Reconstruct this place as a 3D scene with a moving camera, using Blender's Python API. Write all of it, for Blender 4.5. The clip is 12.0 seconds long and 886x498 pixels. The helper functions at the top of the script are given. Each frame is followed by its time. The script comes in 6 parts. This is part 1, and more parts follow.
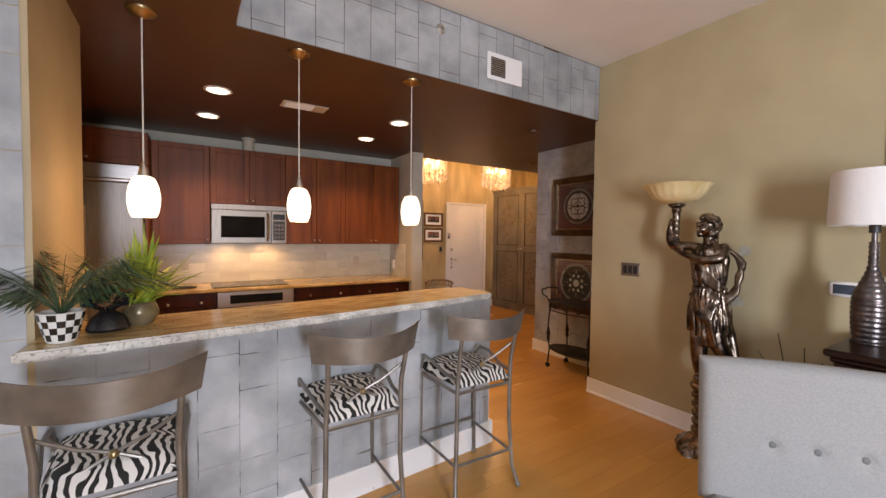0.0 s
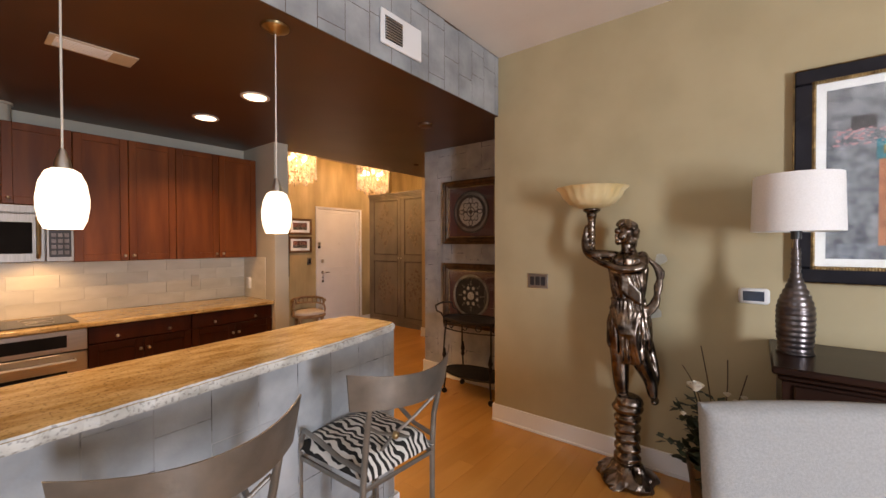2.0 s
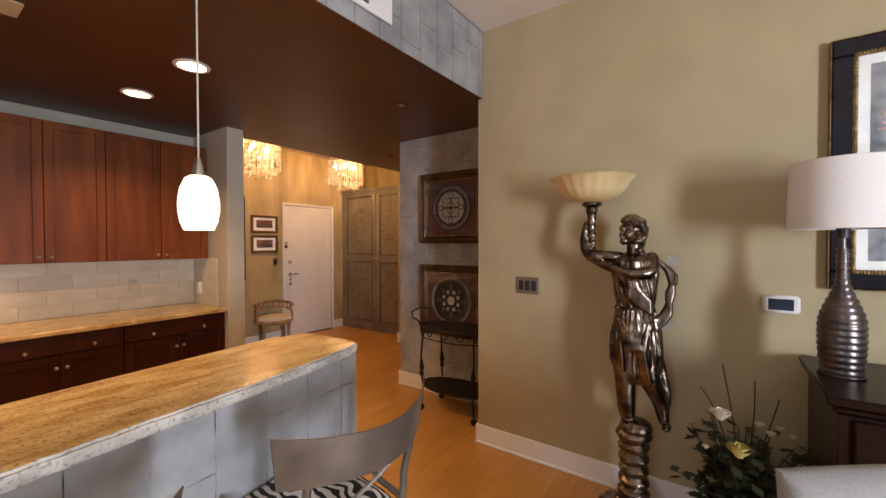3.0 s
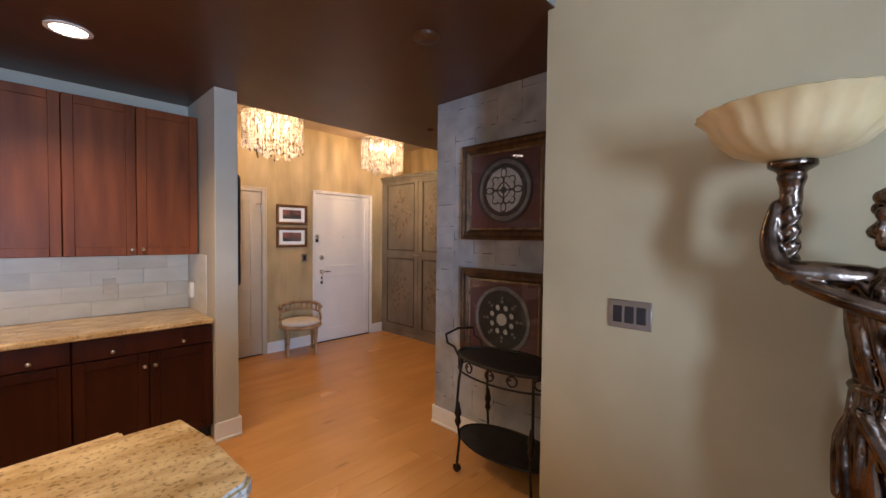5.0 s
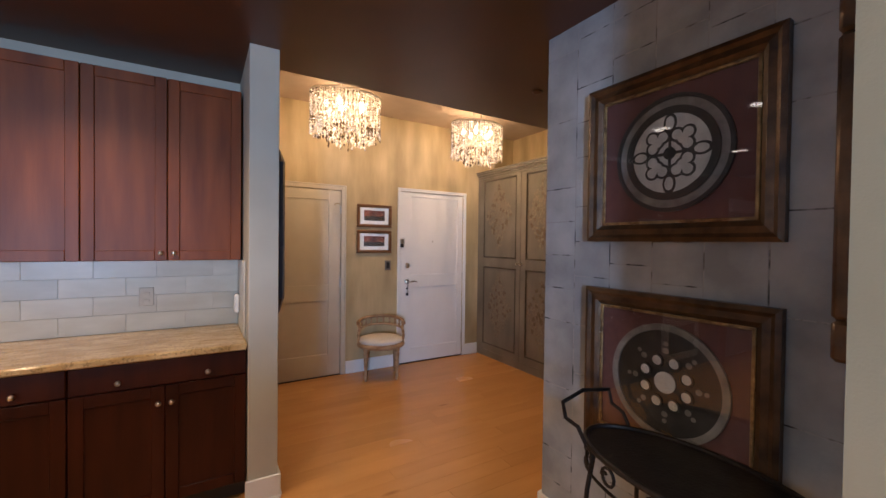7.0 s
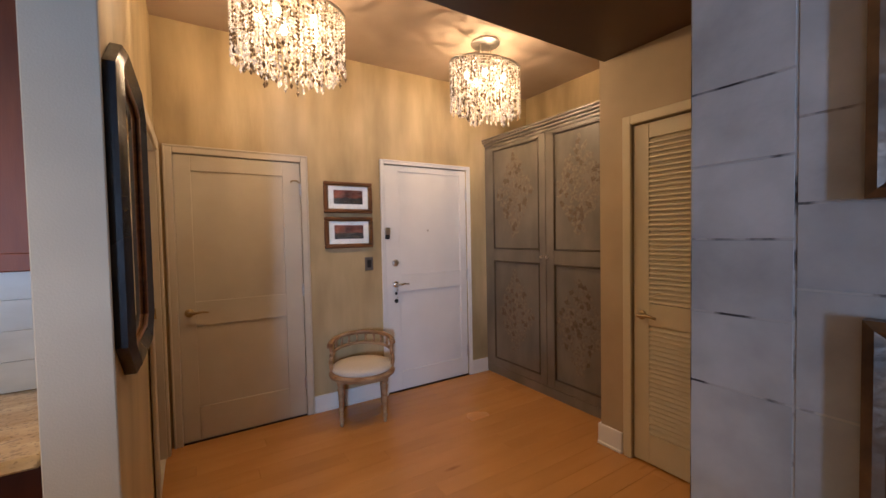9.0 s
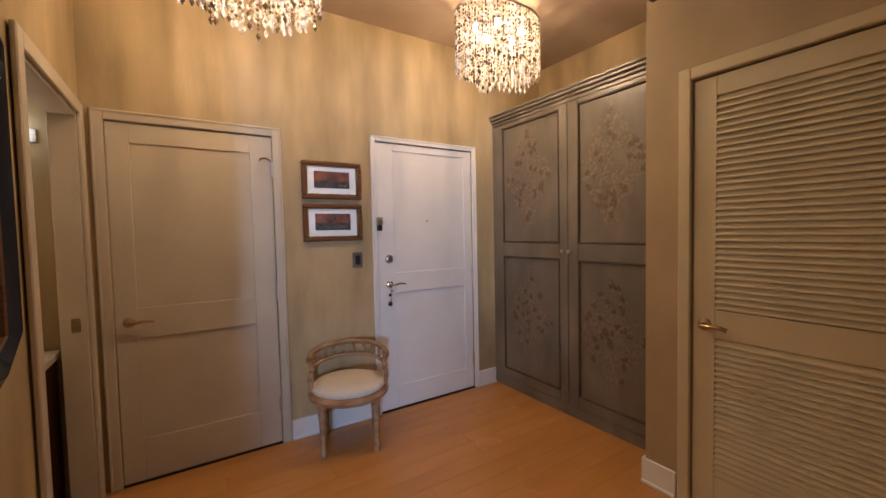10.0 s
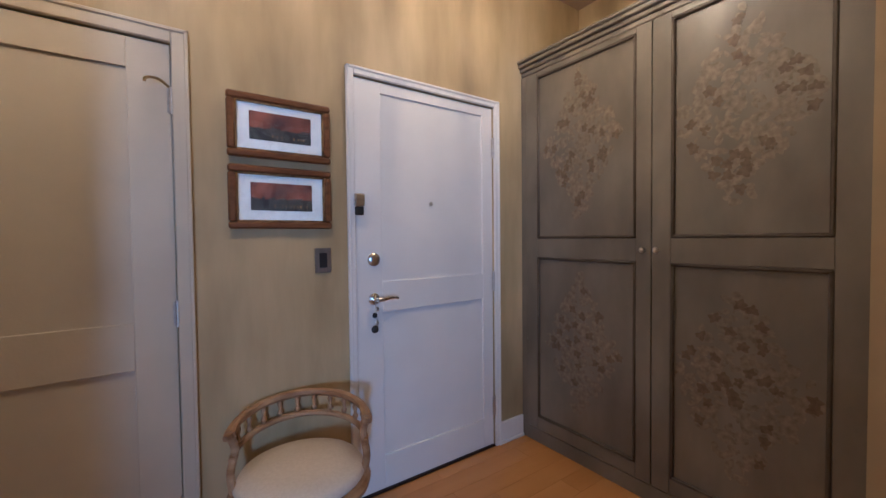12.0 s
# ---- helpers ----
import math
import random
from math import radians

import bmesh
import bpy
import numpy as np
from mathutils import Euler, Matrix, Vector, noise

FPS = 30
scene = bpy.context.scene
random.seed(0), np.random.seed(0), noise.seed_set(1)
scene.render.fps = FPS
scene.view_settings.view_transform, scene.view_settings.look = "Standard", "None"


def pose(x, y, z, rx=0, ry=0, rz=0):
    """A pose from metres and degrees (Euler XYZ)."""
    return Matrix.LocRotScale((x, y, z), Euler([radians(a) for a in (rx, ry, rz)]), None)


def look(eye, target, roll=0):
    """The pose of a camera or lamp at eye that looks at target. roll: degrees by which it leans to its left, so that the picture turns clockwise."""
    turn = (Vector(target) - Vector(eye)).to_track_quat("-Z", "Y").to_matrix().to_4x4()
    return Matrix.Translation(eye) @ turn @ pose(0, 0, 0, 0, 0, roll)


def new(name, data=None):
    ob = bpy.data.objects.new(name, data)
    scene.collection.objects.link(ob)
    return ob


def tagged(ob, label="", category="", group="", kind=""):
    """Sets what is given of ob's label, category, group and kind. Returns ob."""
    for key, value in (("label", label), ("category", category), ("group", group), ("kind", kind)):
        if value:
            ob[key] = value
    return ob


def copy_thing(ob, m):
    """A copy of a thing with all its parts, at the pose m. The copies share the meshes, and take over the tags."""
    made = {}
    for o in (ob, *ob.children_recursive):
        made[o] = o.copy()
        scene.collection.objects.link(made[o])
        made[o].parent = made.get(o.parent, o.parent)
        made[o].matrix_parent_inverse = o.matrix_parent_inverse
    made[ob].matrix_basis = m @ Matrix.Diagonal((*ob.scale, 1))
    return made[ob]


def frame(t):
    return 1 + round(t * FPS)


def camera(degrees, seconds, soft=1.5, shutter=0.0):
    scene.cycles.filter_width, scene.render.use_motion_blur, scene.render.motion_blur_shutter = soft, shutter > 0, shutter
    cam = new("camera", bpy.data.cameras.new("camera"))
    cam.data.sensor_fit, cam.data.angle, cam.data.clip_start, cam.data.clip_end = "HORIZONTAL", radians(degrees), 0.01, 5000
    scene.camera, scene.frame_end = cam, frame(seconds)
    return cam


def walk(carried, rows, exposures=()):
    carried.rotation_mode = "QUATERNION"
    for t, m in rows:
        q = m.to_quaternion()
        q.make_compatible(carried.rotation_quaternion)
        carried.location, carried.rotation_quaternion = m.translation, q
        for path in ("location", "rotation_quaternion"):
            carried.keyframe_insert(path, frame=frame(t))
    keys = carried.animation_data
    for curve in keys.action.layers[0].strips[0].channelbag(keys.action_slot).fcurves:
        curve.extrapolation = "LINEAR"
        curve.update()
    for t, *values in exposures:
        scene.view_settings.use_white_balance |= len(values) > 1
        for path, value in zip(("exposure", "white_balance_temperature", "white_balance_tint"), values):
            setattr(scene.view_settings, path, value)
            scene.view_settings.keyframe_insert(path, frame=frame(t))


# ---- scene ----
cam = camera(96.3, 12.0)
METRES, EYE, TILT, LEAN, TURN = 6.25, 1.5, 0.0, 0.0, -35.0
PATH = [
    (0, (0.694, 0.168, 1.487), (1.769, 1.853, 1.418), 0.7),
    (0.5, (0.742, 0.369, 1.48), (1.952, 1.96, 1.409), 0.6),
    (1, (0.806, 0.558, 1.487), (2.167, 2.023, 1.428), 0.3),
    (1.5, (0.88, 0.686, 1.492), (2.365, 2.024, 1.451), -0.0),
    (2, (1.0, 0.832, 1.507), (2.567, 2.075, 1.479), -0.1),
    (2.5, (1.138, 0.944, 1.506), (2.754, 2.122, 1.488), -0.1),
    (3, (1.339, 1.076, 1.51), (2.969, 2.235, 1.477), -0.1),
    (3.2, (1.415, 1.152, 1.517), (3.056, 2.294, 1.479), -0.0),
    (5, (2.238, 1.631, 1.519), (3.68, 3.015, 1.457), 0.6),
    (5.5, (2.439, 1.757, 1.494), (3.777, 3.242, 1.446), 0.7),
    (6, (2.641, 1.928, 1.501), (3.856, 3.516, 1.458), 0.8),
    (6.5, (2.808, 2.134, 1.489), (3.914, 3.801, 1.452), 0.8),
    (7, (2.949, 2.359, 1.484), (3.983, 4.071, 1.454), 0.7),
    (7.2, (3.0, 2.453, 1.469), (4.019, 4.174, 1.447), 0.4),
    (8.8, (3.463, 3.327, 1.437), (4.525, 5.021, 1.38), -0.9),
    (9, (3.511, 3.413, 1.451), (4.577, 5.104, 1.382), -1.1),
    (9.2, (3.569, 3.518, 1.432), (4.638, 5.207, 1.367), -0.6),
    (9.5, (3.655, 3.662, 1.433), (4.719, 5.354, 1.352), -1.3),
    (9.7, (3.724, 3.749, 1.423), (4.779, 5.446, 1.348), -1.2),
    (10, (3.767, 3.912, 1.41), (4.849, 5.592, 1.322), -1.2),
    (10.5, (3.862, 4.183, 1.391), (4.972, 5.845, 1.303), -1.1),
    (11, (3.982, 4.438, 1.364), (5.117, 6.083, 1.283), -1.0),
    (11.5, (4.123, 4.667, 1.345), (5.257, 6.313, 1.279), -0.8),
    (12, (4.22, 4.901, 1.312), (5.371, 6.535, 1.255), -0.6),
]
# the clip's camera drifts from a warm white balance to a cooler one as it nears the entry door
GRADE = [(0.0, -0.40, 8200, 22), (2.5, -0.44, 8500, 22), (5.0, -0.22, 5900, 13), (6.5, -0.27, 5500, 12), (9.0, -0.42, 5600, 12), (10.0, -0.42, 5400, 12), (11.0, -0.42, 4750, 10), (12.0, -0.55, 4500, 9)]
walk(cam, [(t, look(eye, target, roll)) for t, eye, target, roll in PATH], GRADE)

# ---- world, window light, lamps ----
world = bpy.data.worlds.new("sky")
scene.world = world
world.use_nodes = True
sky = world.node_tree.nodes.new("ShaderNodeTexSky")
sky.sky_type, sky.sun_disc, sky.sun_elevation, sky.sun_rotation = "NISHITA", False, radians(40), radians(200)
world.node_tree.links.new(sky.outputs[0], world.node_tree.nodes["Background"].inputs[0])
world.node_tree.nodes["Background"].inputs[1].default_value = 0.12

DAY, WARM, BULB = (0.56, 0.74, 1.0), (1.0, 0.66, 0.36), (1.0, 0.62, 0.30)


def lamp(kind, name, m, watts, colour, **more):
    data = bpy.data.lights.new(name, kind)
    data.energy, data.color = watts, colour
    ob = new(name, data)
    ob.matrix_world = m
    if kind == "AREA":
        data.shape, data.size, data.size_y = "RECTANGLE", more["size"][0], more["size"][1]
    if kind == "SPOT":
        data.spot_size, data.spot_blend, data.shadow_soft_size = radians(more["cone"]), 0.7, 0.05
    if kind == "POINT":
        data.shadow_soft_size = more["radius"]
    return ob


lamp("AREA", "window_light", look((0.62, -2.40, 1.4), (3.8, 2.6, 1.3)), 290, DAY, size=(0.5, 1.4))
lamp("AREA", "side_window_light", look((-2.58, 1.45, 1.6), (0.4, 1.4, 1.3)), 50, DAY, size=(1.3, 1.9))
CANS = [(0.885, 3.69), (0.845, 4.49), (2.395, 4.495), (2.425, 3.70)]
for n, (x, y) in enumerate(CANS):
    lamp("SPOT", "can_light", pose(x, y, 2.54), 62, WARM, cone=125)
for x in (1.05, 1.48):
    lamp("SPOT", "hob_light", look((x, 5.22, 1.35), (x, 5.40, 0.9)), 9, WARM, cone=150)
PENDANTS = [(0.502, 2.65), (1.257, 2.69), (2.03, 2.70)]
for x, y in PENDANTS:
    lamp("POINT", "pendant_bulb", pose(x, y, 1.66), 4, WARM, radius=0.03)
CHANDELIERS = [(4.03, 5.835), (5.52, 5.915)]
for x, y in CHANDELIERS:
    for k in range(3):
        a = 2.1 * k + 0.4
        lamp("POINT", "chandelier_bulb", pose(x + 0.16 * math.cos(a), y + 0.1 * math.sin(a), 2.64), 13, BULB, radius=0.012)


lamp("POINT", "washroom_bulb", pose(2.85, 6.60, 1.97), 9, WARM, radius=0.05)


# ---- mesh helpers ----
class G:
    """A growing mesh: vertices and faces, in metres."""

    def __init__(self):
        self.v, self.f = [], []

    def add(self, verts, faces):
        n = len(self.v)
        self.v += [tuple(p) for p in verts]
        self.f += [tuple(i + n for i in q) for q in faces]
        return self

    def box(self, x0, y0, z0, x1, y1, z1, c=0.003):
        lo, hi = (min(x0, x1), min(y0, y1), min(z0, z1)), (max(x0, x1), max(y0, y1), max(z0, z1))
        c = min(c, *((hi[i] - lo[i]) * 0.45 for i in range(3)))
        if c <= 0:
            vs = [(x, y, z) for z in (lo[2], hi[2]) for y in (lo[1], hi[1]) for x in (lo[0], hi[0])]
            return self.add(vs, [(0, 2, 3, 1), (4, 5, 7, 6), (0, 1, 5, 4), (2, 6, 7, 3), (0, 4, 6, 2), (1, 3, 7, 5)])
        vs, at = [], {}
        for s in [(a, b, d) for a in (0, 1) for b in (0, 1) for d in (0, 1)]:
            for ax in range(3):
                at[s, ax] = len(vs)
                vs.append([(hi if s[i] else lo)[i] + (0 if i == ax else (-c if s[i] else c)) for i in range(3)])
        fs = []
        for ax in range(3):
            b, d = [i for i in range(3) if i != ax]
            for side in (0, 1):
                q = []
                for u, w in ((0, 0), (1, 0), (1, 1), (0, 1)):
                    s = [0, 0, 0]
                    s[ax], s[b], s[d] = side, u, w
                    q.append(at[tuple(s), ax])
                fs.append(q)
            for u in (0, 1):
                for w in (0, 1):
                    s = [0, 0, 0]
                    s[b], s[d] = u, w
                    e = list(s)
                    e[ax] = 1
                    fs.append((at[tuple(s), b], at[tuple(e), b], at[tuple(e), d], at[tuple(s), d]))
        for s in [(a, b, d) for a in (0, 1) for b in (0, 1) for d in (0, 1)]:
            fs.append((at[s, 0], at[s, 1], at[s, 2]))
        return self.add(vs, fs)

    def tube(self, pts, r, n=8, closed=False, flat=1.0):
        pts = [Vector(p) for p in pts]
        rs = r if isinstance(r, (list, tuple)) else [r] * len(pts)
        vs, fs, up = [], [], None
        for i, p in enumerate(pts):
            a, b = (pts[i - 1], pts[(i + 1) % len(pts)]) if closed else (pts[max(i - 1, 0)], pts[min(i + 1, len(pts) - 1)])
            d = (b - a).normalized()
            if up is None:
                up = d.orthogonal().normalized()
            up = (up - d * up.dot(d)).normalized()
            side = d.cross(up)
            for k in range(n):
                t = 2 * math.pi * k / n
                vs.append(p + up * (rs[i] * math.cos(t)) + side * (rs[i] * flat * math.sin(t)))
        m = len(pts)
        for i in range(m if closed else m - 1):
            for k in range(n):
                j, l = (i + 1) % m, (k + 1) % n
                fs.append((i * n + k, i * n + l, j * n + l, j * n + k))
        if not closed:
            fs += [tuple(range(n))[::-1], tuple(range((m - 1) * n, m * n))]
        return self.add(vs, fs)

    def cyl(self, p0, p1, r, r1=None, n=14):
        return self.tube([p0, p1], [r, r if r1 is None else r1], n)

    def lathe(self, profile, cx=0.0, cy=0.0, n=28, sx=1.0, sy=1.0, wave=None, close=True):
        vs, fs = [], []
        for i, (r, z) in enumerate(profile):
            for k in range(n):
                t = 2 * math.pi * k / n
                q = r * (1 + (wave(t, i) if wave else 0))
                vs.append((cx + q * sx * math.cos(t), cy + q * sy * math.sin(t), z))
        for i in range(len(profile) - 1):
            for k in range(n):
                l = (k + 1) % n
                fs.append((i * n + k, i * n + l, (i + 1) * n + l, (i + 1) * n + k))
        if close:
            fs += [tuple(range(n))[::-1], tuple(range((len(profile) - 1) * n, len(profile) * n))]
        return self.add(vs, fs)

    def ball(self, c, r, n=12):
        r = r if isinstance(r, (list, tuple)) else (r, r, r)
        vs, fs, h = [], [], max(4, n // 2)
        for i in range(1, h):
            a = math.pi * i / h
            for k in range(n):
                t = 2 * math.pi * k / n
                vs.append((c[0] + r[0] * math.sin(a) * math.cos(t), c[1] + r[1] * math.sin(a) * math.sin(t), c[2] + r[2] * math.cos(a)))
        vs += [(c[0], c[1], c[2] + r[2]), (c[0], c[1], c[2] - r[2])]
        top, low = len(vs) - 2, len(vs) - 1
        for k in range(n):
            l = (k + 1) % n
            fs += [(top, k, l), (low, (h - 2) * n + l, (h - 2) * n + k)]
            fs += [(i * n + k, (i + 1) * n + k, (i + 1) * n + l, i * n + l) for i in range(h - 2)]
        return self.add(vs, fs)

    def prism(self, outline, lift):
        """An outline of 3D points, extruded along lift."""
        n, lift = len(outline), Vector(lift)
        vs = [Vector(p) for p in outline]
        fs = [tuple(range(n))[::-1], tuple(range(n, 2 * n))] + [(k, (k + 1) % n, n + (k + 1) % n, n + k) for k in range(n)]
        return self.add(vs + [p + lift for p in vs], fs)

    def moved(self, m):
        self.v = [tuple(m @ Vector(p)) for p in self.v]
        return self

    def mesh(self, name, material, smooth=40):
        me = bpy.data.meshes.new(name)
        me.from_pydata(self.v, [], self.f)
        bm = bmesh.new()
        bm.from_mesh(me)
        bmesh.ops.recalc_face_normals(bm, faces=bm.faces)
        bm.to_mesh(me)
        bm.free()
        me.materials.append(material)
        if smooth:
            me.polygons.foreach_set("use_smooth", [True] * len(me.polygons))
            me.set_sharp_from_angle(angle=radians(smooth))
        me.update()
        return me


ROOT = {}
PLAN = [Matrix()]  # where the plan lies that world numbers are given in
KITCHEN, FOYER = pose(0.024, 0, 0.006), pose(0.05, -0.065, 0)


def thing(name, m, label, category, group="", kind=""):
    ob = new(name)
    ob.empty_display_size = 0.1
    ob.matrix_world = PLAN[0] @ (m if isinstance(m, Matrix) else pose(*m))
    ROOT[ob] = ob.matrix_world.copy()
    return tagged(ob, label, category, group, kind)


def part(name, g, material, parent, label="", world=False, smooth=40, kind=""):
    """One mesh under a thing or a part; world: its points are given in the world."""
    if world:
        g.moved(ROOT[parent].inverted() @ PLAN[0])
    ob = new(name, g.mesh(name, material, smooth))
    ob.parent = parent
    ROOT[ob] = ROOT[parent]
    return tagged(ob, label, "", "", kind)


def solo(name, g, material, label, category, base=(0, 0, 0), group="", kind="", smooth=40):
    """A thing of one mesh, its points given in the world."""
    g.moved(pose(*base).inverted())
    ob = new(name, g.mesh(name, material, smooth))
    ob.matrix_world = PLAN[0] @ pose(*base)
    ROOT[ob] = ob.matrix_world.copy()
    return tagged(ob, label, category, group, kind)


def structure(name, g, material, label="", category=""):
    return solo(name, g, material, label, category, kind="structure", smooth=0)


# ---- materials ----
def rgb(c):
    return (*c, 1.0)


def mat(name, c1, c2, scale=8.0, rough=0.5, metal=0.0, bump=0.15, stretch=(1, 1, 1), detail=4.0, vary=0.0, fine=60.0, coarse=0.12, rough2=None, coat=0.0, bump_scale=None, joined=False):
    """Two tones mixed by grain, a slow drift of tone over metres, and fine relief."""
    m = bpy.data.materials.new(name)
    m.use_nodes = True
    nt = m.node_tree
    N, L = nt.nodes, nt.links.new
    bsdf = N["Principled BSDF"]
    co = N.new("ShaderNodeTexCoord")
    mp = N.new("ShaderNodeMapping")
    mp.inputs["Scale"].default_value = stretch
    vec = N.new("ShaderNodeNewGeometry").outputs["Position"] if joined else co.outputs["Object"]
    if vary:
        info = N.new("ShaderNodeObjectInfo")
    if vary and not joined:
        off = N.new("ShaderNodeVectorMath")
        off.operation = "MULTIPLY_ADD"
        L(info.outputs["Random"], off.inputs[0])
        off.inputs[1].default_value = (7, 13, 5)
        L(vec, off.inputs[2])
        vec = off.outputs[0]
    L(vec, mp.inputs[0])
    grain = N.new("ShaderNodeTexNoise")
    grain.inputs["Scale"].default_value, grain.inputs["Detail"].default_value = scale, detail
    L(mp.outputs[0], grain.inputs["Vector"])
    ramp = N.new("ShaderNodeValToRGB")
    ramp.color_ramp.elements[0].position, ramp.color_ramp.elements[1].position = 0.32, 0.68
    ramp.color_ramp.elements[0].color, ramp.color_ramp.elements[1].color = rgb(c1), rgb(c2)
    L(grain.outputs["Fac"], ramp.inputs[0])
    slow = N.new("ShaderNodeTexNoise")
    slow.inputs["Scale"].default_value, slow.inputs["Detail"].default_value = 1.3, 2.0
    L(vec, slow.inputs["Vector"])
    value = N.new("ShaderNodeMapRange")
    value.inputs[1].default_value, value.inputs[2].default_value = 0.3, 0.7
    value.inputs[3].default_value, value.inputs[4].default_value = 1 - coarse, 1 + coarse
    L(slow.outputs["Fac"], value.inputs[0])
    hsv = N.new("ShaderNodeHueSaturation")
    L(ramp.outputs[0], hsv.inputs["Color"])
    L(value.outputs[0], hsv.inputs["Value"])
    if vary:
        mul = N.new("ShaderNodeMapRange")
        mul.inputs[3].default_value, mul.inputs[4].default_value = 1 - vary, 1 + vary
        L(info.outputs["Random"], mul.inputs[0])
        both = N.new("ShaderNodeMath")
        both.operation = "MULTIPLY"
        L(mul.outputs[0], both.inputs[0])
        L(value.outputs[0], both.inputs[1])
        L(both.outputs[0], hsv.inputs["Value"])
    L(hsv.outputs[0], bsdf.inputs["Base Color"])
    rr = N.new("ShaderNodeMapRange")
    rr.inputs[3].default_value, rr.inputs[4].default_value = rough, rough2 if rough2 is not None else min(1, rough + 0.12)
    L(slow.outputs["Fac"], rr.inputs[0])
    L(rr.outputs[0], bsdf.inputs["Roughness"])
    bsdf.inputs["Metallic"].default_value = metal
    bsdf.inputs["Coat Weight"].default_value = coat
    if bump:
        fineness = N.new("ShaderNodeTexNoise")
        fineness.inputs["Scale"].default_value = bump_scale or fine
        L(mp.outputs[0], fineness.inputs["Vector"])
        bp = N.new("ShaderNodeBump")
        bp.inputs["Strength"].default_value, bp.inputs["Distance"].default_value = bump, 0.01
        L(fineness.outputs["Fac"], bp.inputs["Height"])
        L(bp.outputs[0], bsdf.inputs["Normal"])
    return m


def glow(name, colour, strength, base=(0.9, 0.85, 0.75)):
    m = mat(name, base, base, bump=0)
    b = m.node_tree.nodes["Principled BSDF"]
    b.inputs["Emission Color"].default_value = rgb(colour)
    b.inputs["Emission Strength"].default_value = strength
    return m


def glass(name, tint=(1, 1, 1), rough=0.0):
    m = mat(name, tint, tint, bump=0, rough=rough, rough2=rough, coarse=0)
    m.node_tree.nodes["Principled BSDF"].inputs["Transmission Weight"].default_value = 1.0
    return m


M_BEIGE = mat("beige_paint", (0.41, 0.335, 0.195), (0.45, 0.37, 0.22), 3, 0.6, bump=0.08, fine=180, coarse=0.05)
M_TAN = mat("tan_paint", (0.39, 0.305, 0.18), (0.45, 0.355, 0.215), 3, 0.6, bump=0.08, fine=180)
M_GOLD = mat("gold_faux_finish", (0.365, 0.285, 0.15), (0.57, 0.455, 0.255), 5, 0.45, bump=0.1, stretch=(1, 1, 0.22), fine=40, coarse=0.15)
M_KITWALL = mat("pale_wall_paint", (0.47, 0.455, 0.385), (0.52, 0.50, 0.42), 3, 0.6, bump=0.08, fine=180)
M_BLOCK = mat("plaster_block", (0.25, 0.268, 0.277), (0.425, 0.445, 0.455), 5, 0.42, bump=0.25, vary=0.05, fine=30, coarse=0.16, detail=7, joined=True)
M_JOINT = mat("dark_joint", (0.03, 0.03, 0.032), (0.36, 0.365, 0.36), 13, 0.8, bump=0.2, joined=True, stretch=(1, 1, 0.8))
M_JOINT.node_tree.nodes["Color Ramp"].color_ramp.elements[0].position = 0.38
M_JOINT.node_tree.nodes["Color Ramp"].color_ramp.elements[1].position = 0.50
M_CEIL = mat("ceiling_paint", (0.70, 0.66, 0.62), (0.74, 0.70, 0.66), 3, 0.8, bump=0.05, fine=150, coarse=0.03)
M_BROWN = mat("brown_paint", (0.068, 0.027, 0.009), (0.082, 0.033, 0.011), 3, 0.34, bump=0.04, fine=120, coarse=0.05)
M_FOYCEIL = mat("foyer_ceiling_paint", (0.44, 0.345, 0.26), (0.50, 0.40, 0.305), 3, 0.7, bump=0.05, fine=150)
M_WHITE = mat("white_paint", (0.80, 0.80, 0.79), (0.84, 0.84, 0.83), 4, 0.35, bump=0.04, fine=90, coarse=0.03)
M_CREAM = mat("cream_door_paint", (0.55, 0.495, 0.395), (0.60, 0.545, 0.44), 4, 0.4, bump=0.04, fine=90, coarse=0.04)
M_YELLOWCREAM = mat("yellow_cream_paint", (0.60, 0.53, 0.34), (0.64, 0.57, 0.38), 4, 0.4, bump=0.04, fine=90, coarse=0.04)
M_FLOOR = mat("maple_plank", (0.50, 0.235, 0.060), (0.60, 0.300, 0.085), 2.2, 0.19, bump=0.04, stretch=(0.6, 4, 4), vary=0.025, fine=70, coarse=0.07, rough2=0.30, detail=8)
M_UNDER = mat("dark_subfloor", (0.10, 0.05, 0.02), (0.14, 0.07, 0.03), 5, 0.8)
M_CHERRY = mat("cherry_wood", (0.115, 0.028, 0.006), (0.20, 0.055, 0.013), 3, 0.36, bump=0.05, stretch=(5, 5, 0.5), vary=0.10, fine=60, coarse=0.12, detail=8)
# grain of cherry_wood with its colours taken far down, to deepen the dark tones
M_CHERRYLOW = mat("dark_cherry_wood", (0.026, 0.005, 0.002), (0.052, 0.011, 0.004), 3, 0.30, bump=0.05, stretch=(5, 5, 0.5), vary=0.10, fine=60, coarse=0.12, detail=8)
M_STEEL = mat("brushed_steel", (0.52, 0.50, 0.48), (0.62, 0.60, 0.57), 6, 0.24, 1.0, bump=0.04, stretch=(1, 1, 18), fine=40)
M_DULLSTEEL = mat("satin_steel", (0.27, 0.255, 0.235), (0.34, 0.32, 0.30), 6, 0.40, 1.0, bump=0.04, stretch=(18, 1, 1), fine=40)
M_NICKEL = mat("satin_nickel", (0.62, 0.60, 0.56), (0.68, 0.66, 0.62), 6, 0.22, 1.0, bump=0.02)
M_BRASS = mat("aged_brass", (0.36, 0.27, 0.14), (0.48, 0.37, 0.21), 12, 0.28, 1.0, bump=0.05)
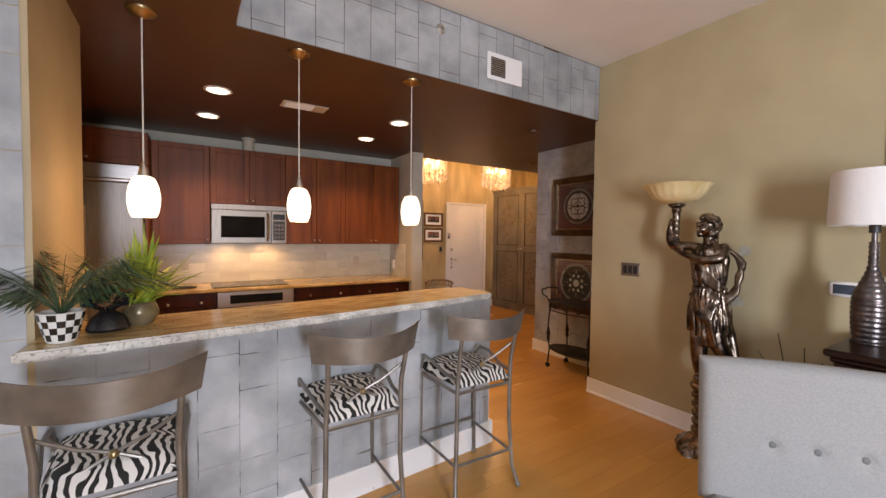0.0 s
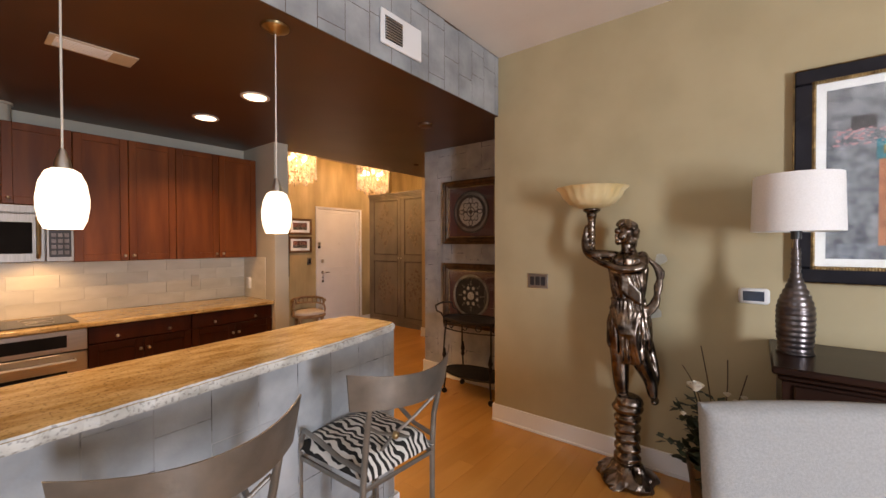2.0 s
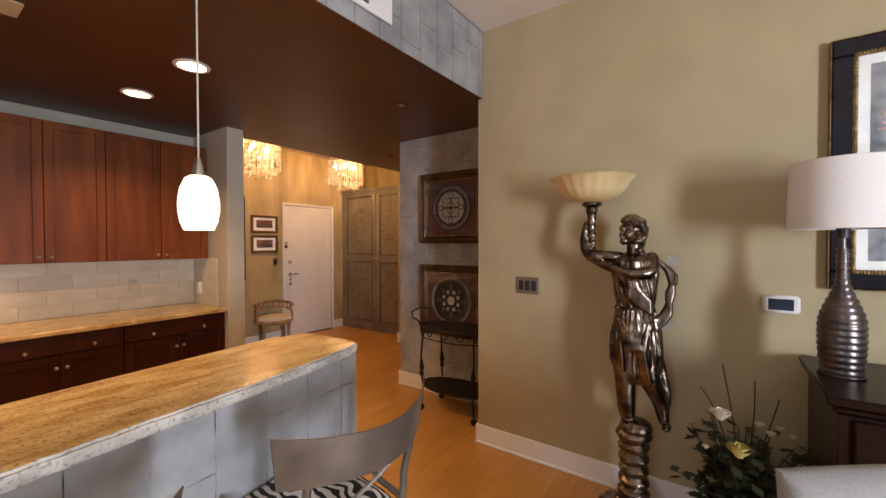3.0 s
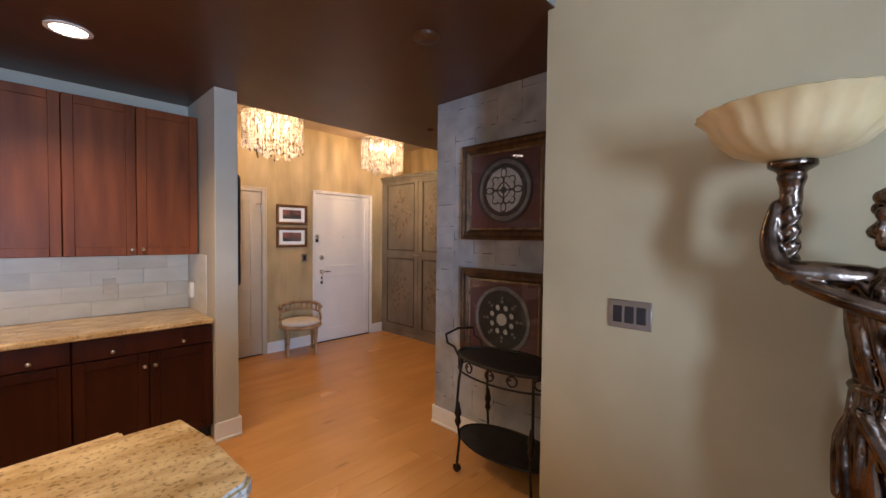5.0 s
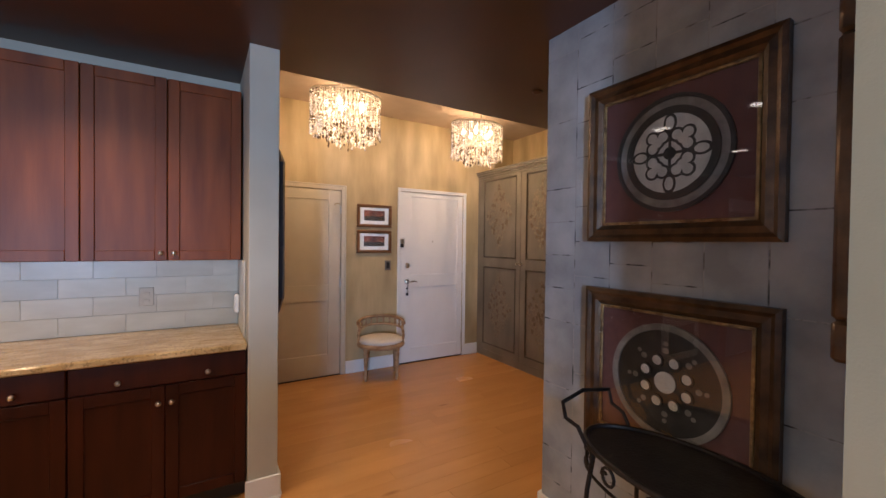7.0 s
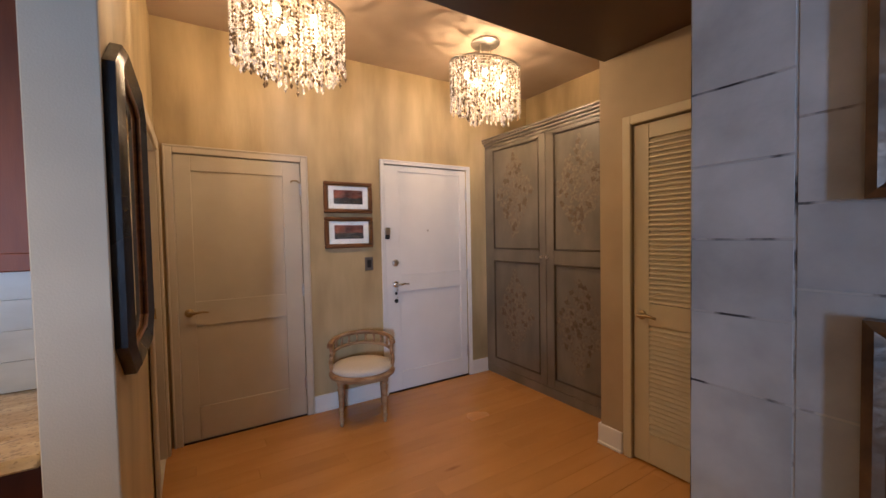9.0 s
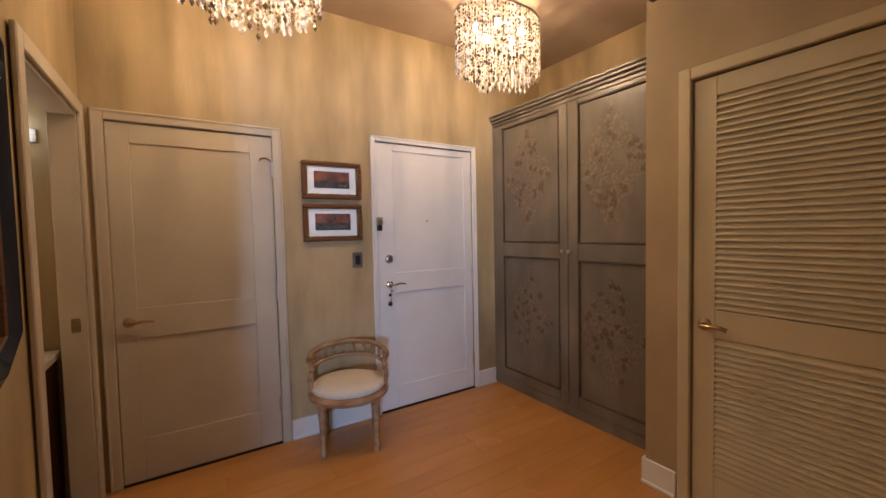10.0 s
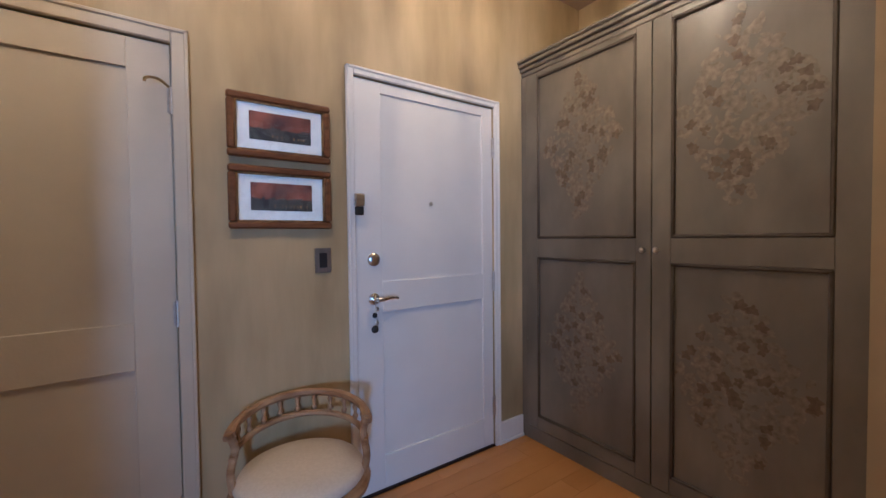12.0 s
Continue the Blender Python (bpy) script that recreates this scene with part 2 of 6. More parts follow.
M_BLACKGLASS = mat("black_glass", (0.01, 0.01, 0.012), (0.014, 0.014, 0.016), 6, 0.06, bump=0, rough2=0.1)
M_BLACK = mat("black_plastic", (0.012, 0.012, 0.014), (0.02, 0.02, 0.022), 10, 0.4, bump=0.05)
M_WHITEPLASTIC = mat("white_plastic", (0.72, 0.72, 0.7), (0.76, 0.76, 0.74), 10, 0.35, bump=0.02)
M_TILE = mat("pale_marble_tile", (0.57, 0.54, 0.44), (0.69, 0.66, 0.56), 5, 0.28, bump=0.04, vary=0.02, stretch=(0.7, 1, 2.2), detail=7)
M_GROUT = mat("pale_grout", (0.58, 0.555, 0.475), (0.64, 0.615, 0.53), 20, 0.8)
M_IRON = mat("pewter_metal", (0.20, 0.185, 0.165), (0.30, 0.275, 0.245), 9, 0.38, 0.75, bump=0.06)
M_BLACKIRON = mat("black_wrought_iron", (0.012, 0.010, 0.009), (0.03, 0.024, 0.02), 14, 0.45, 0.6, bump=0.15, fine=90)
M_FABRIC = mat("grey_linen", (0.27, 0.27, 0.262), (0.32, 0.32, 0.31), 140, 0.85, bump=0.3, fine=420, coarse=0.05)
M_BUTTON = mat("grey_button_fabric", (0.13, 0.13, 0.125), (0.18, 0.18, 0.17), 140, 0.8, bump=0.2, fine=420)
M_OFFWHITE = mat("offwhite_upholstery", (0.66, 0.60, 0.52), (0.72, 0.66, 0.58), 90, 0.85, bump=0.25, fine=320)
M_ESPRESSO = mat("espresso_wood", (0.016, 0.007, 0.005), (0.03, 0.013, 0.009), 3, 0.26, bump=0.03, stretch=(5, 0.6, 5))
M_ESPRESSO.node_tree.nodes["Principled BSDF"].inputs["Specular IOR Level"].default_value = 0.2
M_SHADE = mat("white_linen_shade", (0.72, 0.71, 0.69), (0.77, 0.76, 0.74), 120, 0.9, bump=0.2, fine=380, coarse=0.02)
M_BRONZE = mat("polished_bronze", (0.05, 0.034, 0.026), (0.28, 0.215, 0.17), 14, 0.2, 1.0, bump=0.3, fine=26, rough2=0.34)
M_AMBER = mat("amber_alabaster_glass", (0.62, 0.47, 0.22), (0.77, 0.63, 0.37), 9, 0.3, bump=0.08, fine=30, stretch=(1, 1, 0.5))
M_GUNMETAL = mat("ribbed_gunmetal", (0.10, 0.085, 0.085), (0.18, 0.155, 0.15), 12, 0.25, 0.9, bump=0.1)
M_WARDROBE = mat("glazed_taupe_paint", (0.145, 0.132, 0.112), (0.235, 0.215, 0.18), 4, 0.3, bump=0.08, stretch=(1, 1, 0.5), fine=60, coarse=0.12)
M_WARDDARK = mat("dark_glaze", (0.075, 0.06, 0.045), (0.10, 0.085, 0.065), 12, 0.5, bump=0.1)
M_STENCIL = mat("faded_floral_stencil", (0.155, 0.13, 0.10), (0.27, 0.235, 0.185), 40, 0.4, bump=0.1, coarse=0.2)
M_BLACKFRAME = mat("black_lacquer_frame", (0.010, 0.010, 0.014), (0.018, 0.018, 0.024), 8, 0.22, bump=0.06)
M_GOLDFRAME = mat("antique_gold_frame", (0.10, 0.055, 0.02), (0.36, 0.23, 0.09), 30, 0.4, 0.5, bump=0.3, fine=60)
M_BRONZEFRAME = mat("dark_bronze_frame", (0.035, 0.018, 0.008), (0.12, 0.065, 0.028), 12, 0.32, 0.3, bump=0.2, fine=40)
M_WALNUT = mat("walnut_frame", (0.09, 0.035, 0.012), (0.19, 0.085, 0.03), 9, 0.35, bump=0.1, stretch=(1, 1, 5))
M_MAT = mat("maroon_mat_board", (0.075, 0.026, 0.022), (0.095, 0.034, 0.028), 30, 0.7, bump=0.1)
M_MATWHITE = mat("white_mat_board", (0.54, 0.52, 0.47), (0.58, 0.56, 0.51), 30, 0.8, bump=0.03)
M_PEWTERART = mat("grey_relief", (0.10, 0.095, 0.085), (0.20, 0.19, 0.17), 18, 0.55, bump=0.3)
M_BLACKART = mat("black_relief", (0.010, 0.010, 0.009), (0.022, 0.020, 0.018), 18, 0.5, bump=0.2)
M_LEAF = mat("green_leaf", (0.13, 0.22, 0.02), (0.42, 0.47, 0.06), 14, 0.4, bump=0.1, coarse=0.25)
M_DARKLEAF = mat("dark_green_leaf", (0.016, 0.045, 0.020), (0.055, 0.105, 0.040), 14, 0.45, bump=0.1, coarse=0.25)
M_SOIL = mat("potting_soil", (0.02, 0.012, 0.008), (0.05, 0.03, 0.02), 40, 0.95, bump=0.6)
M_CERAMIC = mat("bronze_glazed_ceramic", (0.09, 0.065, 0.03), (0.24, 0.19, 0.11), 10, 0.2, 0.3, bump=0.08)
M_CHECKW = mat("white_enamel", (0.74, 0.73, 0.68), (0.78, 0.77, 0.72), 8, 0.18, bump=0.02, coat=0.4)
M_CHECKB = mat("black_enamel", (0.012, 0.012, 0.012), (0.02, 0.02, 0.02), 8, 0.18, bump=0.02, coat=0.4)
M_LIMED = mat("limed_fruitwood", (0.24, 0.12, 0.045), (0.47, 0.31, 0.17), 9, 0.5, bump=0.15, stretch=(1, 1, 3))
M_PENDANT = glow("lit_opal_glass", (1.0, 0.90, 0.74), 3.0)
M_CANLENS = glow("lit_can_lens", (1.0, 0.86, 0.66), 9.0)
M_BULB = glow("lit_bulb", (1.0, 0.84, 0.58), 9.0)
M_CRYSTAL = glass("clear_crystal", (1.0, 0.97, 0.92), 0.03)
M_CRYSTAL.node_tree.nodes["Principled BSDF"].inputs["Transmission Weight"].default_value = 0.75
M_SMOKECRYSTAL = mat("smoky_crystal", (0.05, 0.035, 0.02), (0.16, 0.11, 0.06), 30, 0.1, bump=0)
M_MIRROR = mat("mirror_silver", (0.86, 0.86, 0.84), (0.88, 0.88, 0.86), 3, 0.01, 1.0, bump=0, rough2=0.02, coarse=0)
M_GLASS = glass("picture_glass")
M_LCD = mat("dark_display", (0.012, 0.02, 0.035), (0.02, 0.035, 0.06), 10, 0.15, bump=0)
M_CORD = mat("white_cord", (0.6, 0.58, 0.52), (0.66, 0.64, 0.58), 40, 0.5, bump=0.1)
M_TERRACOTTA = mat("brick_red_wood", (0.22, 0.07, 0.03), (0.34, 0.12, 0.05), 20, 0.6, bump=0.2)


def zebra():
    m = mat("zebra_print_fabric", (0.012, 0.011, 0.010), (0.72, 0.69, 0.64), 8, 0.75, bump=0.25, fine=300, coarse=0.03, vary=0.04)
    nt = m.node_tree
    wave = nt.nodes.new("ShaderNodeTexWave")
    wave.wave_type, wave.bands_direction = "BANDS", "X"
    for key, value in (("Scale", 10.5), ("Distortion", 11.0), ("Detail", 1.5), ("Detail Scale", 1.0)):
        wave.inputs[key].default_value = value
    ramp = nt.nodes["Color Ramp"]
    mp = nt.nodes["Mapping"]
    nt.links.new(mp.outputs[0], wave.inputs["Vector"])
    nt.links.new(wave.outputs["Fac"], ramp.inputs[0])
    ramp.color_ramp.elements[0].position, ramp.color_ramp.elements[1].position = 0.46, 0.54
    return m


def granite(name, c1, c2, rough=0.12):
    m = mat(name, c1, c2, 16, rough, bump=0.02, detail=10, coarse=0.16, rough2=rough + 0.08, stretch=(0.5, 1.5, 1))
    nt = m.node_tree
    N, L = nt.nodes, nt.links.new
    cell = N.new("ShaderNodeTexNoise")
    cell.inputs["Scale"].default_value, cell.inputs["Detail"].default_value = 95, 6
    L(N["Texture Coordinate"].outputs["Object"], cell.inputs["Vector"])
    dark = N.new("ShaderNodeValToRGB")
    dark.color_ramp.elements[0].position, dark.color_ramp.elements[1].position = 0.36, 0.46
    dark.color_ramp.elements[0].color, dark.color_ramp.elements[1].color = (0.10, 0.07, 0.05, 1), (1, 1, 1, 1)
    L(cell.outputs["Fac"], dark.inputs[0])
    mix = N.new("ShaderNodeMix")
    mix.data_type, mix.blend_type = "RGBA", "MULTIPLY"
    mix.inputs[0].default_value = 0.5
    hsv = N["Hue/Saturation/Value"]
    L(hsv.outputs[0], mix.inputs[6])
    L(dark.outputs[0], mix.inputs[7])
    L(mix.outputs[2], N["Principled BSDF"].inputs["Base Color"])
    return m


def knots(m):
    """Sparse brown knots and mineral streaks along the planks."""
    nt = m.node_tree
    N, L = nt.nodes, nt.links.new
    mp = N.new("ShaderNodeMapping")
    mp.inputs["Scale"].default_value = (0.45, 1.7, 1)
    L(N["Vector Math"].outputs[0], mp.inputs[0])
    cell = N.new("ShaderNodeTexVoronoi")
    cell.inputs["Scale"].default_value = 2.3
    L(mp.outputs[0], cell.inputs["Vector"])
    ramp = N.new("ShaderNodeValToRGB")
    ramp.color_ramp.elements[0].position, ramp.color_ramp.elements[1].position = 0.015, 0.075
    ramp.color_ramp.elements[0].color, ramp.color_ramp.elements[1].color = (0.36, 0.24, 0.17, 1), (1, 1, 1, 1)
    L(cell.outputs["Distance"], ramp.inputs[0])
    mix = N.new("ShaderNodeMix")
    mix.data_type, mix.blend_type = "RGBA", "MULTIPLY"
    mix.inputs[0].default_value = 0.55
    L(N["Hue/Saturation/Value"].outputs[0], mix.inputs[6])
    L(ramp.outputs[0], mix.inputs[7])
    L(mix.outputs[2], N["Principled BSDF"].inputs["Base Color"])


knots(M_FLOOR)
M_FLOOR.node_tree.nodes["Color Ramp"].color_ramp.elements[0].position = 0.15
M_FLOOR.node_tree.nodes["Color Ramp"].color_ramp.elements[1].position = 0.85
M_ZEBRA, M_GRANITE = zebra(), granite("gold_granite", (0.38, 0.235, 0.085), (0.66, 0.49, 0.25))
M_CHISELLED = granite("chiselled_granite", (0.40, 0.38, 0.33), (0.70, 0.69, 0.64), 0.5)
M_CHISELLED.node_tree.nodes["Bump"].inputs["Strength"].default_value = 0.5
M_CHERRY.node_tree.nodes["Principled BSDF"].inputs["Specular IOR Level"].default_value = 0.30
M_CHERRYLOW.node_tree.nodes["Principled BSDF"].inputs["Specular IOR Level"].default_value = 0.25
M_BLACKFRAME.node_tree.nodes["Principled BSDF"].inputs["Specular IOR Level"].default_value = 0.25
M_DARKWINDOW = mat("tinted_window_glass", (0.008, 0.008, 0.009), (0.012, 0.012, 0.013), 6, 0.12, bump=0)
M_DARKWINDOW.node_tree.nodes["Principled BSDF"].inputs["Specular IOR Level"].default_value = 0.008
M_BLACKGLASS.node_tree.nodes["Principled BSDF"].inputs["Specular IOR Level"].default_value = 0.12

# ---- rooms ----
CEIL, SOFFIT, BASE_H, FOYER_CEIL = 3.065, 2.575, 0.14, 2.965
structure("floor", G().box(-2.8, -2.7, -0.12, 6.9, 7.0, -0.012, 0), M_UNDER, "warm honey maple plank floor")
structure("ceiling_living", G().box(-2.8, -2.7, CEIL, 4.0, 2.55, CEIL + 0.15, 0), M_CEIL, "pale painted living room ceiling")
structure("ceiling_foyer", G().box(3.165, 5.087, FOYER_CEIL, 6.9, 7.0, CEIL + 0.15, 0), M_FOYCEIL, "warm beige painted foyer ceiling")
g = G().box(-2.8, 2.555, SOFFIT, 6.9, 5.085, CEIL + 0.14, 0).box(-2.8, 2.18, SOFFIT, 0.905, 2.556, CEIL - 0.004, 0).box(-2.8, 5.084, SOFFIT, 3.2, 5.6, CEIL + 0.14, 0)
structure("ceiling_kitchen", g, M_BROWN, "dropped ceiling painted glossy chocolate brown")
structure("beam", G().box(0.908, 2.556, SOFFIT + 0.003, 3.925, 2.62, CEIL + 0.1, 0), M_JOINT, "beam faced with grey plaster blocks")
# walls: south with the window opening, west, east
W = (0.2, 1.05, 0.55, 2.65)
g = G().box(-2.8, -2.7, 0, W[0], -2.5, CEIL, 0).box(W[1], -2.7, 0, 4.1, -2.5, CEIL, 0).box(W[0], -2.7, 0, W[1], -2.5, W[2], 0).box(W[0], -2.7, W[3], W[1], -2.5, CEIL, 0)
structure("wall_south", g, M_BEIGE, "beige wall with a tall window opening")
structure("wall_west", G().box(-2.8, -2.5, 0, -2.6, 0.75, CEIL, 0).box(-2.8, 2.15, 0, -2.6, 6.0, CEIL, 0).box(-2.8, 0.75, 0, -2.6, 2.15, 0.55, 0).box(-2.8, 0.75, 2.65, -2.6, 2.15, CEIL, 0), M_BEIGE, "beige painted side wall with a window opening")
structure("wall_east", G().box(3.925, -2.5, 0, 4.7, 2.588, CEIL, 0), M_BEIGE, "olive beige painted living room wall")
structure("wall_niche", G().box(4.53, 2.588, 0, 5.95, 3.905, SOFFIT + 0.001, 0), M_JOINT, "niche wall faced with grey plaster blocks")
PLAN[0] = FOYER
for n, q in enumerate(((5.80, 3.905, 0, 6.0, 4.12, SOFFIT), (5.80, 4.955, 0, 6.0, 5.185, CEIL), (5.80, 4.12, 2.115, 6.0, 4.955, SOFFIT), (5.86, 4.12, 0, 6.0, 4.955, 2.115))):
    structure("wall_closet_%d" % (n + 1), G().box(*q, 0), M_TAN, "tan painted wall around the closet door")
structure("wall_foyer_east", G().box(6.0, 5.0, 0, 6.06, 5.185, CEIL, 0).box(6.70, 5.0, 0, 6.85, 6.8, CEIL, 0).box(6.06, 5.05, 0, 6.70, 5.18, CEIL, 0), M_GOLD, "gold faux-finished recess behind the wardrobe")
g = G().box(3.0, 6.8, 0, 3.36, 6.95, CEIL, 0).box(4.21, 6.8, 0, 4.935, 6.95, CEIL, 0).box(5.845, 6.8, 0, 6.85, 6.95, CEIL, 0)
g.box(3.36, 6.8, 2.055, 4.21, 6.95, CEIL, 0).box(4.935, 6.8, 2.105, 5.845, 6.95, CEIL, 0)
structure("wall_north", g, M_GOLD, "gold and taupe streaked faux-finish foyer wall")
structure("wall_foyer_west", G().box(3.17, 5.0, 0, 3.265, 5.85, CEIL, 0).box(3.17, 6.68, 0, 3.265, 6.8, CEIL, 0).box(3.17, 5.85, 2.045, 3.265, 6.68, CEIL, 0), M_GOLD, "gold faux-finished foyer side wall")
PLAN[0] = Matrix()
structure("wall_end", G().box(3.165, 4.80, 0, 3.32, 4.816, SOFFIT, 0.003), M_KITWALL, "pale square wall end between kitchen and foyer")
structure("wall_end_return", G().box(3.166, 4.816, 0, 3.22, 5.6, SOFFIT, 0), M_KITWALL)
structure("wall_end_foyer_side", G().box(3.22, 4.816, 0, 3.316, 5.08, SOFFIT, 0), M_GOLD)
structure("wall_kitchen", G().box(-1.2, 5.48, 0, 3.17, 5.6, SOFFIT, 0).box(-1.2, 2.8, 0, -1.05, 5.48, SOFFIT, 0), M_KITWALL, "pale painted kitchen wall")
structure("column", G().box(-0.9, 2.196, 0, 0.209, 3.03, CEIL, 0), M_TAN, "square column, tan side and grey block front")
structure("wall_partition", G().box(-2.6, 2.4, 0, -0.9, 2.6, CEIL, 0), M_BEIGE, "plain beige partition wall")


g = G().prism([(0.208, 2.196, 0), (2.50, 2.361, 0), (2.50, 2.53, 0), (0.208, 2.53, 0)], (0, 0, 1.045))
bar = structure("bar_wall", g, M_JOINT, "breakfast bar wall faced with grey plaster blocks")
g = G().prism([(0.20, 2.182, 0), (2.514, 2.343, 0), (2.514, 2.360, 0), (0.20, 2.199, 0)], (0, 0, 0.16))
g.prism([(2.507, 2.343, 0), (2.522, 2.343, 0), (2.522, 2.54, 0), (2.507, 2.54, 0)], (0, 0, 0.16))
structure("baseboard_bar", g, M_WHITE)


def baseboard(name, x0, y0, x1, y1, nx, ny, t=0.016):
    """A skirting board from one wall point to another, standing off by its thickness along (nx, ny)."""
    g = G().box(min(x0, x1, x0 + nx * t), min(y0, y1, y0 + ny * t), 0, max(x0, x1, x0 + nx * t), max(y0, y1, y0 + ny * t), BASE_H, 0.004)
    g.box(min(x0, x1, x0 + nx * t * 1.5), min(y0, y1, y0 + ny * t * 1.5), 0, max(x0, x1, x0 + nx * t * 1.5), max(y0, y1, y0 + ny * t * 1.5), 0.02, 0.004)
    structure(name, g, M_WHITE)


baseboard("baseboard_1", 3.924, -2.49, 3.924, 2.604, -1, 0)
baseboard("baseboard_2", 3.925, 2.589, 4.5, 2.589, 0, 1)
baseboard("baseboard_3", 4.524, 2.61, 4.524, 3.92, -1, 0)
baseboard("baseboard_4", 4.524, 3.906, 5.8, 3.906, 0, 1)
PLAN[0] = FOYER
baseboard("baseboard_5", 5.799, 5.02, 5.799, 5.20, -1, 0)
baseboard("baseboard_6", 5.80, 5.186, 6.08, 5.186, 0, 1)
baseboard("baseboard_7", 4.27, 6.799, 4.925, 6.799, 0, -1)
baseboard("baseboard_8", 5.885, 6.799, 6.09, 6.799, 0, -1)
baseboard("baseboard_9", 3.267, 5.03, 3.267, 5.78, 1, 0)
PLAN[0] = Matrix()
baseboard("baseboard_10", 3.15, 4.799, 3.336, 4.799, 0, -1)
baseboard("baseboard_11", 3.321, 4.80, 3.321, 4.96, 1, 0)


def blocks(owner, place, u0, u1, v0, v1, wide=0.17, seed=1, depth=0.0016, shift=0.0, gap=0.0016):
    """Plaster blocks in uneven columns over a face; place(u, v) gives the pose of a block's corner, its face along local -y."""
    made, rnd = {}, random.Random(seed)
    u = u0 - shift
    while u < u1 - 0.01:
        a, b = max(u, u0), min(u + wide, u1)
        v = v0 - rnd.choice((0.0, 0.11, 0.17))
        while v < v1 - 0.01:
            high = rnd.choice((0.17, 0.17, 0.24, 0.34, 0.34))
            c, d = max(v, v0), min(v + high, v1)
            if b - a > 0.02 and d - c > 0.02:
                key = (round(b - a, 3), round(d - c, 3))
                if key not in made:
                    made[key] = G().box(gap, -depth, gap, b - a - gap, 0, d - c - gap, 0.001).mesh("block", M_BLOCK, 0)
                ob = new("block", made[key])
                ob.parent = owner
                ob.matrix_basis = place(a, c)
            v += high
        u += wide


PLAN[0] = KITCHEN


# ---- kitchen ----
def knob(parent, x, y, z, axis=(0, -1, 0), material=None, r=0.014, label="satin nickel knob"):
    d = Vector(axis)
    p = Vector((x, y, z))
    g = G().cyl(p, p + d * 0.016, 0.005, 0.006, 8)
    g.ball(p + d * 0.022, r, 10)
    return part("knob", g, material or M_NICKEL, parent, label, world=True)


def shaker(x0, x1, z0, z1, y, stile=0.058):
    """A framed door front facing -y with a recessed panel."""
    g = G().box(x0, y, z0, x0 + stile, y + 0.022, z1).box(x1 - stile, y, z0, x1, y + 0.022, z1)
    g.box(x0 + stile, y, z0, x1 - stile, y + 0.022, z0 + stile).box(x0 + stile, y, z1 - stile, x1 - stile, y + 0.022, z1)
    return g.box(x0 + stile - 0.004, y + 0.010, z0 + stile - 0.004, x1 - stile + 0.004, y + 0.02, z1 - stile + 0.004, 0)


def upper(x0, x1, z0, z1, doors, knobs, label="reddish cherry wall cabinet with flat framed doors"):
    c = thing("wall_cabinet", (x0, 5.17, z0), label, "cabinet", "kitchen wall cabinets")
    part("body", G().box(x0 + 0.001, 5.192, z0, x1 - 0.001, 5.48, z1), M_CHERRY, c, world=True)
    w = (x1 - x0) / doors
    for k in range(doors):
        a, b = x0 + k * w + 0.002, x0 + (k + 1) * w - 0.002
        d = part("door", shaker(a, b, z0 + 0.002, z1 - 0.002, 5.17), M_CHERRY, c, world=True)
        knob(d, b - 0.03 if knobs[k] == "r" else a + 0.03, 5.17, z0 + 0.045)
    return c


TOP, LOW = 2.415, 1.355
upper(0.345, 0.857, LOW, TOP, 1, "r")
upper(0.857, 1.634, 1.80, TOP, 2, "rl")
upper(1.634, 2.36, LOW, TOP, 2, "rl")
upper(2.36, 3.13, LOW, TOP, 2, "rl")
c = thing("fridge_cabinet", (-0.6, 4.86, 2.10), "dark cherry cabinet over the refrigerator", "cabinet")
part("body", G().box(-0.60, 4.882, 2.10, 0.343, 5.48, TOP), M_CHERRY, c, world=True)
for a, b, kx in ((-0.598, -0.13, -0.16), (-0.126, 0.341, -0.096)):
    d = part("door", shaker(a, b, 2.102, TOP - 0.002, 4.86), M_CHERRY, c, world=True)
    knob(d, kx, 4.86, 2.14)
solo("side_panel", G().box(0.318, 4.80, 0, 0.342, 5.48, 2.098), M_CHERRY, "cherry panel beside the refrigerator", "panel", (0.33, 4.8, 0))

f = thing("refrigerator", (-0.14, 4.8, 0), "stainless steel refrigerator with a top grille", "refrigerator")
part("body", G().box(-0.59, 4.83, 0.05, 0.31, 5.47, 2.09), M_STEEL, f, world=True)
for a, b, hx in ((-0.588, -0.15, -0.19), (-0.146, 0.308, -0.10)):
    d = part("door", G().box(a, 4.765, 0.10, b, 4.83, 1.925, 0.008), M_DULLSTEEL, f, world=True)
    part("handle", G().tube([(hx, 4.765, 0.7), (hx, 4.72, 0.72), (hx, 4.72, 1.7), (hx, 4.765, 1.72)], 0.013), M_NICKEL, d, world=True)
part("grille", G().box(-0.588, 4.77, 1.955, 0.308, 4.83, 2.085, 0.006), M_STEEL, f, world=True)
part("trim", G().box(-0.588, 4.76, 1.928, 0.308, 4.83, 1.952, 0.004), M_NICKEL, f, world=True)

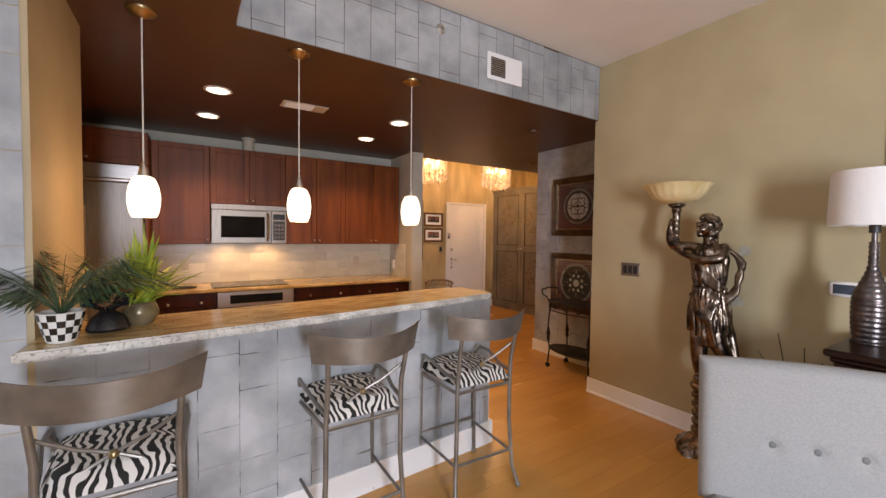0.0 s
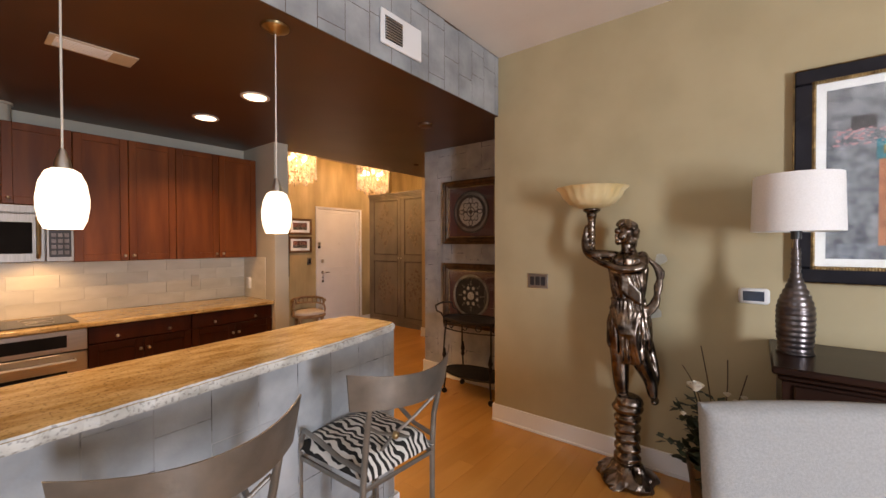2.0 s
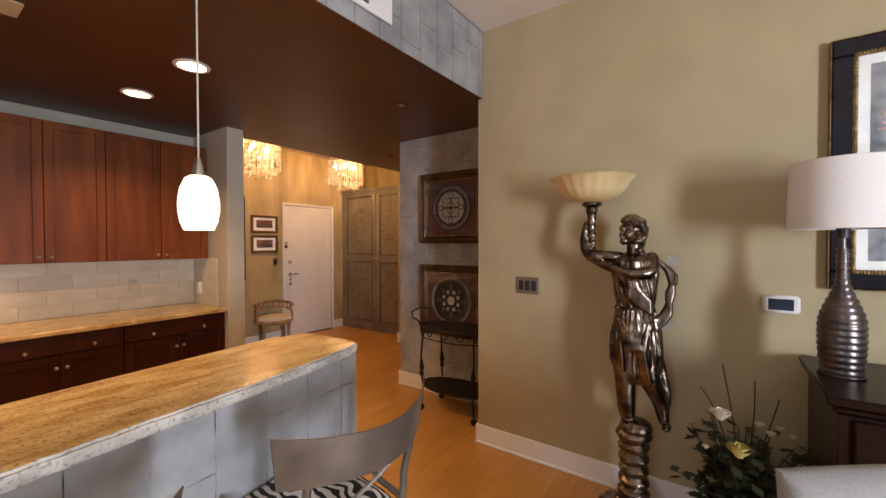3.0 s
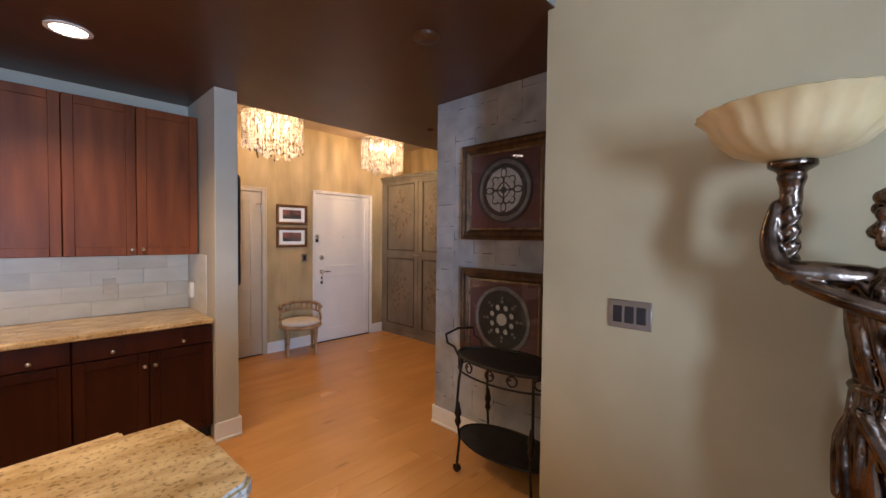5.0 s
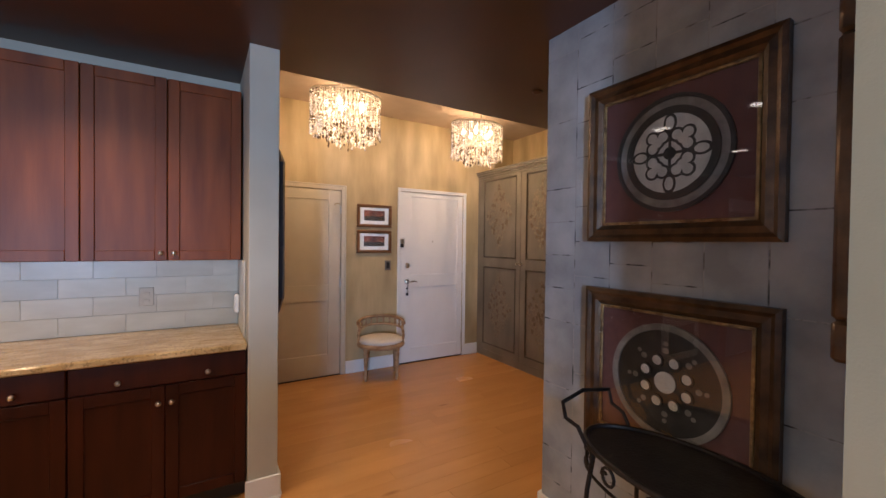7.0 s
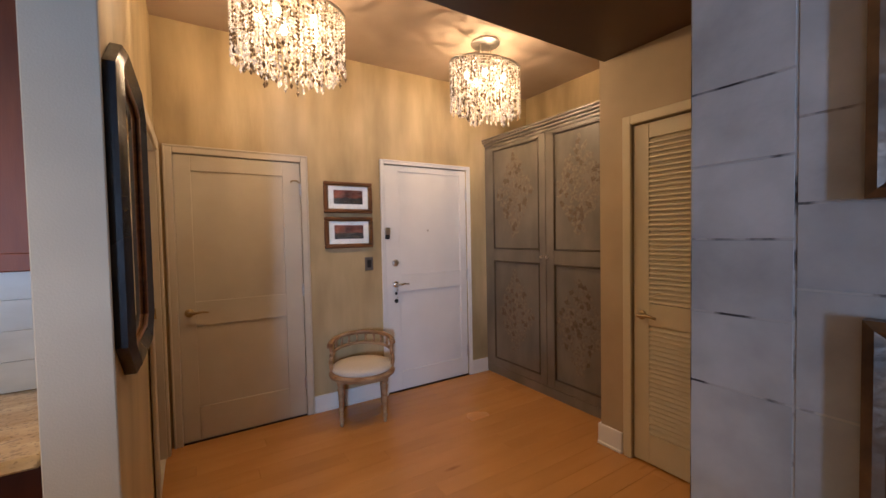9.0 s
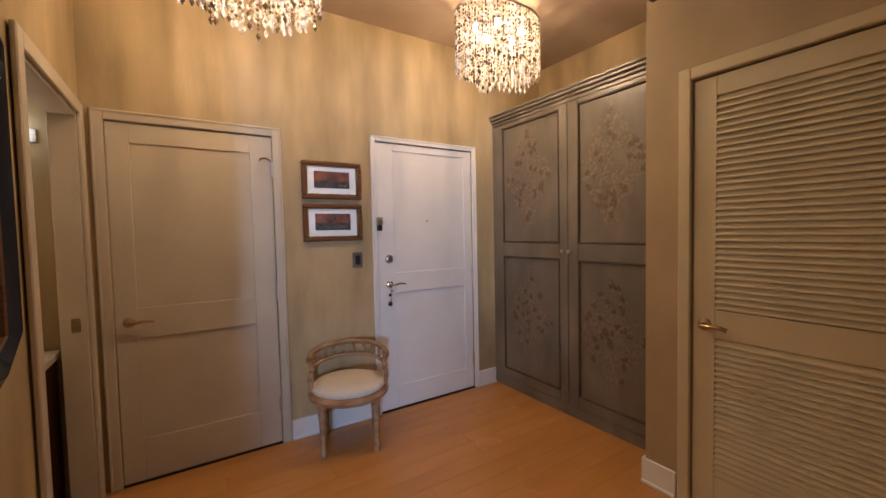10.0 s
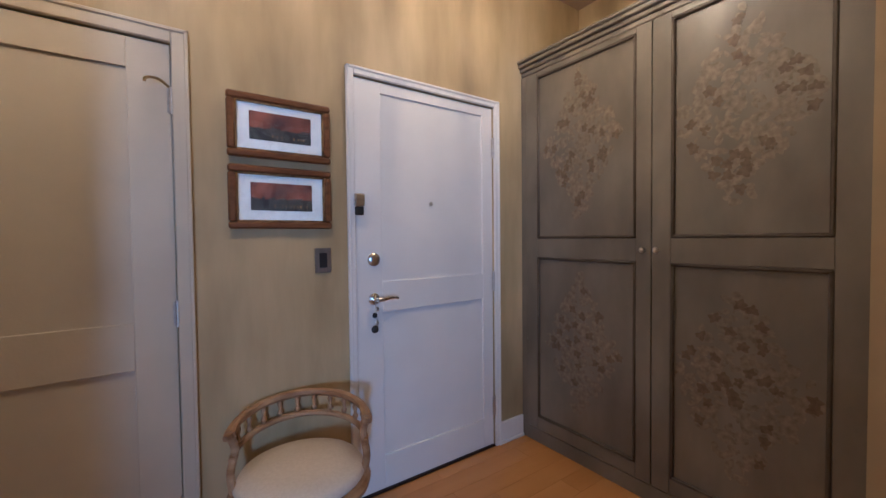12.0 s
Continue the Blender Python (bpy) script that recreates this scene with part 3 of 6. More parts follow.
# microwave
m = thing("microwave", (1.258, 5.12, 1.36), "stainless over-range microwave with a black window", "microwave")
part("body", G().box(0.862, 5.13, 1.362, 1.630, 5.48, 1.795, 0.004), M_DULLSTEEL, m, world=True)
part("vent_strip", G().box(0.862, 5.112, 1.735, 1.630, 5.13, 1.795, 0.004), M_DULLSTEEL, m, world=True)
d = part("door", G().box(0.864, 5.108, 1.365, 1.465, 5.13, 1.73, 0.005), M_DULLSTEEL, m, world=True)
part("window", G().box(0.955, 5.103, 1.43, 1.395, 5.109, 1.665, 0.004), M_DARKWINDOW, d, world=True)
# the handle's brass colour stands in for warm light reflected in polished metal
part("handle", G().tube([(1.425, 5.105, 1.40), (1.425, 5.07, 1.43), (1.425, 5.062, 1.55), (1.425, 5.07, 1.67), (1.425, 5.105, 1.70)], 0.014), M_BRASS, d, "polished handle, brass coloured for the warm light on it", world=True)
p = part("control_panel", G().box(1.468, 5.108, 1.365, 1.628, 5.13, 1.73, 0.004), M_DULLSTEEL, m, world=True)
part("keypad", G().box(1.485, 5.104, 1.40, 1.612, 5.109, 1.62, 0.003), M_BLACK, p, world=True)
part("display", G().box(1.485, 5.104, 1.635, 1.612, 5.109, 1.70, 0.003), M_LCD, p, world=True)
for r in range(4):
    for k in range(3):
        part("button", G().box(1.496 + k * 0.037, 5.101, 1.42 + r * 0.045, 1.524 + k * 0.037, 5.105, 1.45 + r * 0.045, 0.002), M_GUNMETAL, p, world=True)

solo("duct", G().lathe([(0.062, 2.416), (0.062, 2.55), (0.075, 2.552), (0.075, 2.574)], 1.25, 5.30), M_KITWALL, "pale painted round vent duct above the cabinets", "duct", (1.25, 5.3, 2.416))


def base_unit(x0, x1, label="dark cherry base cabinet with drawer and doors"):
    c = thing("base_cabinet", (x0, 4.86, 0), label, "cabinet", "kitchen base cabinets")
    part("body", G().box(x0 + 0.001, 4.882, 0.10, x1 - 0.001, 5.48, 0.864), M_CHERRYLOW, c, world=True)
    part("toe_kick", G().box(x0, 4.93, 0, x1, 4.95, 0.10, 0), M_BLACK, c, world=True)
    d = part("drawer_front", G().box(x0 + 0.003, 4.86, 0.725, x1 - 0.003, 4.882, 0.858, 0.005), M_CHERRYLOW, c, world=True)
    w = x1 - x0
    for q in (0.25, 0.75):
        knob(d, x0 + q * w, 4.86, 0.768)
    mid = (x0 + x1) / 2
    for a, b, kx in ((x0 + 0.003, mid - 0.0015, mid - 0.028), (mid + 0.0015, x1 - 0.003, mid + 0.028)):
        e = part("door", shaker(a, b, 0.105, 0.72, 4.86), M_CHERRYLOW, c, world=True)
        knob(e, kx, 4.86, 0.635)


base_unit(0.345, 0.90)
base_unit(1.66, 2.375)
base_unit(2.375, 3.138)

o = thing("oven", (1.28, 4.85, 0), "stainless built-in oven below the cooktop", "oven")
part("body", G().box(0.902, 4.87, 0.05, 1.658, 5.48, 0.862), M_BLACK, o, world=True)
p = part("control_panel", G().box(0.904, 4.845, 0.70, 1.656, 4.87, 0.86, 0.004), M_STEEL, o, world=True)
part("display", G().box(1.02, 4.841, 0.735, 1.54, 4.846, 0.825, 0.002), M_BLACKGLASS, p, world=True)
d = part("door", G().box(0.904, 4.845, 0.16, 1.656, 4.87, 0.69, 0.006), M_STEEL, o, world=True)
part("window", G().box(1.02, 4.841, 0.25, 1.54, 4.846, 0.56, 0.004), M_BLACKGLASS, d, world=True)
part("handle", G().tube([(0.98, 4.845, 0.635), (0.98, 4.80, 0.635), (1.58, 4.80, 0.635), (1.58, 4.845, 0.635)], 0.012), M_NICKEL, d, world=True)

g = G().box(0.345, 4.815, 0.866, 3.138, 5.478, 0.902, 0.008)
solo("worktop", g, M_GRANITE, "golden speckled granite kitchen worktop", "worktop", (1.7, 4.82, 0.866))
k = thing("cooktop", (1.24, 5.1, 0.903), "black glass cooktop set into the granite", "cooktop")
part("glass", G().box(0.86, 4.90, 0.902, 1.62, 5.36, 0.909, 0.003), M_BLACKGLASS, k, world=True)
for x, y, r in ((1.04, 5.02, 0.09), (1.04, 5.24, 0.07), (1.42, 5.02, 0.075), (1.42, 5.24, 0.095)):
    part("burner_ring", G().tube([(x + r * math.cos(a * 0.314), y + r * math.sin(a * 0.314), 0.9095) for a in range(20)], 0.0022, 5, True), M_STEEL, k, world=True)
solo("trivet", G().lathe([(0.07, 0.903), (0.085, 0.906), (0.085, 0.915), (0.05, 0.918)], 0.62, 5.05, sx=1.3), M_BLACKIRON, "dark oval trivet lying on the worktop", "trivet", (0.62, 5.05, 0.903))
splash = structure("backsplash", G().box(0.345, 5.47, 0.902, 3.14, 5.479, LOW, 0), M_GROUT, "pale marble tile backsplash")
structure("backsplash_return", G().box(3.132, 4.99, 0.902, 3.139, 5.47, LOW, 0), M_TILE)
for x, w, h in ((2.62, 0.075, 0.115), (0.62, 0.075, 0.115)):
    w_o = thing("wall_outlet", (x, 5.46, 1.06), "cream outlet plate on the tile backsplash", "outlet", "kitchen outlets")
    part("plate", G().box(x - w / 2, 5.454, 1.06, x + w / 2, 5.462, 1.06 + h, 0.003), M_CREAM, w_o, world=True)
    for z in (1.09, 1.135):
        part("socket", G().box(x - 0.016, 5.452, z - 0.012, x + 0.016, 5.455, z + 0.012, 0.002), M_CREAM, w_o, world=True)
s = thing("wall_box", (3.135, 5.2, 1.06), "small white plastic box on the wall end", "wall box")
part("cover", G().box(3.10, 5.29, 1.0, 3.131, 5.36, 1.125, 0.008), M_WHITEPLASTIC, s, world=True)

PLAN[0] = Matrix()

# ---- breakfast bar ----
FRONT = [(0.2, 1.995), (0.66, 2.046), (1.03, 2.094), (1.30, 2.132), (1.69, 2.192), (2.02, 2.235), (2.25, 2.281), (2.44, 2.325), (2.495, 2.345), (2.512, 2.372)]
BACK = [(2.505, 2.56), (2.482, 2.715), (2.374, 2.712), (2.372, 2.74), (1.76, 2.665), (1.30, 2.61), (0.62, 2.54), (0.211, 2.50)]
rim, rnd = [], random.Random(17)
for (x0, y0), (x1, y1) in zip(FRONT, FRONT[1:]):
    k = max(1, round((x1 - x0) / 0.03))
    rim += [(x0 + (x1 - x0) * i / k, y0 + (y1 - y0) * i / k + rnd.uniform(-0.004, 0.004), 1.046) for i in range(k)]
rim += [(*FRONT[-1], 1.046)] + [(x, y, 1.046) for x, y in BACK]
bm = bmesh.new()
face = bm.faces.new([bm.verts.new(p) for p in rim])
up = bmesh.ops.extrude_face_region(bm, geom=[face])["geom"]
bmesh.ops.translate(bm, verts=[e for e in up if isinstance(e, bmesh.types.BMVert)], vec=(0, 0, 0.038))
bmesh.ops.bevel(bm, geom=[e for e in bm.edges if abs(e.verts[0].co.z - e.verts[1].co.z) < 1e-4], offset=0.007, segments=2, affect="EDGES")
bmesh.ops.recalc_face_normals(bm, faces=bm.faces)
me = bpy.data.meshes.new("bar_counter")
bm.to_mesh(me)
bm.free()
me.materials.append(M_GRANITE)
me.materials.append(M_CHISELLED)
for q in me.polygons:
    q.material_index = 1 if abs(q.normal.z) < 0.9 else 0
tagged(new("bar_counter", me), "golden speckled granite bar counter with chiselled edge", "counter")


def bar_stool():
    """Local: the back along -y, the floor at 0."""
    s = thing("bar_stool", (0, 0, 0), "pewter metal bar stool with zebra print cushion", "stool", "stools along the bar")
    hw, hd, sh = 0.185, 0.195, 0.618
    part("seat_frame", G().tube([(-hw, -hd, sh), (hw, -hd, sh), (hw + 0.02, hd, sh), (-hw - 0.02, hd, sh)], 0.011, 8, True), M_IRON, s)
    g = G()
    vs, fs, n = [], [], 13
    for lay in (0, 1):
        for i in range(n):
            for j in range(n):
                u, v = -1 + 2 * i / (n - 1), -1 + 2 * j / (n - 1)
                e = (1 - u ** 6) * (1 - v ** 6)
                z = sh + 0.013 + (0.030 + 0.060 * e ** 0.55 + 0.006 * math.sin(5 * u + 2 * v) * e if lay else 0.004 - 0.0 * e)
                if e < 1e-6:
                    z = sh + 0.034
                vs.append((u * (hw + 0.014 + 0.018 * v), v * (hd + 0.022) + 0.008, z))
    for lay in (0, 1):
        for i in range(n - 1):
            for j in range(n - 1):
                q = [lay * n * n + a for a in (i * n + j, (i + 1) * n + j, (i + 1) * n + j + 1, i * n + j + 1)]
                fs.append(q if lay else q[::-1])
    g.add(vs, fs)
    part("cushion", g, M_ZEBRA, s, "black and white zebra print cushion", smooth=80)
    for sx in (-1, 1):
        pts = [(sx * (hw + 0.035), -hd - 0.05, 0.012), (sx * (hw + 0.015), -hd - 0.015, 0.12), (sx * hw, -hd, 0.4), (sx * hw, -hd, sh), (sx * (hw - 0.004), -hd - 0.012, 0.78), (sx * (hw + 0.006), -hd - 0.05, 0.955)]
        leg = part("leg", G().tube(pts, [0.014, 0.012, 0.012, 0.012, 0.012, 0.011], 10), M_IRON, s)
        part("foot", G().ball((sx * (hw + 0.035), -hd - 0.05, 0.016), (0.018, 0.018, 0.016)), M_IRON, leg)
        part("finial", G().ball((sx * (hw + 0.006), -hd - 0.051, 0.958), 0.014), M_IRON, leg)
        leg = part("leg", G().tube([(sx * (hw + 0.025), hd, 0.012), (sx * (hw + 0.02), hd, 0.3), (sx * (hw + 0.02), hd, sh), (sx * (hw + 0.02), hd - 0.01, 0.70)], 0.011, 10), M_IRON, s)
        part("foot", G().ball((sx * (hw + 0.025), hd, 0.014), (0.017, 0.017, 0.014)), M_IRON, leg)
        arm = [(sx * (hw + 0.02), hd - 0.01, 0.69), (sx * (hw + 0.028), hd - 0.05, 0.745), (sx * (hw + 0.03), 0.04, 0.74), (sx * (hw + 0.012), -0.08, 0.70), (sx * hw, -hd, 0.69)]
        part("armrest", G().tube(arm, 0.010, 8), M_IRON, s)
        part("stretcher", G().tube([(sx * (hw + 0.005), -hd - 0.005, 0.21), (sx * (hw + 0.02), hd, 0.21)], 0.008), M_IRON, s)
        brace = [(sx * hw, -hd - 0.01, 0.86), (sx * hw * 0.5, -hd + 0.02, 0.79), (0, -hd + 0.04, 0.745), (-sx * hw * 0.5, -hd + 0.03, 0.70), (-sx * hw, -hd, 0.655)]
        part("cross_brace", G().tube(brace, 0.007), M_IRON, s)
    part("stretcher", G().tube([(-hw - 0.02, hd, 0.24), (hw + 0.02, hd, 0.24)], 0.008), M_IRON, s)
    part("stretcher", G().tube([(-hw, -hd, 0.21), (hw, -hd, 0.21)], 0.008), M_IRON, s)
    part("brace_ball", G().ball((0, -hd + 0.03, 0.745), 0.016), M_BRASS, s, "small gold ball")
    vs, fs, n = [], [], 15
    for i in range(n):
        u = -1 + 2 * i / (n - 1)
        y = -hd - 0.13 + 0.115 * u * u
        dip = 0.025 * u * u
        for dy, dz in ((0, 0.925 + dip * 0.2), (0, 1.04 + dip), (0.006, 1.04 + dip), (0.006, 0.925 + dip * 0.2)):
            vs.append((u * (hw + 0.065 + (0.02 if dz > 0.95 else 0)), y + dy + (-0.012 if dz > 0.95 else 0), dz))
    for i in range(n - 1):
        for k in range(4):
            l = (k + 1) % 4
            fs.append((i * 4 + k, i * 4 + l, i * 4 + 4 + l, i * 4 + 4 + k))
    fs += [(0, 1, 2, 3), tuple((n - 1) * 4 + k for k in (3, 2, 1, 0))]
    part("backrest", G().add(vs, fs), M_IRON, s, "wide curved metal backrest band")
    return s


STOOLS = [(0.468, 2.015, 2), (1.375, 2.095, 1), (2.115, 2.12, -2)]
st = bar_stool()
st.matrix_world = pose(*STOOLS[0][:2], 0, 0, 0, STOOLS[0][2])
for x, y, a in STOOLS[1:]:
    copy_thing(st, pose(x, y, 0, 0, 0, a))


def blade(g, base, lean, length, width, droop, turn):
    """A strap leaf that rises and arches over."""
    ca, sa = math.cos(turn), math.sin(turn)
    vs, fs, n = [], [], 7
    for i in range(n):
        t = i / (n - 1)
        out = length * (lean * t)
        z = length * (t * (1 - lean * 0.5) - droop * t * t)
        w = width * (0.55 + t) * (1 - t) ** 0.7 * 1.15 + 0.0008
        p = Vector(base) + Vector((ca * out, sa * out, z))
        q = Vector((-sa, ca, 0)) * w
        vs += [p - q, p + Vector((0, 0, -w * 0.5)), p + q]
        if i:
            k = 3 * i
            fs += [(k - 3, k - 2, k + 1, k), (k - 2, k - 1, k + 2, k + 1)]
    g.add(vs, fs)


def potted(x, y, z, kind):
    rnd = random.Random(7 if kind == "check" else 11)
    if kind == "check":
        p = thing("potted_plant", (x, y, z), "dark feathery palm in a black and white checked pot", "plant", "plants on the bar")
        prof = [(0.038, 0), (0.044, 0.010), (0.062, 0.082), (0.067, 0.109), (0.064, 0.111), (0.058, 0.09)]
        pot = part("pot", G().lathe(prof, n=32), M_CHECKW, p)
        for row in range(4):
            z0, z1 = 0.010 + row * 0.0242, 0.0342 + row * 0.0242
            for k in range(16):
                if (k + row) % 2:
                    continue
                q = []
                for zz in (z0, z1):
                    r = 0.0442 + (zz - 0.010) * 0.2425 + 0.0012
                    for s in range(4):
                        t = 2 * math.pi * (k + s / 3) / 16
                        q.append((r * math.cos(t), r * math.sin(t), zz))
                part("check", G().add(q, [(s, s + 1, s + 5, s + 4) for s in range(3)]), M_CHECKB, pot)
        soil, count, mat_ = 0.095, 70, M_DARKLEAF
    else:
        p = thing("potted_plant", (x, y, z), "bright green spiky plant in a bronze glazed pot", "plant", "plants on the bar")
        prof = [(0.044, 0), (0.050, 0.008), (0.068, 0.042), (0.069, 0.062), (0.056, 0.092), (0.058, 0.098), (0.053, 0.098), (0.050, 0.085)]
        pot = part("pot", G().lathe(prof, n=32), M_CERAMIC, p)
        soil, count, mat_ = 0.085, 120, M_LEAF
    part("soil", G().lathe([(0.0, soil - 0.01), (0.060 if kind == "check" else 0.051, soil)], n=20), M_SOIL, p)
    if kind == "check":
        for k in range(28):
            turn, lean = rnd.uniform(0, 6.28), rnd.uniform(0.45, 1.0)
            length = rnd.uniform(0.25, 0.40)
            g, ca, sa = G(), math.cos(turn), math.sin(turn)
            pts = []
            for i in range(8):
                t = i / 7
                pts.append((ca * length * lean * t, sa * length * lean * t, soil + length * (t * 1.0 - (0.68 * lean) * t * t)))
            g.tube(pts, [0.0028 * (1 - 0.7 * i / 7) for i in range(8)], 5)
            for i in range(16):
                t = 0.25 + 0.75 * i / 15
                a = pts[min(6, int(t * 7))]
                b = pts[min(7, int(t * 7) + 1)]
                q = Vector(a).lerp(Vector(b), t * 7 - int(t * 7) if t < 1 else 1)
                for side in (-1, 1):
                    tip = q + Vector((ca * 0.075 - sa * side * 0.065, sa * 0.075 + ca * side * 0.065, -0.01 - 0.045 * rnd.random()))
                    w = Vector((ca, sa, 0)) * 0.007
                    mid = q.lerp(tip, 0.5)
                    g.add([q, mid + w, tip, mid - w + Vector((0, 0, 0.002))], [(0, 1, 2, 3)])
            part("frond", g, mat_, p)
    else:
        for k in range(count):
            g = G()
            blade(g, (rnd.uniform(-0.03, 0.03), rnd.uniform(-0.03, 0.03), soil - 0.005), rnd.uniform(0.06, 0.78), rnd.uniform(0.22, 0.44), rnd.uniform(0.007, 0.014), rnd.uniform(0.0, 0.55), rnd.uniform(0, 6.28))
            part("leaf", g, mat_, p)
    return p


potted(0.298, 2.115, 1.085, "check")
potted(0.508, 2.33, 1.085, "spiky")
# dark tin bouquet between the pots
b = thing("ornament", (0.41, 2.25, 1.085), "dark blue and red metal flower ornament", "ornament")
rnd = random.Random(5)
part("base", G().lathe([(0.05, 0), (0.055, 0.01), (0.045, 0.05), (0.02, 0.08)], sx=1.3), M_BLACKIRON, b)
for k in range(14):
    a, l = rnd.uniform(0, 6.28), rnd.uniform(0.05, 0.15)
    tip = (0.07 * math.cos(a), 0.07 * math.sin(a), 0.05 + l)
    st_ = part("stem", G().tube([(0, 0, 0.05), (tip[0] * 0.4, tip[1] * 0.4, 0.05 + l * 0.6), tip], 0.004, 6), M_BLACKIRON, b)
    part("petal", G().ball(tip, (0.028, 0.022, 0.010), 8), (M_LCD, M_TERRACOTTA, M_BLACKFRAME)[k % 3], st_)


def pendant(x, y):
    p = thing("pendant_lamp", (x, y, 1.555), "opal glass pendant lamp, lit, on a thin cord", "lamp", "pendants over the bar")
    part("canopy", G().lathe([(0.066, SOFFIT - 1.556), (0.064, SOFFIT - 1.567), (0.03, SOFFIT - 1.585), (0.012, SOFFIT - 1.593)]), M_BRASS, p, "brushed brass ceiling canopy")
    part("cord", G().cyl((0, 0, 0.27), (0, 0, SOFFIT - 1.585), 0.0035, n=8), M_CORD, p)
    part("socket", G().lathe([(0.026, 0.205), (0.020, 0.24), (0.008, 0.275)]), M_NICKEL, p)
    part("shade", G().lathe([(0.050, 0.004), (0.062, 0.032), (0.069, 0.075), (0.0695, 0.11), (0.062, 0.16), (0.046, 0.198), (0.03, 0.208)], close=False), M_PENDANT, p, "glowing white opal glass shade").visible_shadow = False


for x, y in PENDANTS:
    pendant(x, y)


def downlight(x, y):
    d = thing("downlight", (x, y, SOFFIT - 0.006), "round recessed ceiling light, lit", "ceiling light", "kitchen downlights")
    part("trim_ring", G().lathe([(0.098, 0.005), (0.098, 0.0), (0.078, -0.002), (0.074, 0.005)], close=False), M_WHITE, d)
    part("lens", G().lathe([(0.0005, 0.002), (0.076, 0.002)], close=False), M_CANLENS, d).visible_shadow = False


for x, y in CANS:
    downlight(x, y)

v = thing("ceiling_vent", (1.53, 3.70, SOFFIT), "white slatted register in the brown ceiling", "vent")
part("frame", G().box(1.345, 3.625, SOFFIT - 0.008, 1.715, 3.80, SOFFIT - 0.001, 0.003), M_CREAM, v, world=True)
for k in range(6):
    part("slat", G().box(1.37, 3.645 + k * 0.023, SOFFIT - 0.013, 1.60, 3.657 + k * 0.023, SOFFIT - 0.007, 0.002), M_WHITE, v, world=True)
v = thing("wall_vent", (2.755, 2.54, 2.67), "white metal air register on the beam", "vent")
part("frame", G().box(2.58, 2.535, 2.67, 2.93, 2.549, 2.872, 0.004), M_WHITE, v, world=True)
# no hole is cut: a black plate paints the shade behind the slats
part("opening", G().box(2.612, 2.532, 2.70, 2.752, 2.536, 2.835, 0), M_BLACK, v, world=True)
for k in range(8):
    part("slat", G().box(2.612, 2.526, 2.706 + k * 0.016, 2.752, 2.533, 2.713 + k * 0.016, 0.001), M_STEEL, v, world=True)
s = thing("sprinkler", (2.172, 2.54, 2.915), "small round sprinkler on the beam", "sprinkler")
part("plate", G().lathe([(0.034, 0), (0.034, 0.006), (0.02, 0.012)]).moved(pose(2.172, 2.551, 2.915, 90)), M_STEEL, s, world=True)
part("nozzle", G().cyl((2.172, 2.54, 2.915), (2.172, 2.50, 2.915), 0.010), M_NICKEL, s, world=True)
s = thing("smoke_detector", (3.70, 3.17, SOFFIT - 0.03), "brown round smoke detector on the ceiling", "smoke detector")
part("cover", G().lathe([(0.05, 0), (0.066, 0.012), (0.068, 0.029)]), M_BROWN, s)
s = thing("sprinkler", (4.99, 4.46, SOFFIT - 0.02), "small concealed sprinkler cap in the ceiling", "sprinkler")
part("cap", G().lathe([(0.02, 0.0), (0.036, 0.012), (0.036, 0.019)]), M_BROWN, s)


# ---- niche: framed reliefs and the iron cart ----
M_FIELD = mat("pale_grey_relief", (0.36, 0.35, 0.33), (0.50, 0.49, 0.46), 18, 0.55, bump=0.3)


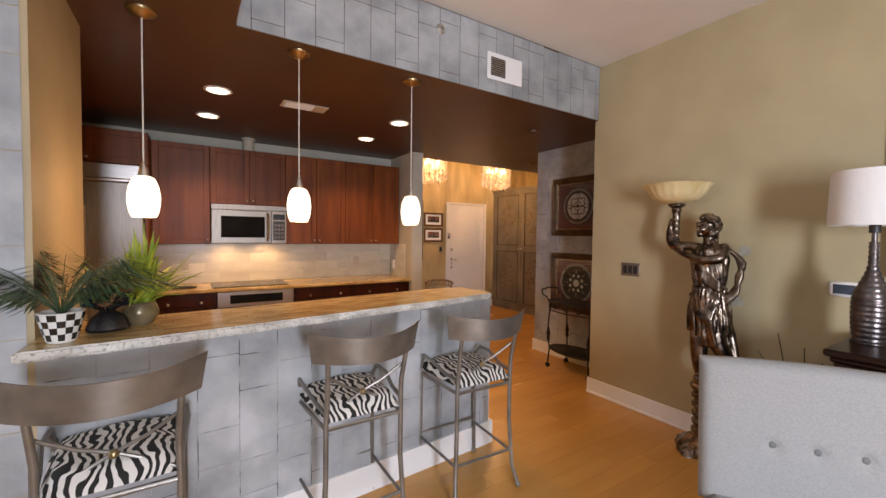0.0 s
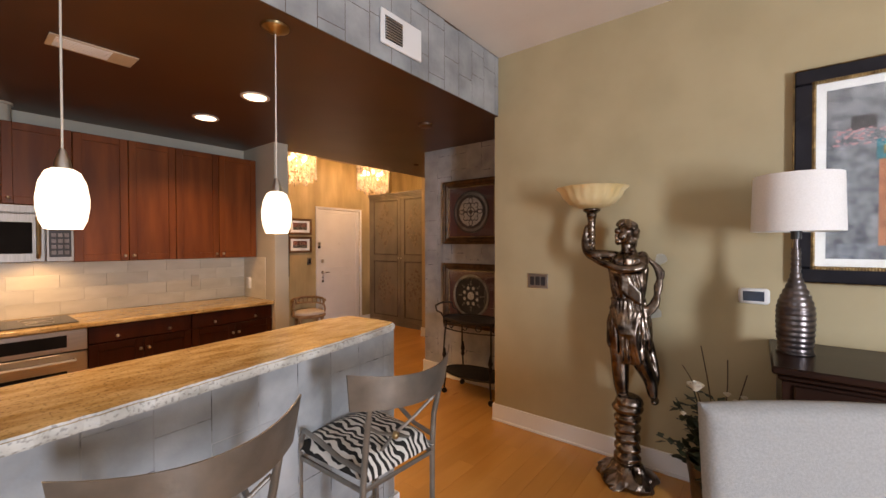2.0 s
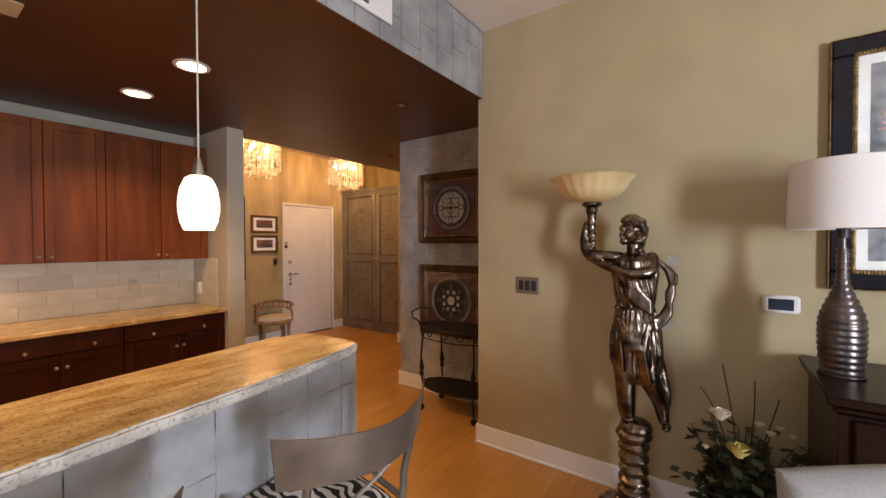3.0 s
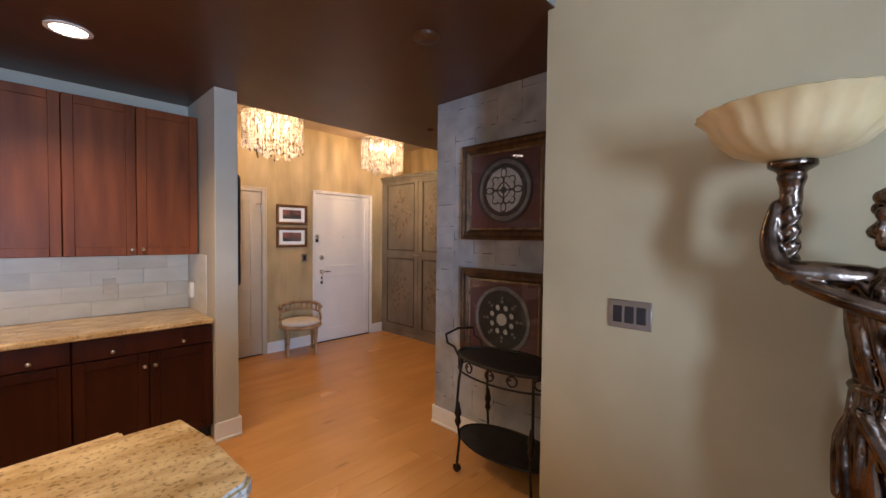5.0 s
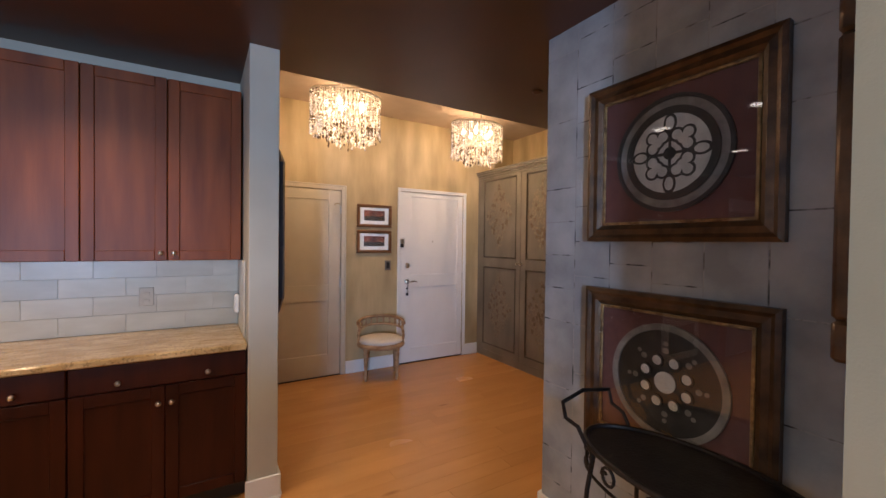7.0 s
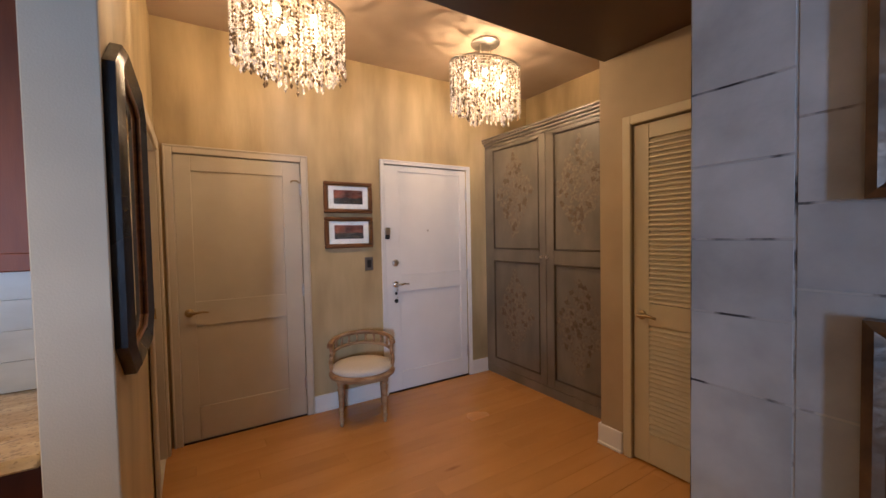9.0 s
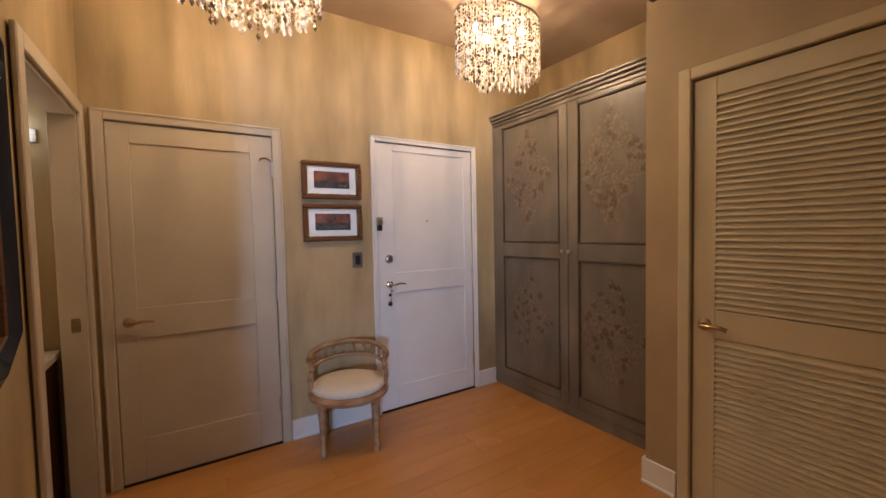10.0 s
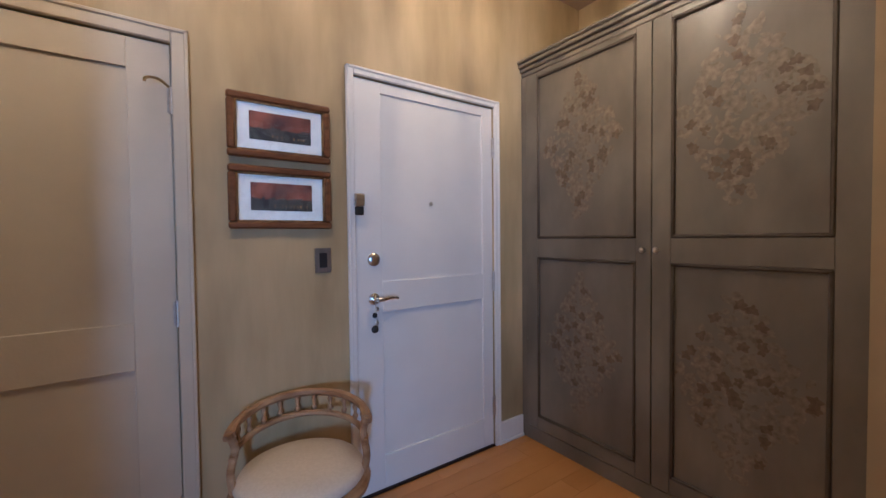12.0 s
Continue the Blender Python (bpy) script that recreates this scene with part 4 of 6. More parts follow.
def framed_relief(zc, height, pattern):
    """Hangs on the niche wall and faces -x; the width runs along y."""
    y0, y1, x = 2.865, 3.605, 4.520
    z0, z1 = zc - height / 2, zc + height / 2
    a = thing("framed_art", (x, (y0 + y1) / 2, z0), "round tracery relief on maroon mat in dark bronze frame", "picture", "pair of framed reliefs")
    w = 0.072

    def rail(p, q, inward):
        g = G()
        prof = [(0.0, 0.0), (0.0, 0.03), (0.016, 0.036), (0.03, 0.026), (0.052, 0.03), (w, 0.014), (w, 0.0)]
        pts, (u, v) = [], inward
        for end, s in ((p, 1), (q, -1)):
            for d, h in prof:
                along = (q[0] - p[0], q[1] - p[1])
                ln = math.hypot(*along)
                ex, ez = along[0] / ln * d * s, along[1] / ln * d * s
                pts.append((x - h, end[0] + u * d + ex, end[1] + v * d + ez))
        k = len(prof)
        return g.add(pts, [(i, i + 1, k + i + 1, k + i) for i in range(k - 1)] + [tuple(range(k)), tuple(range(k, 2 * k))[::-1]])

    for p, q, inward in (((y0, z0), (y1, z0), (0, 1)), ((y1, z1), (y0, z1), (0, -1)), ((y1, z0), (y1, z1), (-1, 0)), ((y0, z1), (y0, z0), (1, 0))):
        part("frame_rail", rail(p, q, inward), M_BRONZEFRAME, a, world=True)
    fil = G()
    for q in ((y0 + w, z0 + w, y1 - w, z0 + w + 0.012), (y0 + w, z1 - w - 0.012, y1 - w, z1 - w), (y0 + w, z0 + w, y0 + w + 0.012, z1 - w), (y1 - w - 0.012, z0 + w, y1 - w, z1 - w)):
        fil.box(x - 0.017, q[0], q[1], x - 0.008, q[2], q[3], 0.002)
    part("gilt_fillet", fil, M_GOLDFRAME, a, world=True)
    part("mat_board", G().box(x - 0.006, y0 + w, z0 + w, x, y1 - w, z1 - w, 0), M_MAT, a, world=True)
    yc = (y0 + y1) / 2

    def ring(r0, r1, h, n=48, cy=0.0, cz=0.0):
        g, vs = G(), []
        for r, hh in ((r0, 0.0), (r0, h), (r1, h), (r1, 0.0)):
            vs += [(x - 0.006 - hh, yc + cy + r * math.cos(6.2832 * k / n), zc + cz + r * math.sin(6.2832 * k / n)) for k in range(n)]
        fs = [(j * n + k, j * n + (k + 1) % n, (j + 1) * n + (k + 1) % n, (j + 1) * n + k) for j in range(3) for k in range(n)]
        return g.add(vs, fs)

    def disc(r, h, cy=0.0, cz=0.0, n=24, sy=1.0, sz=1.0):
        return G().prism([(x - 0.006, yc + cy + r * sy * math.cos(6.2832 * k / n), zc + cz + r * sz * math.sin(6.2832 * k / n)) for k in range(n)], (-h, 0, 0))

    if pattern == "quatrefoil":
        part("disc", disc(0.222, 0.004, n=48), M_PEWTERART, a, world=True)
        part("rim", ring(0.212, 0.228, 0.010), M_BLACKART, a, world=True)
        part("field", disc(0.16, 0.006, n=48), M_FIELD, a, world=True)
        part("ring", ring(0.153, 0.182, 0.010), M_BLACKART, a, world=True)
        part("boss", disc(0.024, 0.0095, n=16), M_BLACKART, a, world=True)
        for k in range(4):
            t = math.pi / 2 * k
            cy, cz = math.cos(t), math.sin(t)
            sy, sz = (1.3, 0.85) if k % 2 == 0 else (0.85, 1.3)
            part("bar", G().box(x - 0.0135, yc + 0.06 * cy - 0.006 - abs(0.055 * cy), zc + 0.06 * cz - 0.006 - abs(0.055 * cz), x - 0.008, yc + 0.06 * cy + 0.006 + abs(0.055 * cy), zc + 0.06 * cz + 0.006 + abs(0.055 * cz), 0.001), M_BLACKART, a, world=True)
            oval_ = part("oval", disc(0.030, 0.0080, 0.118 * cy, 0.118 * cz, 20, sy, sz), M_BLACKART, a, world=True)
            part("oval_field", disc(0.020, 0.0092, 0.118 * cy, 0.118 * cz, 20, sy, sz), M_FIELD, oval_, world=True)
            t += math.pi / 4
            spots = [(0.070, 0.0), (0.073, -0.40), (0.073, 0.40), (0.098, 0.0)]
            foil = G()
            for rr, dt in spots:
                foil.prism([(x - 0.006, yc + rr * math.cos(t + dt) + 0.029 * math.cos(6.2832 * q / 20), zc + rr * math.sin(t + dt) + 0.029 * math.sin(6.2832 * q / 20)) for q in range(20)], (-0.0072 - rr * 0.001 - dt * 0.0002, 0, 0))
            fo = part("trefoil", foil, M_BLACKART, a, world=True)
            inner = G()
            for rr, dt in spots:
                inner.prism([(x - 0.006, yc + rr * math.cos(t + dt) + 0.0195 * math.cos(6.2832 * q / 20), zc + rr * math.sin(t + dt) + 0.0195 * math.sin(6.2832 * q / 20)) for q in range(20)], (-0.0086 - rr * 0.001 - dt * 0.0002, 0, 0))
            part("trefoil_field", inner, M_FIELD, fo, world=True)
    else:
        part("rim", ring(0.205, 0.23, 0.012), M_PEWTERART, a, world=True)
        part("disc", disc(0.206, 0.005, n=48), M_BLACKART, a, world=True)
        part("star", disc(0.042, 0.010, n=16), M_FIELD, a, world=True)
        for k in range(8):
            t = 2 * math.pi * (k + 0.5) / 8
            part("petal_hole", disc(0.019, 0.008, 0.088 * math.cos(t), 0.088 * math.sin(t), 16), M_FIELD, a, world=True)
            part("petal_ring", ring(0.020, 0.028, 0.012, 18, 0.088 * math.cos(t), 0.088 * math.sin(t)), M_BLACKART, a, world=True)
            t += math.pi / 8
            for r2, rr in ((0.012, 0.125), (0.009, 0.152)):
                part("pierced_dot", disc(r2, 0.007, rr * math.cos(t), rr * math.sin(t), 12), M_PEWTERART, a, world=True)
    pane = part("glass_pane", G().box(x - 0.0235, y0 + w - 0.004, z0 + w - 0.004, x - 0.0215, y1 - w + 0.004, z1 - w + 0.004, 0), M_GLASS, a, world=True)
    pane.visible_shadow = False


framed_relief(1.845, 0.69, "quatrefoil")
framed_relief(0.945, 0.69, "rosette")
# a deep frame on the short wall that closes the niche, facing +y
fr = thing("framed_art", (4.23, 2.59, 1.266), "picture in a deep dark gold frame beside the niche", "picture")
for q in ((3.975, 1.266, 4.485, 1.346), (3.975, 1.89, 4.485, 1.97), (3.975, 1.346, 4.055, 1.89), (4.405, 1.346, 4.485, 1.89)):
    part("frame_rail", G().box(q[0], 2.5885, q[1], q[2], 2.624, q[3], 0.008), M_BRONZEFRAME, fr, world=True)
for q in ((4.055, 1.346, 4.405, 1.36), (4.055, 1.876, 4.405, 1.89), (4.055, 1.36, 4.069, 1.876), (4.391, 1.36, 4.405, 1.876)):
    part("gilt_fillet", G().box(q[0], 2.5885, q[1], q[2], 2.612, q[3], 0.003), M_GOLDFRAME, fr, world=True)
part("mat_board", G().box(4.069, 2.5885, 1.36, 4.391, 2.598, 1.876, 0), M_MAT, fr, world=True)

cart = thing("serving_cart", (4.26, 3.03, 0), "black wrought iron half-round serving cart on casters", "cart")
CX, CY, RX, RY = 4.29, 3.03, 0.20, 0.37


def oval(z, k=1.0, n=40, rx=RX, ry=RY):
    return [(CX + rx * k * math.cos(6.2832 * i / n), CY + ry * k * math.sin(6.2832 * i / n), z) for i in range(n)]


part("tray", G().prism(oval(0.735, 0.98), (0, 0, 0.012)), M_BLACKIRON, cart, "dark metal top", world=True)
part("tray_rim", G().tube(oval(0.75), 0.010, 8, True), M_BLACKIRON, cart, world=True)
part("lower_rim", G().tube(oval(0.655), 0.006, 6, True), M_BLACKIRON, cart, world=True)
part("lower_shelf", G().prism(oval(0.20, 0.95), (0, 0, 0.012)), M_BLACKIRON, cart, world=True)
part("shelf_rim", G().tube(oval(0.212, 0.96), 0.008, 6, True), M_BLACKIRON, cart, world=True)
for k in range(14):
    t = 6.2832 * k / 14
    p0 = Vector((CX + RX * math.cos(t), CY + RY * math.sin(t), 0))
    along = Vector((-RX * math.sin(t), RY * math.cos(t), 0)).normalized()
    pts = []
    for i in range(16):
        s = i / 15
        a = s * 8.5
        r = 0.040 * (1 - 0.72 * s)
        pts.append(p0 + along * (r * math.cos(a) + 0.02 * s) * (1 if k % 2 else -1) + Vector((0, 0, 0.70 + r * math.sin(a))))
    part("scroll", G().tube(pts, 0.0055, 6), M_BLACKIRON, cart, world=True)
for sx, sy in ((-1, 1), (1, 1), (-1, -1), (1, -1)):
    x, y = CX + sx * 0.15, CY + sy * 0.26
    pts = [(x - sx * 0.02, y, 0.735), (x + sx * 0.0, y + sy * 0.012, 0.6), (x + sx * 0.012, y + sy * 0.02, 0.4), (x, y, 0.22), (x + sx * 0.006, y + sy * 0.015, 0.06)]
    leg = part("leg", G().tube(pts, 0.0085, 8), M_BLACKIRON, cart, world=True)
    part("collar", G().lathe([(0.009, 0.30), (0.022, 0.33), (0.014, 0.36), (0.024, 0.385), (0.012, 0.44), (0.009, 0.46)], x + sx * 0.008, y + sy * 0.01, 12), M_BLACKIRON, leg, world=True)
    part("caster", G().tube([(x + sx * 0.006 - 0.011, y + sy * 0.015, 0.026), (x + sx * 0.006 + 0.011, y + sy * 0.015, 0.026)], 0.026, 16), M_BLACKIRON, leg, world=True)
hp = [(CX - 0.13, CY + 0.29, 0.74), (CX - 0.135, CY + 0.33, 0.80), (CX - 0.14, CY + 0.385, 0.815), (CX - 0.14, CY + 0.40, 0.87), (CX, CY + 0.42, 0.885), (CX + 0.14, CY + 0.40, 0.87), (CX + 0.14, CY + 0.385, 0.815), (CX + 0.135, CY + 0.33, 0.80), (CX + 0.13, CY + 0.29, 0.74)]
part("handle", G().tube(hp, 0.008, 8), M_BLACKIRON, cart, world=True)


# ---- living room ----
def smooth_path(pts, steps=5):
    pts = [Vector(p) for p in pts]
    out = []
    for i in range(len(pts) - 1):
        a, b, c, d = pts[max(i - 1, 0)], pts[i], pts[i + 1], pts[min(i + 2, len(pts) - 1)]
        for s in range(steps):
            t = s / steps
            out.append(0.5 * ((2 * b) + (c - a) * t + (2 * a - 5 * b + 4 * c - d) * t * t + (3 * b - a - 3 * c + d) * t ** 3))
    return out + [pts[-1]]


M_FROST = mat("frosted_glass", (0.60, 0.60, 0.54), (0.68, 0.68, 0.62), 20, 0.3, bump=0.05)
M_FROST.node_tree.nodes["Principled BSDF"].inputs["Transmission Weight"].default_value = 0.7


def figure_lamp(x, y):
    """A torch-bearing figure on a twisted pedestal. Local: it faces -x, the torch is held towards +y."""
    l = thing("floor_lamp", (x, y, 0), "polished bronze statue floor lamp with amber glass bowl", "lamp")
    g = G()
    # rocky foot and turned pedestal
    foot = lambda t, i: 0.10 * math.sin(5 * t + i) + 0.06 * math.sin(9 * t + 2 * i)
    g.lathe([(0.17, 0.0), (0.175, 0.03), (0.15, 0.06), (0.11, 0.085), (0.085, 0.12)], n=40, wave=foot)
    for k in range(5):
        z = 0.12 + 0.062 * k
        g.lathe([(0.055, z), (0.078, z + 0.016), (0.080, z + 0.036), (0.057, z + 0.06)], n=24, wave=lambda t, i: 0.05 * math.sin(4 * t + k + i))
    g.lathe([(0.06, 0.42), (0.088, 0.445), (0.095, 0.465), (0.07, 0.50), (0.045, 0.53)], n=24)
    g.ball((0.0, -0.01, 0.50), (0.085, 0.085, 0.055), 16)
    # legs, hips, torso, head
    def limb(pts, radii, steps=4):
        pth = smooth_path(pts, steps)
        rr = [radii[min(int(i / steps), len(radii) - 2)] * (1 - (i / steps) % 1) + radii[min(int(i / steps) + 1, len(radii) - 1)] * ((i / steps) % 1) for i in range(len(pth) - 1)] + [radii[-1]]
        g.tube(pth, rr, 14)
        g.ball(pth[0], radii[0], 10)
        g.ball(pth[-1], radii[-1], 10)
    limb([(0.0, 0.03, 0.52), (-0.01, 0.035, 0.60), (-0.02, 0.04, 0.76), (-0.01, 0.035, 0.90), (0, 0.02, 1.02)], [0.030, 0.046, 0.056, 0.066, 0.078])
    limb([(0.03, -0.14, 0.56), (0.03, -0.12, 0.66), (-0.035, -0.075, 0.80), (-0.02, -0.045, 0.92), (0, -0.02, 1.02)], [0.028, 0.042, 0.056, 0.066, 0.076])
    g.ball((0.01, -0.155, 0.535), (0.05, 0.024, 0.022), 10)
    g.ball((-0.03, 0.035, 0.525), (0.055, 0.026, 0.022), 10)
    g.lathe([(0.095, 0.96), (0.105, 1.02), (0.092, 1.10), (0.075, 1.17), (0.085, 1.25), (0.100, 1.34), (0.095, 1.415), (0.05, 1.455)], 0, 0, 22, sx=0.72, sy=1.0)
    for sy in (-1, 1):
        g.ball((0, 0.082 * sy, 1.425), 0.034, 10)
    g.cyl((0, 0.0, 1.40), (-0.012, 0.008, 1.52), 0.040, 0.034)
    # the head is turned towards the torch
    fx, fy = -0.64, 0.77
    hx, hy = -0.016, 0.012
    g.ball((hx, hy, 1.56), (0.054, 0.054, 0.068), 16)
    for d_, up, s in ((0.046, -0.045, 0.022), (0.058, -0.004, 0.012), (0.052, 0.024, 0.020), (0.053, -0.027, 0.013), (0.062, -0.012, 0.009)):
        g.ball((hx + fx * d_, hy + fy * d_, 1.56 + up), s, 10)
    for s_ in (-1, 1):
        g.ball((hx + fx * 0.038 - fy * 0.026 * s_, hy + fy * 0.038 + fx * 0.026 * s_, 1.548), 0.020, 10)
    rnd = random.Random(3)
    for k in range(150):
        a, b = rnd.uniform(0, 6.28), rnd.uniform(-0.9, 1.5)
        f_ = math.cos(a) * fx + math.sin(a) * fy
        if f_ > 0.25 and b < 0.75:
            continue
        g.ball((hx + 0.070 * math.cos(a) * math.cos(b), hy + 0.070 * math.sin(a) * math.cos(b), 1.57 + 0.074 * math.sin(b)), rnd.uniform(0.012, 0.021), 8)
    for k in range(26):
        a = rnd.uniform(-1.3, 1.3)
        g.ball((hx - 0.052 * (fx * math.cos(a) - fy * math.sin(a)), hy - 0.052 * (fy * math.cos(a) + fx * math.sin(a)), rnd.uniform(1.43, 1.54)), rnd.uniform(0.012, 0.019), 8)
    # arms: one raised along the torch, one across to steady it
    limb([(0, 0.078, 1.425), (-0.035, 0.16, 1.432), (-0.035, 0.238, 1.445), (-0.02, 0.266, 1.52), (-0.012, 0.254, 1.615)], [0.034, 0.034, 0.029, 0.025, 0.017])
    limb([(0, -0.084, 1.42), (-0.06, -0.09, 1.36), (-0.10, 0.0, 1.345), (-0.085, 0.13, 1.38), (-0.035, 0.215, 1.415)], [0.034, 0.028, 0.025, 0.022, 0.019])
    g.ball((-0.025, 0.228, 1.42), (0.026, 0.030, 0.020), 8)
    g.tube([(-0.012, 0.225, 1.395), (-0.012, 0.225, 1.47), (-0.012, 0.225, 1.66)], [0.014, 0.018, 0.026], 16)
    for k in range(3):
        g.tube([(-0.012 + 0.021 * math.cos(0.5 * i + 2.09 * k), 0.225 + 0.021 * math.sin(0.5 * i + 2.09 * k), 1.41 + 0.0102 * i) for i in range(26)], 0.0065, 7)
    g.lathe([(0.020, 1.645), (0.034, 1.69), (0.030, 1.705), (0.055, 1.72), (0.055, 1.735), (0.02, 1.74)], -0.012, 0.225, 20)
    # gathered drapery over one shoulder and around the hips
    for k in range(9):
        t = k / 8
        a = -1.9 + 3.6 * t
        r = 0.082
        limb([(r * 0.8 * math.cos(a) , r * math.sin(a), 1.12 - 0.03 * math.sin(a)), (0.095 * math.cos(a + 0.25), 0.11 * math.sin(a + 0.25), 1.0), (0.10 * math.cos(a + 0.5), 0.115 * math.sin(a + 0.5), 0.88 + 0.03 * math.sin(3 * a))], [0.014, 0.018, 0.013], 3)
        limb([(-0.085 * math.cos(a * 0.4), 0.10 * math.sin(a * 0.6), 1.08 + 0.02 * t), (-0.10, -0.06 + 0.03 * k * 0.3, 0.95), (-0.085 + 0.01 * k, -0.09 + 0.03 * k * 0.5, 0.78 + 0.02 * k)], [0.011, 0.016, 0.008], 3)
    fold = lambda t, i: 0.11 * math.sin(10 * t + 0.5 * i) + 0.06 * math.sin(17 * t - 0.6 * i) + 0.05 * math.sin(4 * t) + (0.06 * i / 7)
    g.lathe([(0.082, 1.16), (0.096, 1.10), (0.108, 1.02), (0.108, 0.94), (0.104, 0.86), (0.098, 0.80), (0.088, 0.76), (0.06, 0.75)], 0, -0.012, 54, sx=0.86, wave=fold)
    g.lathe([(0.085, 1.14), (0.094, 1.20), (0.104, 1.27), (0.110, 1.34), (0.104, 1.41), (0.06, 1.445)], 0, 0, 48, sx=0.82, wave=lambda t, i: 0.09 * math.sin(9 * t + 0.9 * i) + 0.04 * math.sin(19 * t + i))
    g.tube([(0.072 * math.cos(0.2618 * k), 0.094 * math.sin(0.2618 * k), 1.15) for k in range(24)], 0.012, 8, True)
    for k in range(6):
        limb([(-0.04, 0.085 - 0.01 * k, 1.41 - 0.015 * k), (-0.085, 0.01, 1.30 - 0.016 * k), (-0.06, -0.085, 1.20 - 0.012 * k)], [0.012, 0.014, 0.010], 3)
    for k in range(4):
        limb([(0.03, -0.09, 1.42), (0.035, -0.15 - 0.012 * k, 1.36 - 0.01 * k), (0.03, -0.175 + 0.006 * k, 1.24), (0.0, -0.135 - 0.01 * k, 1.13), (-0.03, -0.10, 1.10 - 0.02 * k)], [0.014, 0.016, 0.018, 0.016, 0.010], 3)
    limb([(0.03, 0.10, 0.97), (0.03, 0.10, 0.86), (0.04, 0.075, 0.77)], [0.02, 0.026, 0.01], 3)
    limb([(0.05, -0.07, 1.0), (0.06, -0.11, 0.86), (0.055, -0.15, 0.70), (0.05, -0.155, 0.62)], [0.03, 0.032, 0.024, 0.012], 3)
    # ridges of the pleated tunic: a bodice gathered at the belt and a knee-length skirt
    for k in range(26):
        a = 6.2832 * k / 26 + rnd.uniform(-0.06, 0.06)
        sway, r0 = rnd.uniform(-0.25, 0.25), rnd.uniform(0.008, 0.012)
        limb([(0.080 * math.cos(a), 0.094 * math.sin(a), 1.15), (0.098 * math.cos(a + sway * 0.5), 0.108 * math.sin(a + sway * 0.5) - 0.008, 1.03),
              (0.100 * math.cos(a + sway), 0.116 * math.sin(a + sway) - 0.014, 0.92), (0.098 * math.cos(a + sway * 1.3), 0.114 * math.sin(a + sway * 1.3) - 0.016, rnd.uniform(0.76, 0.86))], [r0 * 0.6, r0, r0 * 1.2, r0 * 0.7], 3)
    for k in range(15):
        a = 2.2 + 4.0 * k / 14
        limb([(0.070 * math.cos(a), 0.090 * math.sin(a), 1.155), (0.086 * math.cos(a - 0.2), 0.100 * math.sin(a - 0.2), 1.25), (0.078 * math.cos(a - 0.5), 0.094 * math.sin(a - 0.5), 1.35), (0.03 * math.cos(a - 0.9), 0.075 * math.sin(a - 0.9), 1.42)], [0.006, 0.010, 0.009, 0.006], 3)
    st_ = part("statue", g, M_BRONZE, l, "polished dark bronze figure on a twisted pedestal")
    rm = st_.modifiers.new("fuse", "REMESH")
    rm.mode, rm.voxel_size, rm.use_smooth_shade = "VOXEL", 0.0042, True
    sm = st_.modifiers.new("soften", "SMOOTH")
    sm.factor, sm.iterations = 0.5, 1
    for px, py, pz, tilt in ((0.085, -0.165, 1.40, 35), (0.085, -0.135, 1.06, 50)):
        fan = [(0.0, 0.036 * (k / 4 - 1), 0.042 * math.cos((k / 4 - 1) * 1.1)) for k in range(9)] + [(0.0, 0.0, -0.06)]
        part("glass_petal", G().prism(fan, (0.004, 0, 0)).moved(pose(px, py, pz, tilt)), M_FROST, l, "pale frosted glass petal")
    flute = lambda t, i: 0.018 * math.sin(20 * t) * min(1, i / 3)
    prof = [(0.03, 1.715), (0.08, 1.722), (0.138, 1.745), (0.178, 1.785), (0.20, 1.83), (0.228, 1.853), (0.221, 1.857), (0.194, 1.837), (0.17, 1.792), (0.128, 1.753), (0.03, 1.73)]
    part("glass_bowl", G().lathe(prof, -0.012, 0.225, 80, wave=flute, close=False).moved(pose(0, 0, 0.02)), M_AMBER, l, "fluted amber alabaster glass bowl", smooth=70)


figure_lamp(3.70, 1.475)


def switch_plate(x, y, z, gangs, face, w=0.046, h=0.115):
    """face 'x': on a wall whose face looks to -x; 'y': to -y."""
    s = thing("switch_plate", (x, y, z), "brushed metal switch plate with black rockers", "switch", "wall switches")
    tot = gangs * w + 0.03
    turn = pose(x, y, z) if face == "y" else pose(x, y, z, 0, 0, -90)
    part("plate", G().box(-tot / 2, -0.008, -h / 2, tot / 2, 0, h / 2, 0.003).moved(turn), M_DULLSTEEL, s, world=True)
    for k in range(gangs):
        c = (k - (gangs - 1) / 2) * w
        part("rocker", G().box(c - 0.018, -0.0115, -0.034, c + 0.018, -0.007, 0.034, 0.002).moved(turn), M_BLACK, s, world=True)
    return s


switch_plate(3.9235, 2.192, 1.21, 3, "x")
switch_plate(4.825, 6.7335, 1.213, 1, "y")
t_ = thing("thermostat", (3.924, 0.848, 1.2), "white oval thermostat with a dark display", "thermostat")
part("case", G().box(3.898, 0.775, 1.155, 3.924, 0.92, 1.245, 0.012), M_WHITEPLASTIC, t_, world=True)
part("display", G().box(3.8955, 0.80, 1.172, 3.899, 0.898, 1.228, 0.003), M_LCD, t_, world=True)

# painting of an old shopfront
def M_flat(name, a, b, s=22):
    return mat(name, a, b, s, 0.7, bump=0.15, coarse=0.2, fine=90, detail=8)


